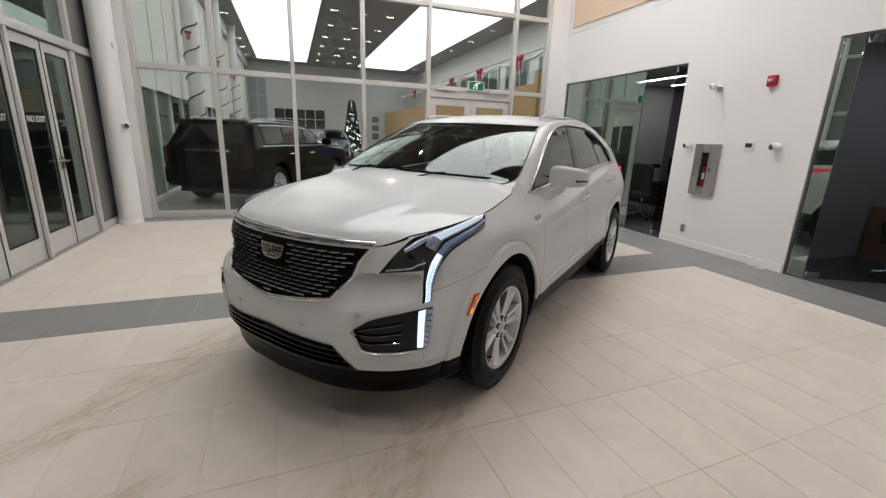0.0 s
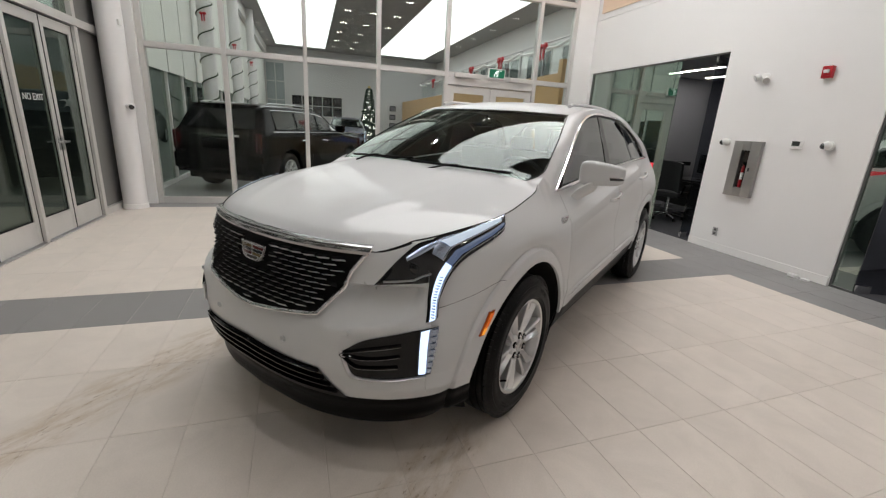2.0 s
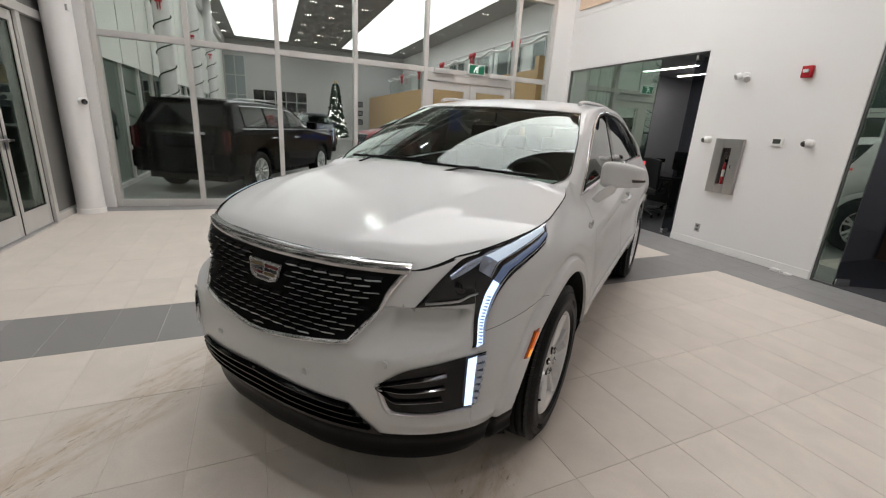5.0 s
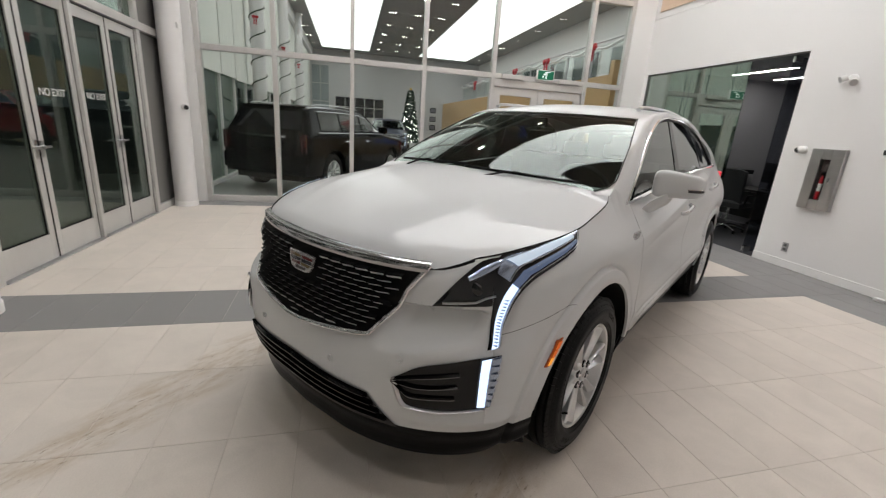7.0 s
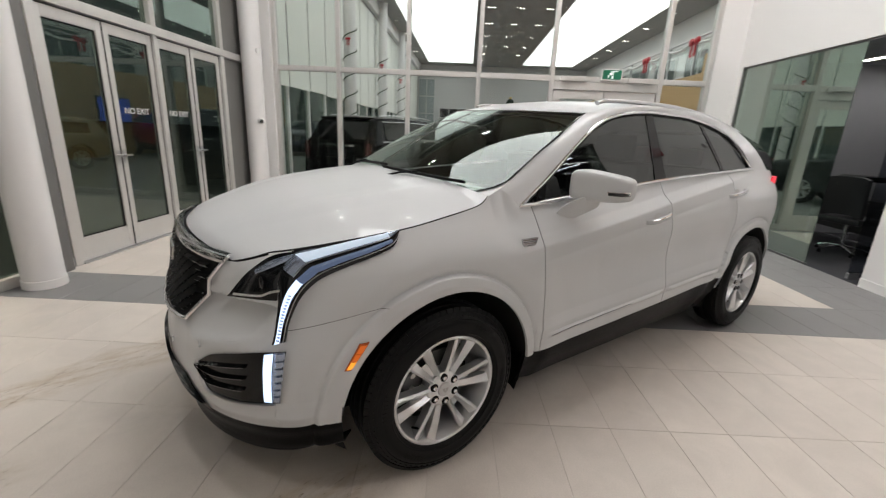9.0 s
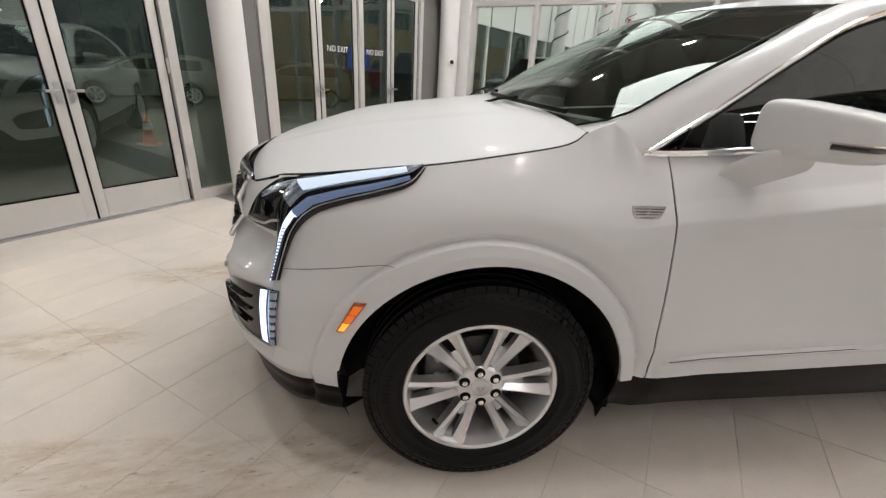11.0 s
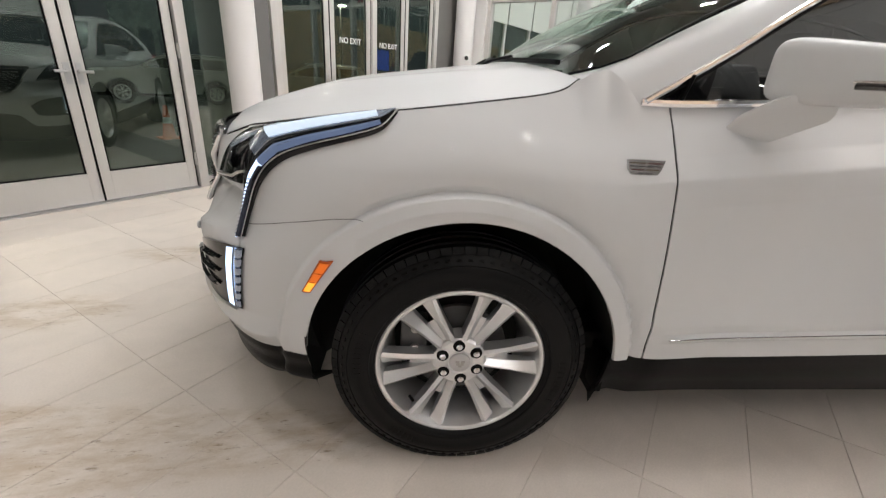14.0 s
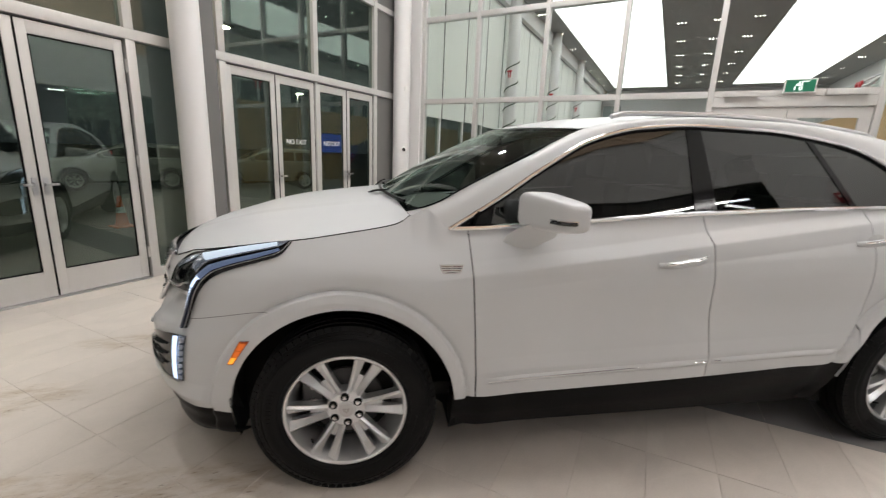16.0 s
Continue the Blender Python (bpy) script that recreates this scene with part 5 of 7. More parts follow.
    # amber marker
    def mk(u, v):
        z = lerp(0.600, 0.698, v)
        y = lerp(lerp(-0.432, -0.378, v), lerp(-0.408, -0.342, v), u)
        q = shell(y, z)
        return Vector(((q.x + 0.006 + 0.003 * math.sin(math.pi * u)) * s, q.y - 0.002, q.z))
    marker = part("side_marker", thicken(grid(mk, 4, 6), 0.006), mat("amber_shell", (0.32, 0.06, 0.008), 0.15, coat=1.0), suv, "amber side marker lamp, lit")
    for v0, v1, glow_mat in ((0.06, 0.34, AMBER_HOT), (0.36, 0.62, AMBER), (0.64, 0.94, AMBER)):
        part("amber_cell", grid(lambda u, v: mk(lerp(0.14, 0.86, u), lerp(v0, v1, v)) + Vector((0.0035 * s, 0, 0)), 3, 3), glow_mat, marker)
    part("bumper_sensor", lathe([(0.0, 0.003), (0.010, 0.003), (0.0125, 0.001), (0.0125, -0.004)], "y", (s * 0.545, fp(0.545, 0.654).y - 0.002, 0.654), 20), PEARL, suv)
    part("bumper_sensor", lathe([(0.0, 0.003), (0.010, 0.003), (0.0125, 0.001), (0.0125, -0.004)], "y", (s * 0.25, fp(0.25, 0.560).y - 0.002, 0.560), 20), PEARL, suv)

# lower air intake
def intake(off):
    def fn(u, v):
        a = 2 * u - 1
        z = lerp(0.352, lerp(0.505, 0.485, abs(a)), v)
        w = lerp(0.525, 0.425, v)
        return fp(a * w, z, off)
    return fn


inl = part("air_intake", grid(intake(0.005), 40, 8), GLOSS_BLACK, suv, "wide gloss black lower air intake")
for t in (0.20, 0.42, 0.64, 0.86):
    f = intake(0.0)
    def bar(u, v):
        a = lerp(0.02, 0.98, u)
        q = f(a, t + lerp(-0.05, 0.05, v))
        return Vector((q.x, q.y - 0.006 - 0.014 * math.sin(math.pi * v), q.z))
    part("intake_bar", grid(bar, 40, 3), GLOSS_BLACK, inl)
part("chin_strip", tube([fp(lerp(-0.60, 0.60, i / 30), 0.232, 0.012) for i in range(31)], 0.009, 6), GLOSS_BLACK, suv)


# wheels
def wheel(x0, y0, s, turn, car):
    """x0: the outer face of the tyre. The wheel's own frame stands at the hub."""
    c = (0, 0, 0)

    def P(prof, seg=72):
        return lathe([(r, h * s) for r, h in prof], "x", c, seg)
    face = bmesh.new()
    lathe([(r, h * s) for r, h in ((0.200, -0.20), (0.214, -0.075), (0.225, -0.046), (0.232, -0.026), (0.2355, -0.0165), (0.241, -0.0125), (0.246, -0.0120), (0.250, -0.0150), (0.2505, -0.024), (0.240, -0.03))], "x", c, 72, face)
    lathe([(r, h * s) for r, h in ((0.0, -0.034), (0.036, -0.034), (0.040, -0.030), (0.072, -0.033), (0.080, -0.040), (0.084, -0.060), (0.084, -0.090), (0.0, -0.092))], "x", c, 36, face)
    wh = part("wheel", face, ALLOY, car, "silver alloy wheel with six pairs of spokes", angle=28)
    wh.matrix_basis = pose(x0, y0, HUB)
    for k in range(6):
        a0 = radians(15 + 60 * k + turn)
        d, n = Vector((0, math.cos(a0), math.sin(a0))), Vector((0, -math.sin(a0), math.cos(a0)))
        for e in (-1, 1):
            spoke = bmesh.new()
            rows = []
            for t in (0.0, 0.12, 0.25, 0.4, 0.55, 0.7, 0.85, 0.95, 1.0):
                r = lerp(0.056, 0.2385, t)
                o = e * lerp(0.0125, 0.0400, t ** 0.85)
                w = lerp(0.0290, 0.0420, t ** 1.5) - 0.006 * math.sin(math.pi * min(1.0, t * 1.25)) + 0.010 * max(0.0, (t - 0.82) / 0.18) ** 2
                f, bk = lerp(-0.036, -0.0165, t ** 0.8), lerp(-0.088, -0.056, t)
                rid = e * w * lerp(0.05, 0.26, t)              # the sharp ridge leans to the outer side
                sec = ((-w / 2, bk), (-w / 2, f - (0.018 if e > 0 else 0.007)), (rid - w * 0.035, f), (rid + w * 0.035, f), (w / 2, f - (0.007 if e > 0 else 0.018)), (w / 2, bk))
                rows.append([spoke.verts.new(d * r + n * (o + q) + Vector((h * s, 0, 0))) for q, h in sec])
            for a, b in zip(rows, rows[1:]):
                for i in range(6):
                    spoke.faces.new((a[i], a[(i + 1) % 6], b[(i + 1) % 6], b[i]))
            spoke.faces.new(rows[0][::-1])
            spoke.faces.new(rows[-1])
            part("spoke", spoke, ALLOY, wh, angle=24)
        web = grid(lambda u, v: d * lerp(0.070, 0.150, u) + n * lerp(-1, 1, v) * lerp(0.012, 0.024, u) + Vector(((lerp(-0.044, -0.066, u ** 0.7)) * s, 0, 0)), 6, 2)
        part("spoke_web", web, ALLOY, wh)
    tyre = P(((0.238, -0.035), (0.246, -0.022), (0.252, -0.012), (0.258, -0.006), (0.264, -0.0045), (0.266, -0.0005), (0.272, 0.0005), (0.275, -0.001), (0.300, 0.002), (0.322, 0.000), (0.326, -0.0035), (0.330, -0.0015), (0.334, -0.005), (0.350, -0.014), (0.362, -0.028), (0.368, -0.040), (0.3705, -0.052),
              (0.3705, -0.058), (0.364, -0.060), (0.364, -0.068), (0.372, -0.070), (0.373, -0.098), (0.365, -0.100), (0.365, -0.110), (0.373, -0.112), (0.373, -0.138), (0.365, -0.140), (0.365, -0.150), (0.372, -0.152), (0.366, -0.195), (0.33, -0.232), (0.25, -0.225), (0.232, -0.20)), 96)
    tyre_ob = part("tyre", tyre, RUBBER, wh, "black road tyre", angle=40)
    # raised bars where the maker's letters stand, twice round the sidewall
    for a0, count in ((248, 9), (68, 9), (318, 6), (138, 6)):
        bars = bmesh.new()
        for i in range(count):
            a = radians(a0 + 3.3 * i)
            hgt = 0.012 if i % 3 else 0.014
            m = Matrix.Rotation(a, 4, "X") @ Matrix.Translation((s * 0.0014, 0, 0.300))
            t = bmesh.ops.create_cube(bars, size=1.0)
            bmesh.ops.transform(bars, matrix=m @ Matrix.Diagonal((0.0034, 0.0105 if i % 2 else 0.0085, hgt * 1.5, 1)), verts=t["verts"])
        tagged(part("sidewall_lettering", bars, RUBBER, tyre_ob, smooth=False), kind="stuff")
    tread = bmesh.new()
    for k in range(72):
        m = Matrix.Rotation(radians(360 * k / 72), 4, "X")
        for r0, r1, h0, h1, wide, tilt in ((0.3485, 0.3685, -0.0190, -0.0500, 0.0290, -0.45), (0.3375, 0.3440, -0.0070, -0.0160, 0.0110, -0.95)):
            t = bmesh.ops.create_cube(tread, size=1.0)
            bmesh.ops.transform(tread, matrix=m @ Matrix.Translation((s * (h0 + h1) / 2, 0, (r0 + r1) / 2)) @ Matrix.Rotation(tilt * s, 4, "Y") @ Matrix.Diagonal((abs(h1 - h0), wide, r1 - r0, 1)), verts=t["verts"])
    tagged(part("tread", tread, RUBBER, wh, smooth=False), kind="stuff")
    part("brake_disc", P(((0.0, -0.105), (0.150, -0.105), (0.152, -0.118), (0.0, -0.118)), 40), IRON, wh)
    b = bmesh.new()
    box(b, s * -0.13, -0.178, -0.01, s * -0.078, -0.098, 0.115, bevel=0.012)
    cal = part("brake_caliper", b, IRON, wh)
    for z in (0.020, 0.085):
        part("caliper_bolt", lathe([(0.0, -0.070 * s), (0.012, -0.070 * s), (0.014, -0.074 * s), (0.014, -0.079 * s)], "x", (0, -0.135, z), 12), STEEL, cal)
    # a black disc put in for the darkness inside the wheel barrel
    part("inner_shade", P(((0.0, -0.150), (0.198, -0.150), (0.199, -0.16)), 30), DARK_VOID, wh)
    cap = part("centre_cap", P(((0.0, -0.024), (0.026, -0.025), (0.031, -0.028), (0.033, -0.036)), 28), SATIN, wh)
    for dy, dz, wy, wz in ((-0.008, 0.006, 0.006, 0.0035), (0.008, 0.006, 0.006, 0.0035), (-0.006, -0.002, 0.005, 0.0035), (0.006, -0.002, 0.005, 0.0035), (0.0, -0.009, 0.005, 0.003)):
        part("cap_field", boxes((s * -0.0245, dy - wy, dz - wz, s * -0.0232, dy + wy, dz + wz)), STEEL, cap)
    for k in range(6):
        a = radians(45 + 60 * k + turn)
        y, z = 0.0575 * math.cos(a), 0.0575 * math.sin(a)
        part("lug_recess", lathe([(0.0, -0.0285 * s), (0.0165, -0.0285 * s), (0.0180, -0.0300 * s), (0.0180, -0.036 * s)], "x", (0, y, z), 16), BLACK, wh)
        nut = lathe([(0.0, -0.0195 * s), (0.006, -0.0200 * s), (0.0105, -0.0235 * s), (0.0112, -0.036 * s)], "x", (0, y, z), 6)
        part("lug_nut", nut, CHROME, wh)
    a = radians(225)
    b = bmesh.new()
    cyl(b, (-0.05 * s, 0.205 * math.cos(a), 0.205 * math.sin(a)), (-0.02 * s, 0.190 * math.cos(a), 0.190 * math.sin(a)), 0.005, seg=8)
    part("valve", b, BLACK, wh)
    return wh


wheel(0.914, 0.01, 1, -9, suv)
wheel(0.910, WB, 1, 8, suv)
wheel(-0.914, 0.01, -1, 20, suv)
wheel(-0.910, WB, -1, 40, suv)

# door mirrors, handles, mouldings, rails, badges
for s in (1, -1):
    def sup(u, v, c, a, ex=0.55):
        th, ph = math.pi * (v - 0.5), 2 * math.pi * u
        f = lambda w, e: math.copysign(abs(w) ** e, w)
        return Vector((c[0] + a[0] * f(math.cos(th), ex) * f(math.cos(ph), ex), c[1] + a[1] * f(math.cos(th), ex) * f(math.sin(ph), ex), c[2] + a[2] * f(math.sin(th), ex)))

    def housing(u, v):
        p = sup(u, v, (0, 0, 0), (0.112, 0.072, 0.072), 0.40)
        t = (p.x + 0.112) / 0.224                         # 0 at the door, 1 at the outer end
        p.z = p.z * (1.14 - 0.46 * t) if p.z > 0 else p.z * (1.0 - 0.12 * t)
        p.y = p.y * (1.0 - 0.22 * t) + 0.11 * (t - 0.5)
        return Vector(((0.955 + p.x) * s, 0.802 + p.y, 1.212 + p.z))
    b = grid(housing, 40, 24)
    bmesh.ops.remove_doubles(b, verts=b.verts[:], dist=1e-4)
    mir = part("door_mirror", b, PEARL, suv, "body-coloured door mirror", angle=60)
    arm = bmesh.new()
    secs = [((0.822, 0.690, 1.048), 0.056, 0.036), ((0.845, 0.706, 1.078), 0.060, 0.044), ((0.880, 0.738, 1.108), 0.062, 0.046), ((0.925, 0.780, 1.140), 0.060, 0.038)]
    prev = None
    for (cx, cy, cz), ly, lz in secs:
        ringv = [arm.verts.new(((cx + (0.35 * lz * math.sin(q))) * s, cy + ly * math.cos(q) * 0.9, cz + lz * math.sin(q) - 0.25 * ly * math.cos(q))) for q in (2 * math.pi * i / 14 for i in range(14))]
        if prev:
            for i in range(14):
                arm.faces.new((prev[i], prev[(i + 1) % 14], ringv[(i + 1) % 14], ringv[i]))
        else:
            arm.faces.new(ringv)
        prev = ringv
    arm.faces.new(prev)
    part("mirror_arm", arm, PEARL, mir)
    part("mirror_lamp", tube([Vector(housing(lerp(0.775, 0.995, i / 12), 0.47)) for i in range(13)], 0.0065, 8), LENS_DARK, mir, "slim dark indicator lens")
    part("mirror_trim", tube([Vector(housing(lerp(0.770, 0.998, i / 12), 0.490)) for i in range(13)], 0.0032, 6), CHROME, mir)
    g = grid(lambda u, v: Vector((lerp(0.872, 1.018, u) * s, lerp(0.822, 0.882, u), lerp(1.168, 1.262, v))), 4, 4)
    part("mirror_glass", g, mat("mirror", (0.9, 0.9, 0.9), 0.02, metal=1.0, vary=0.0), mir)

    for hy, hz in ((1.435, 1.008), (2.455, 1.100)):
        def strap(u, v):
            a = 2 * math.pi * v
            t = 2 * u - 1
            y = hy + 0.118 * t
            lift_ = 0.034 * (1 - abs(t) ** 4) + 0.004
            q = shell(y, hz)
            taper = 1 - 0.35 * abs(t) ** 3
            return Vector(((q.x + lift_ + 0.009 * taper * math.cos(a)) * s, y, hz + 0.02 * t * 0.9 + 0.0175 * taper * math.sin(a)))
        hnd = part("door_handle", grid(strap, 20, 12), PEARL, suv, "body-coloured strap handle with a chrome insert", angle=60)
        part("chrome_insert", tube([Vector(((shell(hy + 0.105 * t, hz).x + 0.034 * (1 - abs(t) ** 4) + 0.0125) * s, hy + 0.105 * t, hz + 0.018 * t + 0.008)) for t in [(-10 + i) / 10 for i in range(21)]], 0.0052, 8), CHROME, hnd)
        cup = grid(lambda u, v: Vector(((shell(hy, hz).x + 0.0015 - 0.0) * s, hy + 0.052 * math.cos(2 * math.pi * u) * v, hz - 0.008 + 0.036 * math.sin(2 * math.pi * u) * v)), 24, 4)
        part("handle_cup", cup, mat("cup_shadow_paint", (0.62, 0.615, 0.61), 0.4, coat=0.6), hnd)

    for a, b_ in ((0.585, 1.632), (1.652, 2.330)):
        def mold(u, v):
            y = lerp(a, b_, u)
            z = 0.492 + 0.0405 * (y - 0.587)
            e = min(1.0, min(u, 1 - u) * 14)
            q = shell(y, z + lerp(-0.017, 0.017, v))
            return Vector(((q.x + 0.012 * math.sin(math.pi * v) * e + 0.0005) * s, y, z + lerp(-0.017, 0.017, v)))
        mo = part("door_moulding", grid(mold, 40, 6), PEARL, suv, "slim body-coloured moulding along the door foot")
        part("bright_edge", tube([Vector(((shell(lerp(a + .01, b_ - .01, i / 20), 0.5).x + 0.0125) * s, lerp(a + .01, b_ - .01, i / 20), 0.497 + 0.0405 * (lerp(a + .01, b_ - .01, i / 20) - 0.587))) for i in range(21)], 0.0025, 6), CHROME, mo)
    q = shell(0.425, 0.972)
    crest(suv, (q.x * s, 0.425, 0.972), (0, 1, 0), (0.0, 0, 1), (s, 0, 0.25), 0.098, 0.046, 0.32)

    rail = [Vector((lerp(0.545, 0.560, t) * s, lerp(1.22, 2.72, t), dlo_z(1.6) + 0.030 + 0.034 * math.sin(math.pi * t) ** 0.35 - 0.105 * max(0, t - 0.45) ** 1.5 - 0.02 * (t < 0.0))) for t in [i / 30 for i in range(31)]]
    part("roof_rail", tube(rail, 0.016, 10, flat=0.75), SATIN, suv, "satin silver roof rail")

# wipers
for u0, u1, v0, v1 in ((0.50, 0.93, 0.055, 0.045), (0.10, 0.50, 0.055, 0.085)):
    pts = [Vector(ws_fn(round(lerp(u0, u1, i / 12) * 40) / 40, lerp(v0, v1, i / 12))) + Vector((0, -0.012, 0.012)) for i in range(13)]
    w = part("wiper", tube(pts, 0.008, 6), BLACK, suv, "black windscreen wiper")
    mid = pts[6]
    root = Vector((pts[0].x * 0.5 + mid.x * 0.5, pts[3].y - 0.075, pts[3].z - 0.03))
    part("wiper_arm", tube([root, root.lerp(mid, 0.5) + Vector((0, 0, 0.012)), mid + Vector((0, 0, 0.010))], 0.009, 6, flat=0.6), BLACK, w)

# cabin
part("dashboard", grid(lambda u, v: Vector((lerp(-0.70, 0.70, u), lerp(0.30, 0.86, v), 1.10 + 0.05 * math.sin(math.pi * v) - 0.02 * abs(2 * u - 1))), 16, 8), mat("dashboard_vinyl", (0.10, 0.10, 0.095), 0.6, bump=0.2), suv, "dark grey dashboard")
for sx in (0.37, -0.37):
    st = part("front_seat", boxes((sx - 0.25, 1.15, 0.62, sx + 0.25, 1.68, 0.80), (sx - 0.24, 1.62, 0.78, sx + 0.24, 1.78, 1.28), bevel=0.05), SEAT, suv, "dark leather front seat")
    part("headrest", boxes((sx - 0.13, 1.66, 1.30, sx + 0.13, 1.76, 1.46), bevel=0.04), SEAT, st)
rs = part("rear_seat", boxes((-0.66, 2.05, 0.62, 0.66, 2.52, 0.80), (-0.66, 2.48, 0.78, 0.66, 2.64, 1.24), bevel=0.05), SEAT, suv, "dark leather rear bench")
for sx in (0.42, 0, -0.42):
    part("headrest", boxes((sx - 0.12, 2.52, 1.25, sx + 0.12, 2.60, 1.38), bevel=0.03), SEAT, rs)
swm = Matrix.Translation((0.37, 0.93, 1.08)) @ Matrix.Rotation(radians(-68), 4, "X")
part("steering_wheel", tube([swm @ Vector((0.185 * math.cos(a), 0.185 * math.sin(a), 0)) for a in (2 * math.pi * i / 28 for i in range(29))], 0.016, 8), SEAT, suv)
part("inner_mirror", boxes((-0.12, 0.80, 1.47, 0.12, 0.83, 1.53), bevel=0.012), BLACK, suv)
part("headliner", grid(lambda u, v: roof_fn(u, lerp(0.03, 0.97, v)) + Vector((0, 0, -0.04)), 20, 16), mat("headliner_cloth", (0.25, 0.24, 0.23), 0.9), suv)
part("cabin_floor", boxes((-0.78, 0.3, 0.36, 0.78, 3.4, 0.42)), DARK_VOID, suv)
# ---- fixtures on the white wall ----
WALL_Y = RY - 0.001


def wall_thing(name, x, z, label, category, group=""):
    """Its own axes: x along the wall, y out of it is negative, z up."""
    return thing(name, pose(x, WALL_Y, z), label, category, group)


ext = wall_thing("extinguisher_cabinet", -1.652, 1.132, "brushed steel fire extinguisher cabinet with a slim window", "cabinet")
part("frame", boxes((-0.180, -0.055, -0.350, -0.060, 0.0, 0.350), (0.050, -0.055, -0.350, 0.180, 0.0, 0.350), (-0.060, -0.055, 0.235, 0.050, 0.0, 0.350), (-0.060, -0.055, -0.350, 0.050, 0.0, -0.235), bevel=0.006), STEEL, ext)
part("recess", boxes((-0.060, -0.004, -0.235, 0.050, -0.0005, 0.235)), mat("cabinet_dark", (0.05, 0.03, 0.03), 0.7), ext)
p = part("window", boxes((-0.060, -0.048, -0.235, 0.050, -0.044, 0.235)), PANE, ext, smooth=False)
p.visible_shadow = False
part("latch", boxes((0.085, -0.066, -0.03, 0.105, -0.055, 0.03), bevel=0.003), CHROME, ext)
fe = thing("fire_extinguisher", pose(-1.655, WALL_Y - 0.024, 0.90), "small red fire extinguisher with a white label inside the cabinet", "fire extinguisher")
part("cylinder", lathe([(0.0, 0.0), (0.017, 0.001), (0.0185, 0.01), (0.0185, 0.24), (0.012, 0.27), (0.007, 0.28), (0.0, 0.285)], "z", (0, 0, 0), 20), RED, fe)
part("label", lathe([(0.0188, 0.10), (0.0188, 0.19)], "z", (0, 0, 0), 20), WHITE_PLASTIC, fe)
part("valve", boxes((-0.012, -0.010, 0.285, 0.030, 0.010, 0.325), bevel=0.003), BLACK, fe)
part("hose", tube([(0.016, 0, 0.31), (0.024, 0, 0.26), (0.0235, 0, 0.10)], 0.0045, 6), BLACK, fe)

al = wall_thing("fire_alarm", -0.987, 2.233, "red wall-mounted fire alarm horn with clear strobe", "alarm")
part("body", boxes((-0.050, -0.050, -0.062, 0.050, 0.0, 0.062), bevel=0.010), RED, al)
part("strobe_lens", boxes((-0.026, -0.070, -0.010, 0.026, -0.0505, 0.024), bevel=0.006), WHITE_PLASTIC, al)
for z in (-0.02, -0.035, -0.05):
    part("vent", boxes((-0.036, -0.0525, z - 0.003, 0.036, -0.0502, z + 0.003)), RED, al)

el = wall_thing("emergency_light", -1.675, 2.236, "white emergency light with two swivel heads", "emergency light")
part("base", lathe([(0.0, -0.024), (0.045, -0.022), (0.055, -0.012), (0.056, 0.0)], "y", (0, 0, 0), 28), WHITE_PLASTIC, el)
for sx in (-1, 1):
    b = bmesh.new()
    cyl(b, (0.028 * sx, -0.02, 0.0), (0.050 * sx, -0.055, -0.005 - 0.01 * sx), 0.010, seg=10)
    part("arm", b, WHITE_PLASTIC, el)
    c0 = Vector((0.055 * sx, -0.050, -0.008 - 0.02 * sx))
    d = Vector((0.45 * sx, -0.75, -0.4)).normalized()
    b = bmesh.new()
    cyl(b, c0 - d * 0.02, c0 + d * 0.04, 0.030, 0.040, seg=20)
    h = part("head", b, WHITE_PLASTIC, el)
    b = bmesh.new()
    cyl(b, c0 + d * 0.0402, c0 + d * 0.044, 0.034, seg=20)
    part("lens", b, SATIN, h)

th = wall_thing("thermostat", -1.107, 1.470, "white wall thermostat with a dark screen", "thermostat")
part("body", boxes((-0.062, -0.026, -0.050, 0.062, 0.0, 0.050), bevel=0.008), WHITE_PLASTIC, th)
part("screen", boxes((-0.042, -0.0285, -0.016, 0.042, -0.0262, 0.036)), mat("lcd", (0.05, 0.055, 0.05), 0.2), th)
for x in (-0.04, 0.0, 0.04):
    part("button", boxes((0.75 * x - 0.009, -0.0285, -0.040, 0.75 * x + 0.009, -0.0262, -0.030), bevel=0.002), WHITE_TRIM, th)


def dome_camera(m):
    c = thing("security_camera", m, "small white security camera with a black eye", "camera", "security cameras")
    part("base", lathe([(0.0, -0.030), (0.038, -0.028), (0.046, -0.018), (0.047, 0.0)], "y", (0, 0, 0), 24), WHITE_PLASTIC, c)
    part("body", ball(bmesh.new(), (0, -0.052, 0), 0.046, 20, (1, 1.15, 1)), WHITE_PLASTIC, c)
    e = ball(bmesh.new(), (-0.018, -0.078, -0.006), 0.034, 18)
    part("eye", e, LENS_DARK, c)
    return c


dome_camera(pose(-1.972, WALL_Y, 1.458))
dome_camera(pose(-0.772, WALL_Y, 1.474))
dome_camera(pose(-4.90 + 0.155 * 0.62, -3.02 + 0.155 * 0.79, 1.46, 0, 0, 142))
sn = thing("door_sensor", pose(-4.90 + 0.155 * 0.5, -3.02 + 0.155 * 0.87, 2.53, 0, 0, 150), "small white sensor box on the column", "sensor")
part("box", boxes((-0.025, -0.035, -0.035, 0.025, 0.002, 0.035), bevel=0.006), WHITE_PLASTIC, sn)

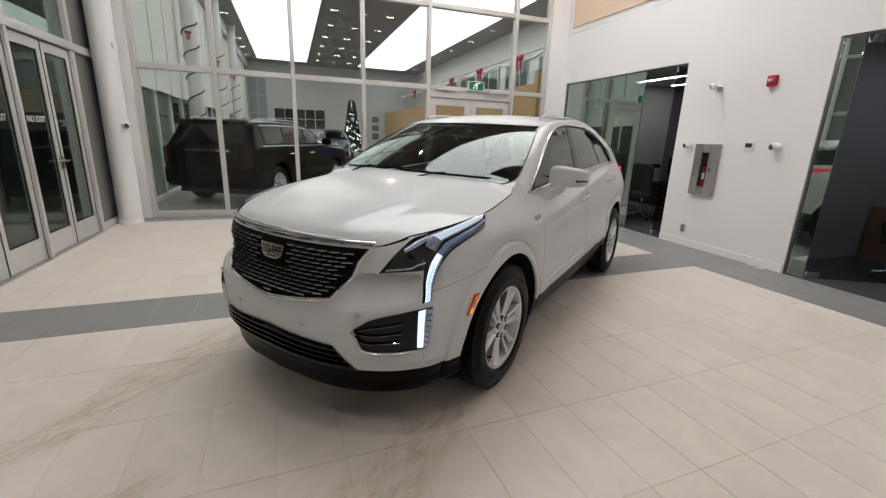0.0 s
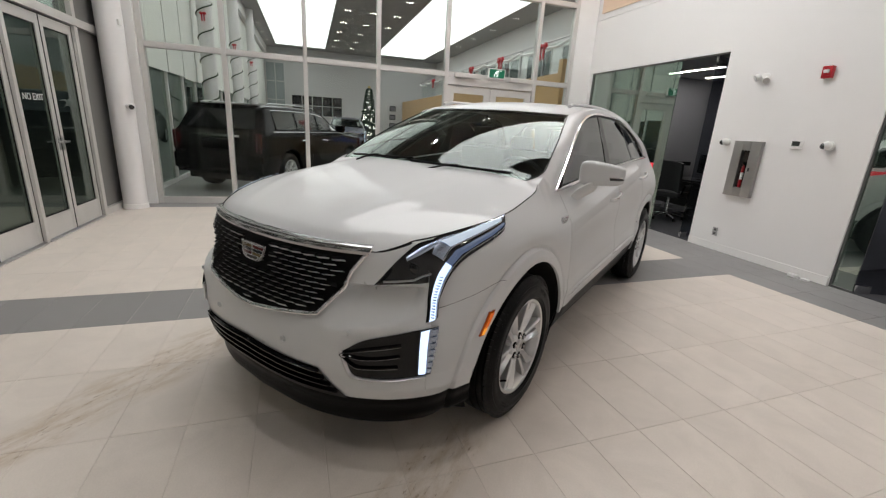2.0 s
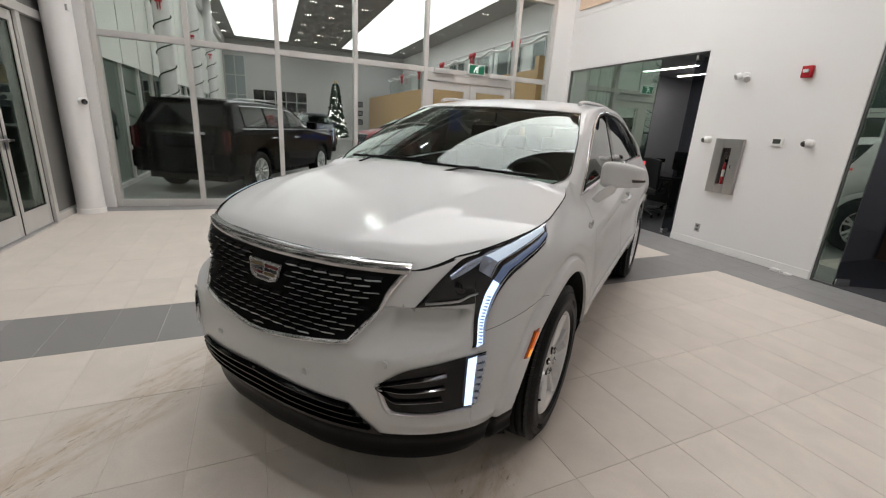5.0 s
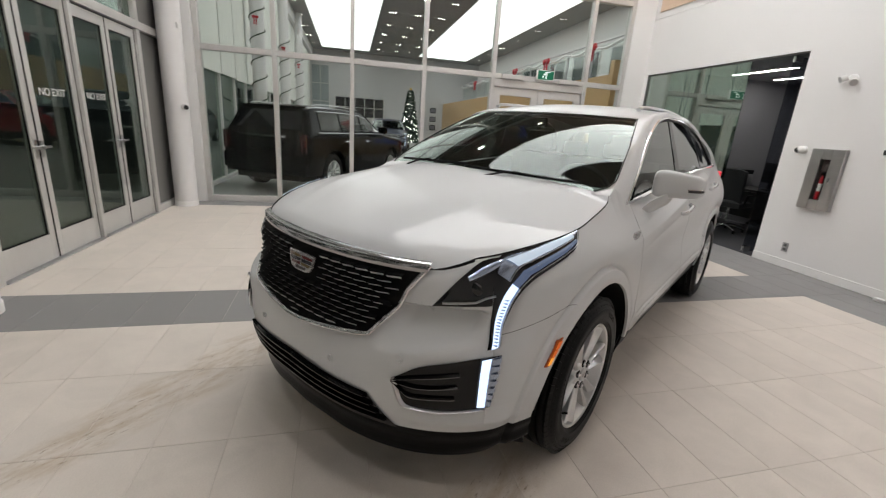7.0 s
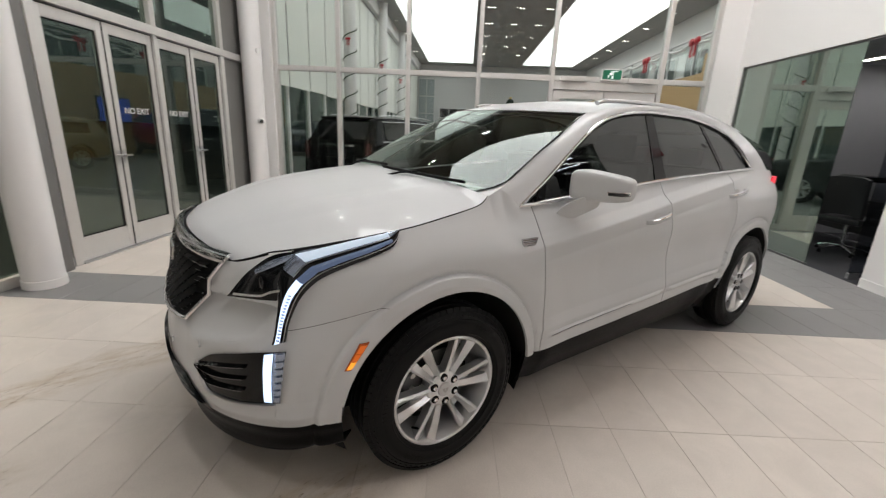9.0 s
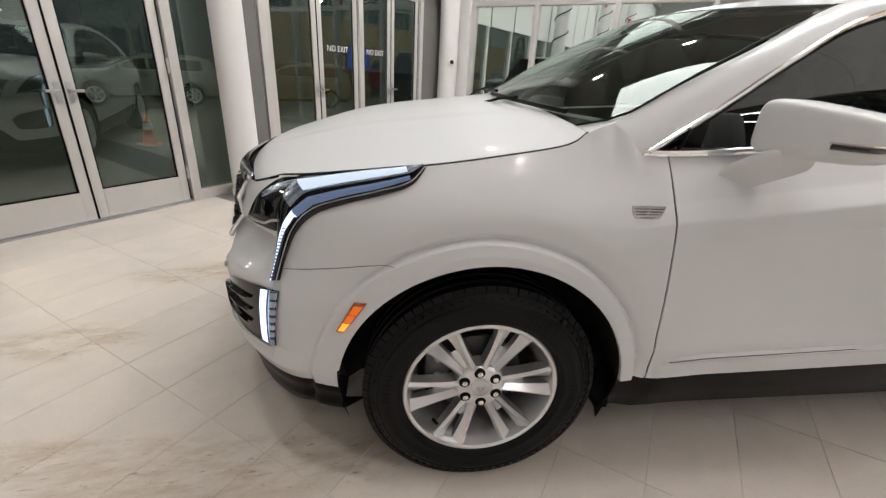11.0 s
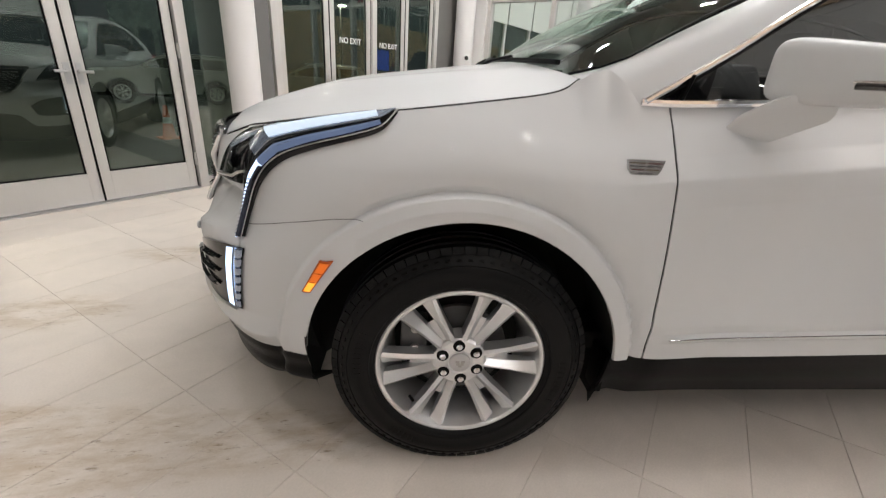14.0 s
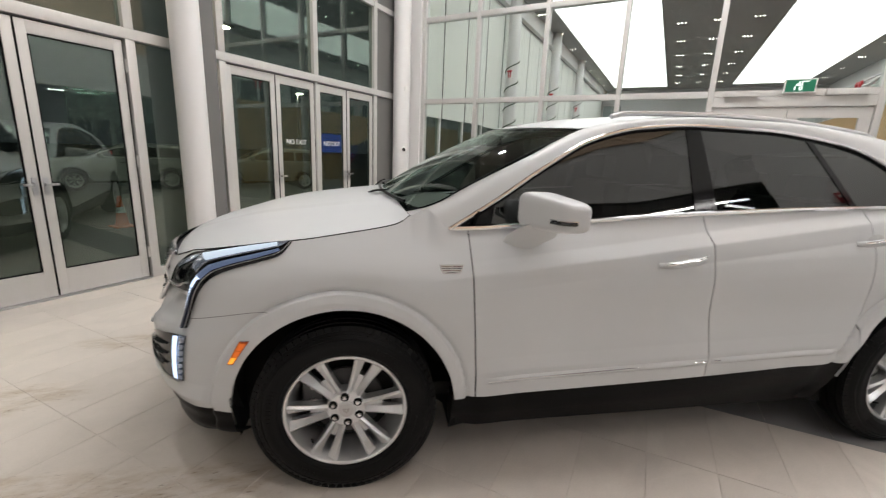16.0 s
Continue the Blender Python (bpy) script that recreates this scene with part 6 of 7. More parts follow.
ou = wall_thing("wall_outlet", -1.848, 0.255, "grey double wall outlet near the floor", "outlet")
part("plate", boxes((-0.037, -0.006, -0.058, 0.037, 0.0, 0.058), bevel=0.002), mat("grey_plate", (0.35, 0.35, 0.35), 0.4), ou)
for z in (-0.026, 0.026):
    part("socket", boxes((-0.018, -0.008, z - 0.016, 0.018, -0.0062, z + 0.016), bevel=0.002), mat("outlet_dark", (0.08, 0.08, 0.08), 0.5), ou)

pw = thing("power_adapter", pose(-0.68, RY - 0.075, 0.0), "white power adapter and plug lying on the floor by the wall", "adapter")
part("brick", boxes((-0.075, -0.03, 0.001, 0.02, 0.03, 0.034), bevel=0.012), WHITE_PLASTIC, pw)
part("plug", boxes((0.075, -0.045, 0.001, 0.150, 0.005, 0.026), bevel=0.011), WHITE_PLASTIC, pw)
part("cord", tube([(0.02, 0, 0.012), (0.045, -0.03, 0.006), (0.075, -0.02, 0.010)], 0.004, 6), WHITE_PLASTIC, pw)

# exit sign over the showroom doors
ex = thing("exit_sign", pose(GX + 0.064, 2.855, 2.435), "lit green exit sign with white pictogram shapes", "exit sign")
part("housing", boxes((0.0, -0.165, -0.085, 0.05, 0.165, 0.085), bevel=0.006), WHITE_PLASTIC, ex)
part("face", boxes((0.0505, -0.150, -0.072, 0.053, 0.150, 0.072)), glow("exit_green", (0.0, 0.20, 0.10), 0.12), ex)
MATS["exit_green"].node_tree.nodes["Principled BSDF"].inputs["Base Color"].default_value = (0.0, 0.12, 0.06, 1)
for y0, z0, y1, z1 in ((0.012, -0.058, 0.022, 0.058), (0.022, 0.048, 0.085, 0.058), (-0.010, -0.055, 0.004, -0.010), (-0.045, 0.000, 0.004, 0.026), (-0.062, -0.050, -0.046, -0.008), (-0.020, 0.032, 0.002, 0.050)):
    part("pictogram_bar", boxes((0.0532, y0, z0, 0.0545, y1, z1)), EXIT_WHITE, ex)


# ---- offices ----
def office_chair(m):
    c = thing("office_chair", m, "black office chair on a chrome star base", "chair", "office chairs")
    part("seat", boxes((-0.25, -0.25, 0.44, 0.25, 0.25, 0.53), bevel=0.035), SEAT, c)
    b = grid(lambda u, v: Vector((lerp(-0.23, 0.23, u), 0.24 + 0.06 * (v - 0.3) - 0.05 * math.cos(math.pi * (u - 0.5)), lerp(0.56, 1.08, v) - 0.03 * abs(2 * u - 1) ** 3)), 10, 10)
    part("backrest", thicken(b, 0.05), SEAT, c)
    g = bmesh.new()
    cyl(g, (0, 0, 0.10), (0, 0, 0.44), 0.028, seg=12)
    part("gas_lift", g, CHROME, c)
    for k in range(5):
        a = radians(72 * k)
        part("leg", tube([(0, 0, 0.11), (0.15 * math.cos(a), 0.15 * math.sin(a), 0.10), (0.29 * math.cos(a), 0.29 * math.sin(a), 0.065)], 0.018, 6), CHROME, c)
        w = bmesh.new()
        cyl(w, (0.29 * math.cos(a) - 0.012, 0.29 * math.sin(a), 0.03), (0.29 * math.cos(a) + 0.012, 0.29 * math.sin(a), 0.03), 0.029, seg=12)
        part("caster", w, BLACK, c)
    for s in (-1, 1):
        part("armrest", tube([(s * 0.25, 0.12, 0.50), (s * 0.29, 0.12, 0.66), (s * 0.29, -0.14, 0.67)], 0.016, 6), BLACK, c)
    return c


def desk(m, w, d, front_mat, label):
    t = thing("desk", m, label, "desk", "office desks")
    part("top", boxes((-w / 2, -d / 2, 0.715, w / 2, d / 2, 0.750), bevel=0.004), front_mat, t)
    for sx in (-1, 1):
        for sy in (-1, 1):
            part("leg", boxes((sx * (w / 2 - 0.06) - 0.02, sy * (d / 2 - 0.06) - 0.02, 0.002, sx * (w / 2 - 0.06) + 0.02, sy * (d / 2 - 0.06) + 0.02, 0.714)), SATIN, t)
    part("modesty_panel", boxes((-w / 2 + 0.09, -d / 2 + 0.10, 0.25, w / 2 - 0.09, -d / 2 + 0.118, 0.70)), front_mat, t)
    part("foot_rail", boxes((-w / 2 + 0.08, -d / 2 + 0.05, 0.12, w / 2 - 0.08, -d / 2 + 0.07, 0.15)), CHROME, t)
    return t


BLACK_WOOD = mat("black_laminate", (0.015, 0.014, 0.014), 0.35, vary=0.2)
RED_WOOD = mat("brown_wood", (0.20, 0.10, 0.055), 0.4, vary=0.2, stretch=(8, 1, 1))
desk(pose(-4.05, 6.55, 0.004), 1.6, 0.75, BLACK_WOOD, "black office desk with slim metal legs")
office_chair(pose(-3.75, 5.92, 0.004, 0, 0, 200))
office_chair(pose(-4.1, 7.25, 0.004, 0, 0, 10))
pr = thing("printer", pose(-4.45, 6.60, 0.754), "grey and black desktop printer on the desk", "printer")
part("body", boxes((-0.22, -0.20, 0.0, 0.22, 0.20, 0.22), bevel=0.02), mat("printer_grey", (0.30, 0.30, 0.31), 0.5), pr)
part("lid", boxes((-0.215, -0.195, 0.2205, 0.215, 0.195, 0.30), bevel=0.02), BLACK, pr)
part("tray", boxes((-0.16, -0.30, 0.05, 0.16, -0.201, 0.065)), BLACK, pr)
part("paper_slot", boxes((-0.17, -0.203, 0.10, 0.17, -0.2005, 0.15)), DARK_VOID, pr)


def monitor(m):
    c = thing("monitor", m, "black flat computer monitor on a desk, switched off", "monitor", "monitors")
    part("screen", boxes((-0.28, -0.012, 0.12, 0.28, 0.012, 0.46), bevel=0.006), GLOSS_BLACK, c)
    part("stand", boxes((-0.03, 0.012, 0.01, 0.03, 0.03, 0.25)), BLACK, c)
    part("foot", boxes((-0.12, -0.08, 0.0, 0.12, 0.08, 0.012), bevel=0.004), BLACK, c)
    return c


monitor(pose(-3.65, 6.55, 0.754, 0, 0, 160))
desk(pose(0.9, 6.75, 0.004), 1.7, 0.8, RED_WOOD, "brown wooden office desk with metal legs")
office_chair(pose(0.25, 5.95, 0.004, 0, 0, 190))
office_chair(pose(1.25, 5.85, 0.004, 0, 0, 165))
monitor(pose(1.2, 6.85, 0.754, 0, 0, 185))
cb = thing("low_cabinet", pose(-0.45, 7.6, 0.004), "brown wooden low cabinet against the office wall", "cabinet")
part("carcass", boxes((-0.25, -0.6, 0.0, 0.25, 0.6, 0.72), bevel=0.004), RED_WOOD, cb)
for y in (-0.3, 0.3):
    d = part("door", boxes((0.2505, y - 0.285, 0.04, 0.268, y + 0.285, 0.69), bevel=0.003), RED_WOOD, cb)
    part("knob", boxes((0.268, y - 0.01, 0.5, 0.285, y + 0.01, 0.6)), SATIN, d)

# ---- showroom behind the glass ----
structure("wall_showroom_back", boxes((-29.7, DY, 0, -29.5, 12, TOP)), mat("pale_grey_paint", (0.55, 0.55, 0.55), 0.7, vary=0.03), "pale grey end wall of the showroom", "wall")
structure("wall_showroom_far_side", boxes((-29.5, 11.8, 0, GX, 12, TOP)), WHITE_WALL, "white far wall of the showroom", "wall")
structure("wall_bulkhead", boxes((-29.5, DY + 0.10, 5.45, GX - 0.08, -2.98, TOP - 0.002)), WHITE_WALL, "white bulkhead along the window side", "wall")
side = tagged(thing("window_5", pose(0, DY, 0), "showroom storefront glazing with white mullions", "window"), kind="structure")
xs = [GX - 0.20 - 1.18 * i for i in range(21)]
for x in xs:
    part("mullion", boxes((x - 0.03, -0.05, 0.0, x + 0.03, 0.05, 5.448)), COLUMN, side)
for a, b in zip(xs, xs[1:]):
    p = part("pane", boxes((b + 0.031, -0.006, 0.08, a - 0.031, 0.006, 5.44)), DOOR_PANE, side, smooth=False)
    p.visible_shadow = False
    part("sill", boxes((b + 0.031, -0.05, 0.0, a - 0.031, 0.05, 0.079)), COLUMN, side)
for i, (a, b) in enumerate(zip(xs, xs[1:])):
    sh = thing("roller_shade", pose((a + b) / 2, DY + 0.085, 0), "pale fabric roller shade drawn half way down", "window shade", "roller shades")
    part("fabric", boxes((-0.565, -0.003, 2.19 + 0.012 * ((i * 7) % 3), 0.565, 0.003, 5.38)), SHADE, sh)
    part("hem_bar", boxes((-0.565, -0.010, 2.165 + 0.012 * ((i * 7) % 3), 0.565, 0.010, 2.189 + 0.012 * ((i * 7) % 3)), bevel=0.003), SHADE, sh)
    r = bmesh.new()
    cyl(r, (-0.565, 0, 5.41), (0.565, 0, 5.41), 0.022, seg=12)
    part("roller", r, ALU, sh)


def garland_column(x):
    column(x, -2.86, 0.17, "white round showroom column", "showroom columns")
    g = thing("garland", pose(x, -2.86, 0), "thin dark evergreen garland wound round a column with a red bow", "garland", "garlands")
    part("vine", tube([(0.185 * math.cos(a), 0.185 * math.sin(a), 1.2 + a * 0.085) for a in (i * 0.30 for i in range(120))], 0.016, 5), mat("evergreen", (0.03, 0.06, 0.03), 0.9, vary=0.4, scale=40), g)
    b = bmesh.new()
    for s in (-1, 1):
        ball(b, (0.20, s * 0.035, 3.75), 0.045, 10, (0.4, 1, 0.75))
        box(b, 0.19, s * 0.025 - 0.012, 3.58, 0.203, s * 0.025 + 0.012, 3.74)
    ball(b, (0.21, 0, 3.75), 0.022, 8)
    part("bow", b, RED, g)


for x in (-10.3, -15.0, -19.7):
    garland_column(x)


def wall_window(y0, y1, z0, z1, nx, nz, label):
    w = tagged(thing("window_6", pose(-29.49, 0, 0), label, "window", "back wall windows"), kind="structure")
    part("frame", boxes((0.0, y0 - 0.06, z0 - 0.06, 0.05, y0, z1 + 0.06), (0.0, y1, z0 - 0.06, 0.05, y1 + 0.06, z1 + 0.06), (0.0, y0, z0 - 0.06, 0.05, y1, z0), (0.0, y0, z1, 0.05, y1, z1 + 0.06)), ALU, w)
    for i in range(nx):
        for j in range(nz):
            a, b = lerp(y0, y1, i / nx), lerp(y0, y1, (i + 1) / nx)
            c, d = lerp(z0, z1, j / nz), lerp(z0, z1, (j + 1) / nz)
            part("pane", boxes((0.01, a + 0.025, c + 0.025, 0.02, b - 0.025, d - 0.025)), LENS_DARK if nz > 1 and nx > 2 else mat("lit_pane", (0.30, 0.34, 0.34), 0.1), w, smooth=False)
            part("bar", boxes((0.021, a, c, 0.04, a + 0.024, d), (0.021, a, c, 0.04, b, c + 0.024)), ALU, w)


wall_window(-1.55, 1.80, 1.70, 3.02, 5, 2, "dark internal office windows in the end wall")
wall_window(-3.10, -1.95, 0.3, 4.95, 2, 4, "tall pale glazed opening in the end wall")
for y in (3.7, 5.4):
    for z in (1.35, 1.95, 2.55):
        f = thing("picture_frame", pose(-29.48, y, z), "small dark framed notice on the showroom end wall", "picture", "wall notices")
        part("frame", boxes((0, -0.22, -0.18, 0.03, 0.22, 0.18), bevel=0.005), BLACK, f)
        part("sheet", boxes((0.0305, -0.17, -0.13, 0.033, 0.17, 0.13)), mat("notice_grey", (0.2, 0.2, 0.22), 0.5), f)

# mezzanine
MZ = 6.1
structure("wall_mezzanine", boxes((-29.4, MZ, 0, -6.6, MZ + 0.12, 3.05)), OAK, "honey wood panelled wall under the mezzanine", "wall")
structure("floor_mezzanine", boxes((-29.5, MZ + 0.12, 2.8, GX - 0.1, 11.8, 3.05)), CEIL, "mezzanine floor slab", "floor")
structure("wall_mezzanine_back", boxes((-29.5, 8.6, 3.05, GX - 0.1, 8.75, TOP)), WHITE_WALL, "white wall at the back of the mezzanine", "wall")
structure("wall_wood_end", boxes((-6.6, 4.95, 0, -6.45, MZ + 0.12, 3.05)), OAK, "honey wood panelled end of the stair wall", "wall")
for i in range(7):
    x = -25 + 2.7 * i
    w = tagged(thing("window_7", pose(x, 8.6, 0), "dark mezzanine office window with grey frame", "window", "mezzanine windows"), kind="structure")
    part("frame", boxes((-1.0, -0.04, 3.1, 1.0, -0.001, 3.16), (-1.0, -0.04, 4.54, 1.0, -0.001, 4.6), (-1.0, -0.04, 3.16, -0.94, -0.001, 4.54), (0.94, -0.04, 3.16, 1.0, -0.001, 4.54), (-0.03, -0.04, 3.16, 0.03, -0.001, 4.54)), ALU, w)
    for a, b in ((-0.939, -0.031), (0.031, 0.939)):
        part("pane", boxes((a, -0.02, 3.161, b, -0.005, 4.539)), mat("dim_pane", (0.10, 0.12, 0.12), 0.08), w)
bal = thing("balustrade", pose(0, MZ + 0.06, 3.05), "glass balustrade with a steel handrail along the mezzanine", "railing")
for i in range(13):
    x = -24.0 + 1.45 * i
    part("post", boxes((x - 0.02, -0.02, 0.0, x + 0.02, 0.02, 0.88)), SATIN, bal)
    if i < 12:
        p = part("pane", boxes((x + 0.05, -0.006, 0.06, x + 1.40, 0.006, 0.82)), PANE, bal, smooth=False)
        p.visible_shadow = False
part("handrail", tube([(-24.2, 0, 0.90), (-6.5, 0, 0.90)], 0.024, 8), SATIN, bal)
sw = thing("rail_garland", pose(0, MZ - 0.02, 3.05), "white tinsel garland hung along the mezzanine rail", "garland")
part("tinsel", tube([(-24 + 0.125 * i, -0.03 + 0.01 * random.random(), 0.78 - 0.10 * abs(math.sin(math.pi * i * 0.125 / 1.45)) + 0.02 * random.random()) for i in range(140)], 0.035, 6), WHITE_PLASTIC, sw)
for i in range(6):
    bw = thing("red_bow", pose(-21.0 + 2.9 * i, MZ - 0.07, 3.78), "large red ribbon bow on the mezzanine rail", "bow", "rail bows")
    b = bmesh.new()
    for s in (-1, 1):
        ball(b, (s * 0.14, 0, 0.05), 0.13, 10, (1, 0.4, 0.8))
        box(b, s * 0.09 - 0.04, -0.02, -0.30, s * 0.09 + 0.04, 0.01, 0.0)
    ball(b, (0, -0.03, 0.03), 0.06, 8)
    part("ribbon", b, RED, bw)
tv = thing("wall_screen", pose(-13.3, MZ - 0.02, 1.65), "blue lit flat screen on the wood panelled wall", "television")
part("bezel", boxes((-0.75, -0.05, -0.45, 0.75, 0.0, 0.45), bevel=0.01), BLACK, tv)
part("screen", boxes((-0.71, -0.054, -0.41, 0.71, -0.0505, 0.41)), BLUE_SCREEN, tv)

# Christmas tree
tree = thing("christmas_tree", pose(-24.0, 2.97, 0.0), "decorated evergreen Christmas tree with fairy lights", "tree")
b = bmesh.new()
cyl(b, (0, 0, 0.0), (0, 0, 3.2), 0.06, 0.015, seg=8)
part("trunk", b, mat("bark", (0.06, 0.04, 0.03), 0.9), tree)
b = bmesh.new()
rt = random.Random(5)
for i in range(1700):
    h = rt.random() ** 1.25
    z = 0.45 + 2.95 * h
    r = (0.56 * (1 - h) + 0.04) * (0.45 + 0.6 * rt.random())
    a = rt.random() * 6.283
    c = Vector((r * math.cos(a), r * math.sin(a), z))
    d = Vector((math.cos(a), math.sin(a), -0.35)).normalized()
    e = d.cross(Vector((0, 0, 1))).normalized() * 0.07
    l = 0.20 * (0.6 + 0.6 * rt.random())
    v = [b.verts.new(q) for q in (c - d * l * 0.4, c + e, c + d * l, c - e)]
    b.faces.new(v)
    v2 = [b.verts.new(q) for q in (c - d * l * 0.4, c + Vector((0, 0, 0.06)), c + d * l, c - Vector((0, 0, 0.06)))]
    b.faces.new(v2)
part("crown", b, mat("tree_needles", (0.012, 0.034, 0.018), 0.8, vary=0.5, scale=20), tree, smooth=False)
b = bmesh.new()
for i in range(190):
    h = rt.random() ** 1.2
    r = (0.58 * (1 - h) + 0.05)
    a = rt.random() * 6.283
    bmesh.ops.create_icosphere(b, subdivisions=1, radius=0.024, matrix=Matrix.Translation((r * math.cos(a), r * math.sin(a), 0.45 + 2.95 * h)))
o = part("fairy_lights", b, FAIRY, tree, smooth=False)
tagged(o, kind="stuff")
b = bmesh.new()
bmesh.ops.create_icosphere(b, subdivisions=1, radius=0.09, matrix=Matrix.Translation((0, 0, 3.46)))
part("star", b, mat("gold", (0.6, 0.42, 0.12), 0.3, metal=1.0), tree)


# ---- other vehicles ----
def repaint(car, paint, lamps_off=True):
    swap = {PEARL.name: paint}
    if lamps_off:
        swap.update({DRL.name: CLEAR, DRL_SOFT.name: CLEAR, DRL_FAINT.name: CLEAR, AMBER_HOT.name: mat("amber_off", (0.35, 0.10, 0.02), 0.2), AMBER.name: mat("amber_off", (0.35, 0.10, 0.02), 0.2), TAIL.name: mat("tail_off", (0.20, 0.01, 0.015), 0.15, coat=1.0)})
    for o in car.children_recursive:
        for sl in o.material_slots:
            if sl.material and sl.material.name in swap:
                m = swap[sl.material.name]
                sl.link = "OBJECT"
                sl.material = m
    return car


BLACK_PAINT = mat("black_car_paint", (0.002, 0.002, 0.0025), 0.22, coat=0.14, spec=0.05)
BLUE_PAINT = mat("dark_blue_car_paint", (0.02, 0.03, 0.06), 0.3, coat=1.0)
RED_PAINT = mat("red_car_paint", (0.30, 0.01, 0.02), 0.3, coat=1.0)
for m, paint, label, off in (
        (pose(-18.3, 1.22, 0.0, 0, 0, 86), BLUE_PAINT, "dark blue vehicle with lit running lights in the showroom", False),
        (pose(-14.2, 3.2, 0.0, 0, 0, 15), RED_PAINT, "red car displayed in the showroom", True)):
    repaint(tagged(copy_thing(suv, m), label, "car", "other vehicles"), paint, off)



PRIVACY = mat("privacy_glass", (0.045, 0.047, 0.046), 0.06, spec=0.7, coat=1.0, vary=0.0)


def boxy_suv(m, paint, label):
    """A full-size, square-backed car; its own axes as those of the white one."""
    car = thing("full_size_suv", m, label, "car", "other vehicles")
    top = curve((-0.95, 0.93), (-0.88, 1.03), (-0.70, 1.09), (0.35, 1.17), (0.52, 1.21), (0.95, 1.44), (1.25, 1.58), (1.6, 1.645), (2.4, 1.665), (3.2, 1.65), (3.6, 1.62), (3.78, 1.585))

    def section(u):
        y0 = lerp(-0.95, 3.77, u)
        T = top(y0)
        zl = max(0.36, arch_z(y0), arch_z(y0, WB))
        f = T - 1.16
        low = [(0.78, zl), (0.955, zl), (0.985, max(0.56, zl + 0.02)), (0.985, max(0.82, zl + 0.04)), (0.975, min(1.02, T - 0.09)), (0.950, min(1.13, T - 0.07))]
        up = [(0.90, 1.19), (0.785, 1.16 + 0.80 * f), (0.745, 1.16 + 0.93 * f), (0.58, T), (0, T + 0.015)] if T > 1.26 else [(0.90, T - 0.045), (0.85, T - 0.025), (0.72, T - 0.006), (0.5, T), (0, T + 0.02)]
        out = []
        for x, z in low + up:
            y = y0
            if y0 > 3.0:
                y -= 0.30 * ((y0 - 3.0) / 0.77) ** 2 * max(0.0, (z - 1.05) / 0.6)
            end = max(0.0, (y0 - 3.45) / 0.32) ** 3 * 0.07 if y0 > 1 else max(0.0, (-0.45 - y0) / 0.50) ** 2 * 0.15
            out.append(Vector((x * (1 - end), y + (0.05 * (x / 0.98) ** 4 if y0 < -0.8 else 0.0), z)))
        return out
    bm = bmesh.new()
    rows = []
    for i in range(161):
        half = section(i / 160)
        rows.append([bm.verts.new(p) for p in half] + [bm.verts.new((-p.x, p.y, p.z)) for p in half[-2::-1]])
    for a, b in zip(rows, rows[1:]):
        for i in range(len(a) - 1):
            bm.faces.new((a[i], b[i], b[i + 1], a[i + 1]))
    bm.faces.new(rows[0])
    bm.faces.new(rows[-1][::-1])
    part("body", bm, paint, car, angle=35)

    def flank_glass(y0, y1, s, z0=1.205):
        def fn(u, v):
            y = lerp(y0, y1, u)
            f = max(0.10, top(y) - 1.16)
            a, b = Vector((0.905, y, z0)), Vector((0.792, y, 1.16 + 0.78 * f))
            p = a.lerp(b, v)
            p.y -= 0.30 * (max(0, y - 3.0) / 0.77) ** 2 * max(0.0, (p.z - 1.05) / 0.6)
            return Vector(((p.x + 0.006) * s, p.y, p.z))
        return grid(fn, 16, 6)
    for s in (1, -1):
        for y0, y1 in ((0.66, 1.55), (1.64, 2.45), (2.54, 3.25)):
            part("side_window", flank_glass(y0, y1, s), PRIVACY, car)
        part("window_trim", tube([(lambda f: Vector(((0.786) * s, y, 1.16 + 0.80 * f)))(max(0.10, top(y) - 1.16)) for y in [lerp(0.75, 3.25, i / 24) for i in range(25)]], 0.010, 6), SATIN, car)
        part("belt_trim", tube([(0.95 * s, lerp(0.55, 3.4, i / 12), 1.165) for i in range(13)], 0.010, 6), SATIN, car)
        part("roof_rail", tube([(0.70 * s, lerp(1.45, 3.25, i / 20), 1.655 + 0.035 * math.sin(math.pi * i / 20) ** 0.4) for i in range(21)], 0.011, 8), SATIN, car)
        for y in (1.42, 2.36):
            part("door_handle", tube([(0.985 * s, y - 0.11, 1.0), (1.01 * s, y - 0.07, 1.0), (1.01 * s, y + 0.07, 1.0), (0.985 * s, y + 0.11, 1.0)], 0.013, 6), CHROME, car)
        part("tail_lamp", boxes((0.80 * s if s > 0 else -0.925, 3.735, 0.78, 0.925 if s > 0 else -0.80, 3.79, 1.12), bevel=0.02), mat("tail_smoked", (0.05, 0.004, 0.005), 0.15, coat=1.0), car, "dark red tail lamp")
        part("rear_reflector", boxes((0.62 * s if s > 0 else -0.86, 3.765, 0.52, 0.86 if s > 0 else -0.62, 3.785, 0.57), bevel=0.005), mat("tail_off", (0.20, 0.01, 0.015), 0.15, coat=1.0), car)
        part("wheel_well", grid(lambda u, v: Vector(((0.60 + 0.32 * v) * s, -0.46 * math.cos(math.pi * u) + 0.01, max(0.30, 0.375 + 0.46 * math.sin(math.pi * u)))), 20, 2), DARK_VOID, car)
        part("wheel_well", grid(lambda u, v: Vector(((0.60 + 0.32 * v) * s, -0.46 * math.cos(math.pi * u) + WB, max(0.30, 0.375 + 0.46 * math.sin(math.pi * u)))), 20, 2), DARK_VOID, car)
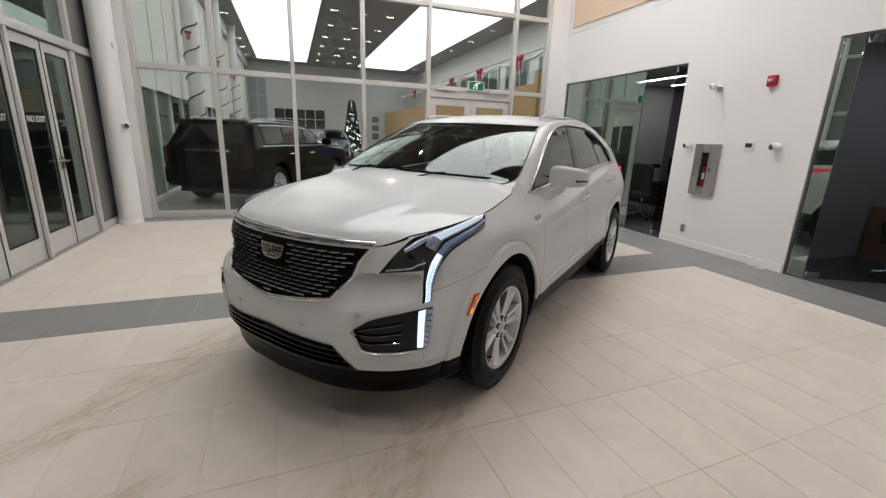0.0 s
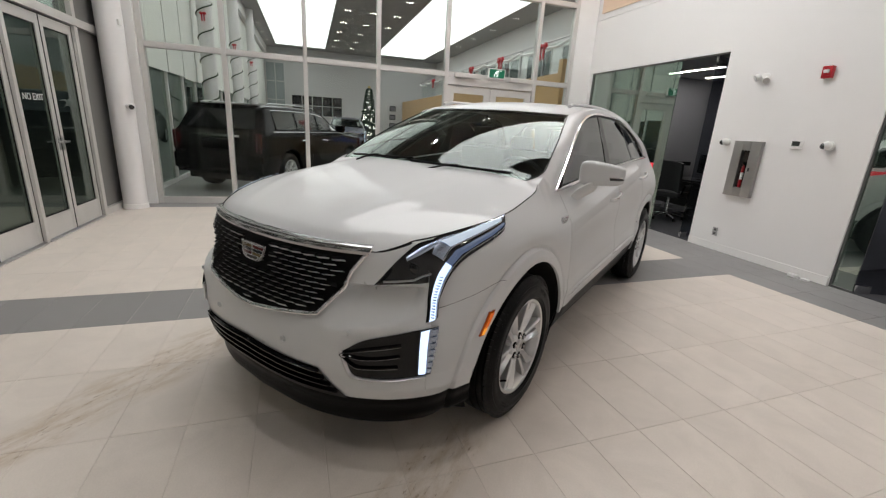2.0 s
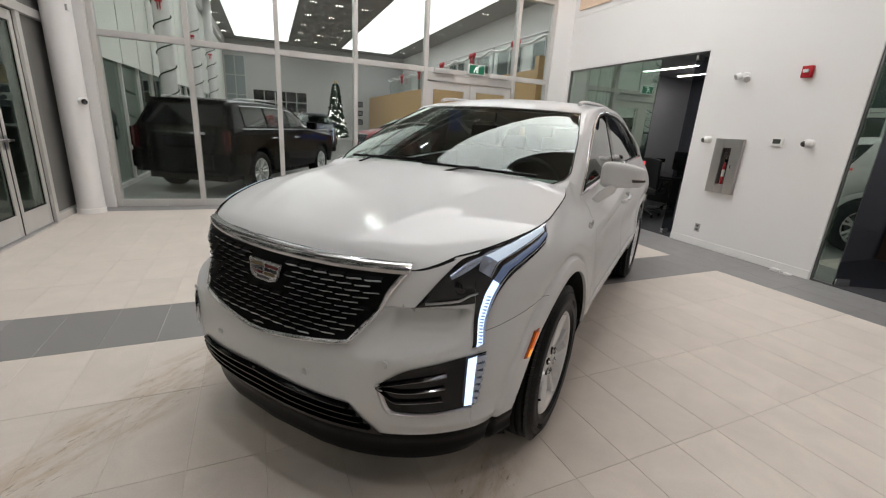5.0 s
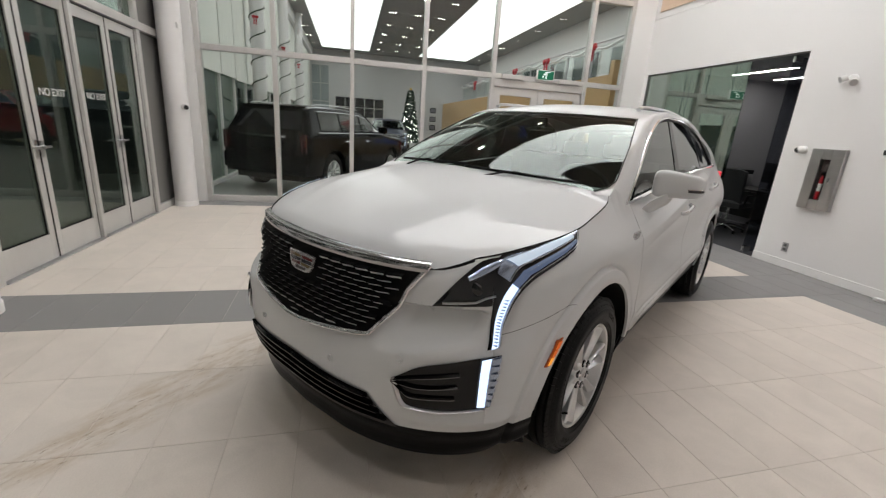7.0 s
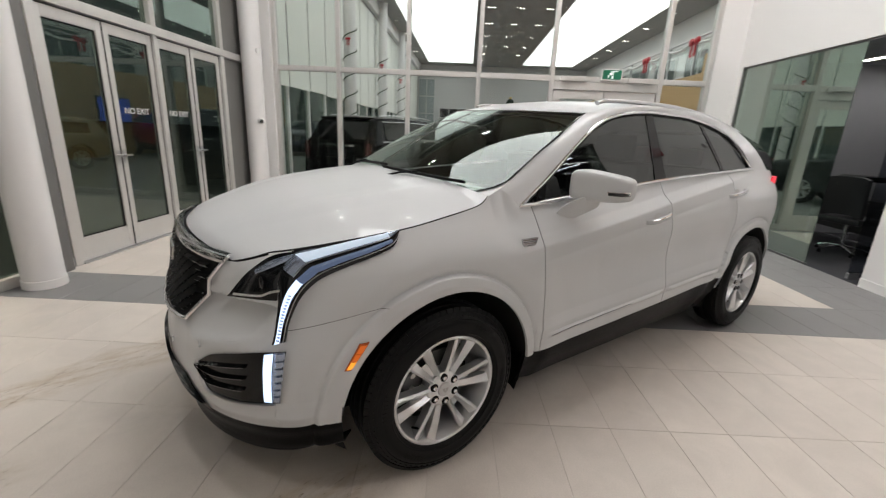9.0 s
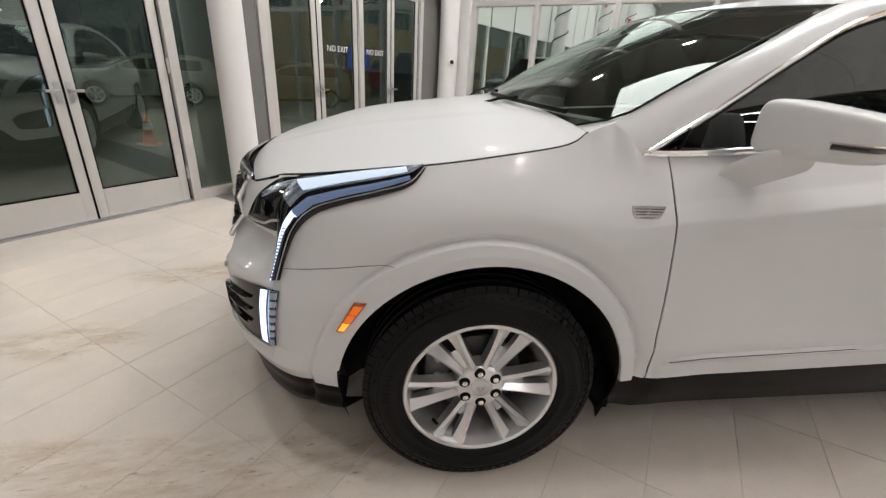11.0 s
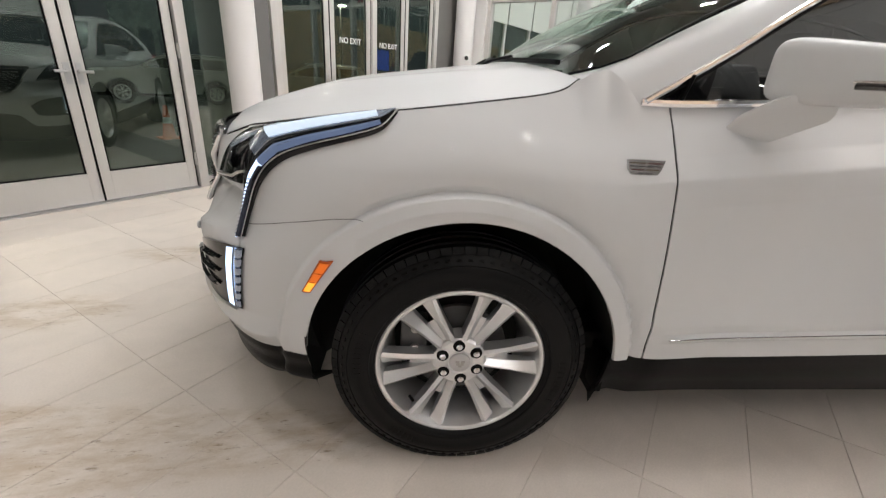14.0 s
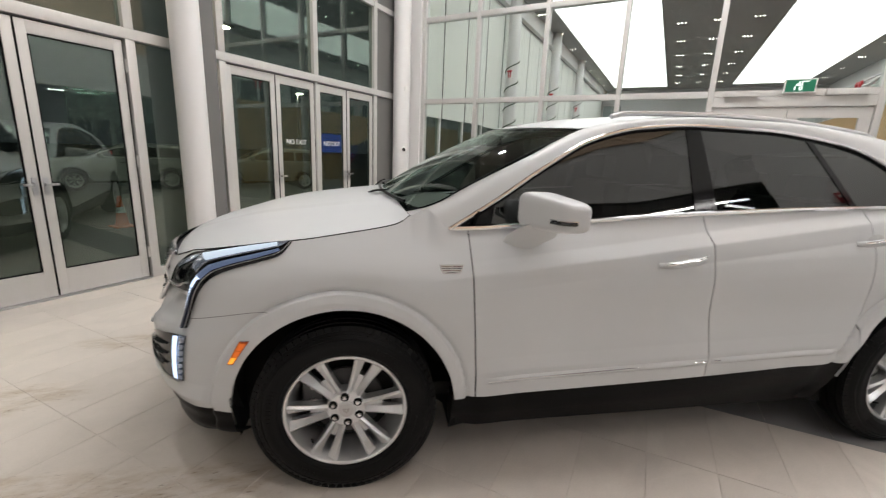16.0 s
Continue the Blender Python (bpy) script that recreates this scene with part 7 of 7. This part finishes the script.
        part("door_mirror", boxes((0.95 * s if s > 0 else -1.16, 0.72, 1.17, 1.16 if s > 0 else -0.95, 0.86, 1.33), bevel=0.04), paint, car)
        wheel(0.955 * s, 0.01, s, 10, car)
        wheel(0.955 * s, WB, s, 35, car)
        seam = lambda y: tube([((0.987 if z > 0.55 and z < 0.9 else 0.978) * s, y, z) for z in (0.50, 0.60, 0.8, 0.9, 1.0)], 0.003, 6)
        for y in (0.55, 1.60):
            part("door_gap", seam(y), DARK_VOID, car)
    tail = lambda z: 3.775 - 0.30 * max(0.0, (z - 1.05) / 0.6)
    part("rear_window", grid(lambda u, v: Vector((lerp(-0.76, 0.76, u) * (1 - 0.09 * v), tail(lerp(1.20, 1.53, v)) + 0.006, lerp(1.20, 1.53, v))), 10, 6), GLOSS_BLACK, car)
    part("tail_bar", boxes((-0.50, 3.775, 1.045, 0.50, 3.80, 1.085), bevel=0.008), CHROME, car, "chrome bar across the tailgate")
    part("plate_recess", boxes((-0.30, 3.772, 0.82, 0.30, 3.780, 1.00), bevel=0.003), BLACK, car)
    part("rear_bumper", boxes((-0.93, 3.70, 0.42, 0.93, 3.81, 0.72), bevel=0.04), paint, car)
    part("spoiler", boxes((-0.66, 3.30, 1.585, 0.66, 3.57, 1.625), bevel=0.012), paint, car)
    part("windscreen", grid(lambda u, v: (lambda y: Vector((lerp(-0.80, 0.80, u) * (1 - 0.10 * v), y, top(y) + 0.024)))(lerp(0.50, 1.22, v)), 12, 6), GLOSS_BLACK, car)
    part("grille", boxes((-0.55, -0.985, 0.60, 0.55, -0.93, 0.95), bevel=0.03), SATIN, car)
    part("underbody", boxes((-0.75, -0.70, 0.24, 0.75, 3.65, 0.37)), DARK_VOID, car)
    return car


GREY_PAINT = mat("grey_car_paint", (0.30, 0.31, 0.32), 0.3, metal=0.3, coat=0.8)
boxy_suv(pose(-9.4, -14.6, -0.36, 0, 0, 62), GREY_PAINT, "light grey sport utility vehicle parked outside at night")
boxy_suv(pose(-5.2, -17.2, -0.36, 0, 0, 68), GREY_PAINT, "grey sport utility vehicle parked outside at night")
boxy_suv(pose(-9.72, -0.30, 0.0, 0, 0, -119), BLACK_PAINT, "black full-size sport utility vehicle displayed behind the glass")

cone = thing("traffic_cone", pose(-2.60, -8.50, -0.36), "orange traffic cone standing outside", "traffic cone")
part("base", boxes((-0.18, -0.18, 0.0, 0.18, 0.18, 0.03), bevel=0.01), ORANGE, cone)
part("body", lathe([(0.13, 0.03), (0.12, 0.05), (0.032, 0.64), (0.0, 0.645)], "z", (0, 0, 0), 24), ORANGE, cone)
part("band", lathe([(0.0855, 0.30), (0.0675, 0.42)], "z", (0, 0, 0), 24), WHITE_PLASTIC, cone)
for x, y in ((-9.0, -14.0), (-1.0, -15.0), (6.0, -13.0), (-24, -26)):
    lp = thing("street_lamp", pose(x, y, -0.36), "tall car park lamp post, lit at night", "street lamp", "car park lamps")
    b = bmesh.new()
    cyl(b, (0, 0, 0), (0, 0, 6.0), 0.08, 0.05, seg=10)
    part("pole", b, ALU_DARK, lp)
    part("head", boxes((-0.3, -0.15, 6.0, 0.3, 0.5, 6.1)), ALU_DARK, lp)
    part("lens", boxes((-0.2, 0.0, 5.985, 0.2, 0.4, 5.999)), glow("lamp_head", (1.0, 0.88, 0.68), 380.0) if "lamp_head" not in MATS else MATS["lamp_head"], lp)
# ---- floor tiles, one by one ----
def tile_mesh(name, a, b, material):
    bm = bmesh.new()
    box(bm, -a / 2, -b / 2, -0.0035, a / 2, b / 2, 0.0)
    top = [e for e in bm.edges if all(v.co.z > -0.001 for v in e.verts)]
    bmesh.ops.bevel(bm, geom=top, offset=0.0012, segments=1, affect="EDGES")
    me = bpy.data.meshes.new(name)
    bm.to_mesh(me)
    bm.free()
    me.materials.append(material)
    return me


GAP = 0.0023
FULL = {m.name: tile_mesh("tile_" + m.name, PX - GAP, PY - GAP, m) for m in (TILE, BAND)}
rest = {TILE.name: bmesh.new(), BAND.name: bmesh.new()}
floor_ob = bpy.data.objects["floor"]
TURN = Matrix.Rotation(radians(2.0), 3, "Z")
X0, X1, Y0, Y1 = GX + 0.02, 6.19, DY + 0.03, RY + 0.05


def laid(u, v):
    p = TURN @ Vector((u, v, 0))
    return (TX + p.x, TY + p.y)


def clipped(poly):
    """The polygon inside the room."""
    for axis, lim, sign in ((0, X0, 1), (0, X1, -1), (1, Y0, 1), (1, Y1, -1)):
        out = []
        for p, q in zip(poly, poly[1:] + poly[:1]):
            a, b = (p[axis] - lim) * sign, (q[axis] - lim) * sign
            if a >= 0:
                out.append(p)
            if a * b < 0:
                t = a / (a - b)
                out.append((p[0] + t * (q[0] - p[0]), p[1] + t * (q[1] - p[1])))
        poly = out
        if len(poly) < 3:
            return []
    return poly


cells = []
for i in range(-12, 10):
    for j in range(-14, 18):
        cx, cy = laid((i + 0.5) * PX, (j + 0.5) * PY)
        band = i == -4 or j >= 13 or i <= -11
        g = GAP / 2
        quad = [laid(i * PX + g, j * PY + g), laid((i + 1) * PX - g, j * PY + g), laid((i + 1) * PX - g, (j + 1) * PY - g), laid(i * PX + g, (j + 1) * PY - g)]
        cut = clipped(quad)
        if cut:
            cells.append((math.hypot(cx - 1.2, cy - 0.3), cx, cy, (BAND if band else TILE).name, cut, cut == quad))
cells.sort(key=lambda c: c[0])
for n, (r, cx, cy, key, cut, whole) in enumerate(cells):
    if n < 290 and whole:
        t = new("tile", FULL[key])
        t.parent = floor_ob
        t.matrix_basis = pose(cx, cy, random.uniform(-0.0003, 0.0003), 0, 0, 2.0)
    else:
        bm = rest[key]
        top = [bm.verts.new((x, y, 0.0)) for x, y in cut]
        low = [bm.verts.new((x, y, -0.0035)) for x, y in cut]
        bm.faces.new(top)
        for k in range(len(cut)):
            bm.faces.new((low[k], low[(k + 1) % len(cut)], top[(k + 1) % len(cut)], top[k]))
for key, bm in rest.items():
    o = finish("tiles_far", bm, MATS[key], floor_ob, "", False)
    tagged(o, kind="stuff")
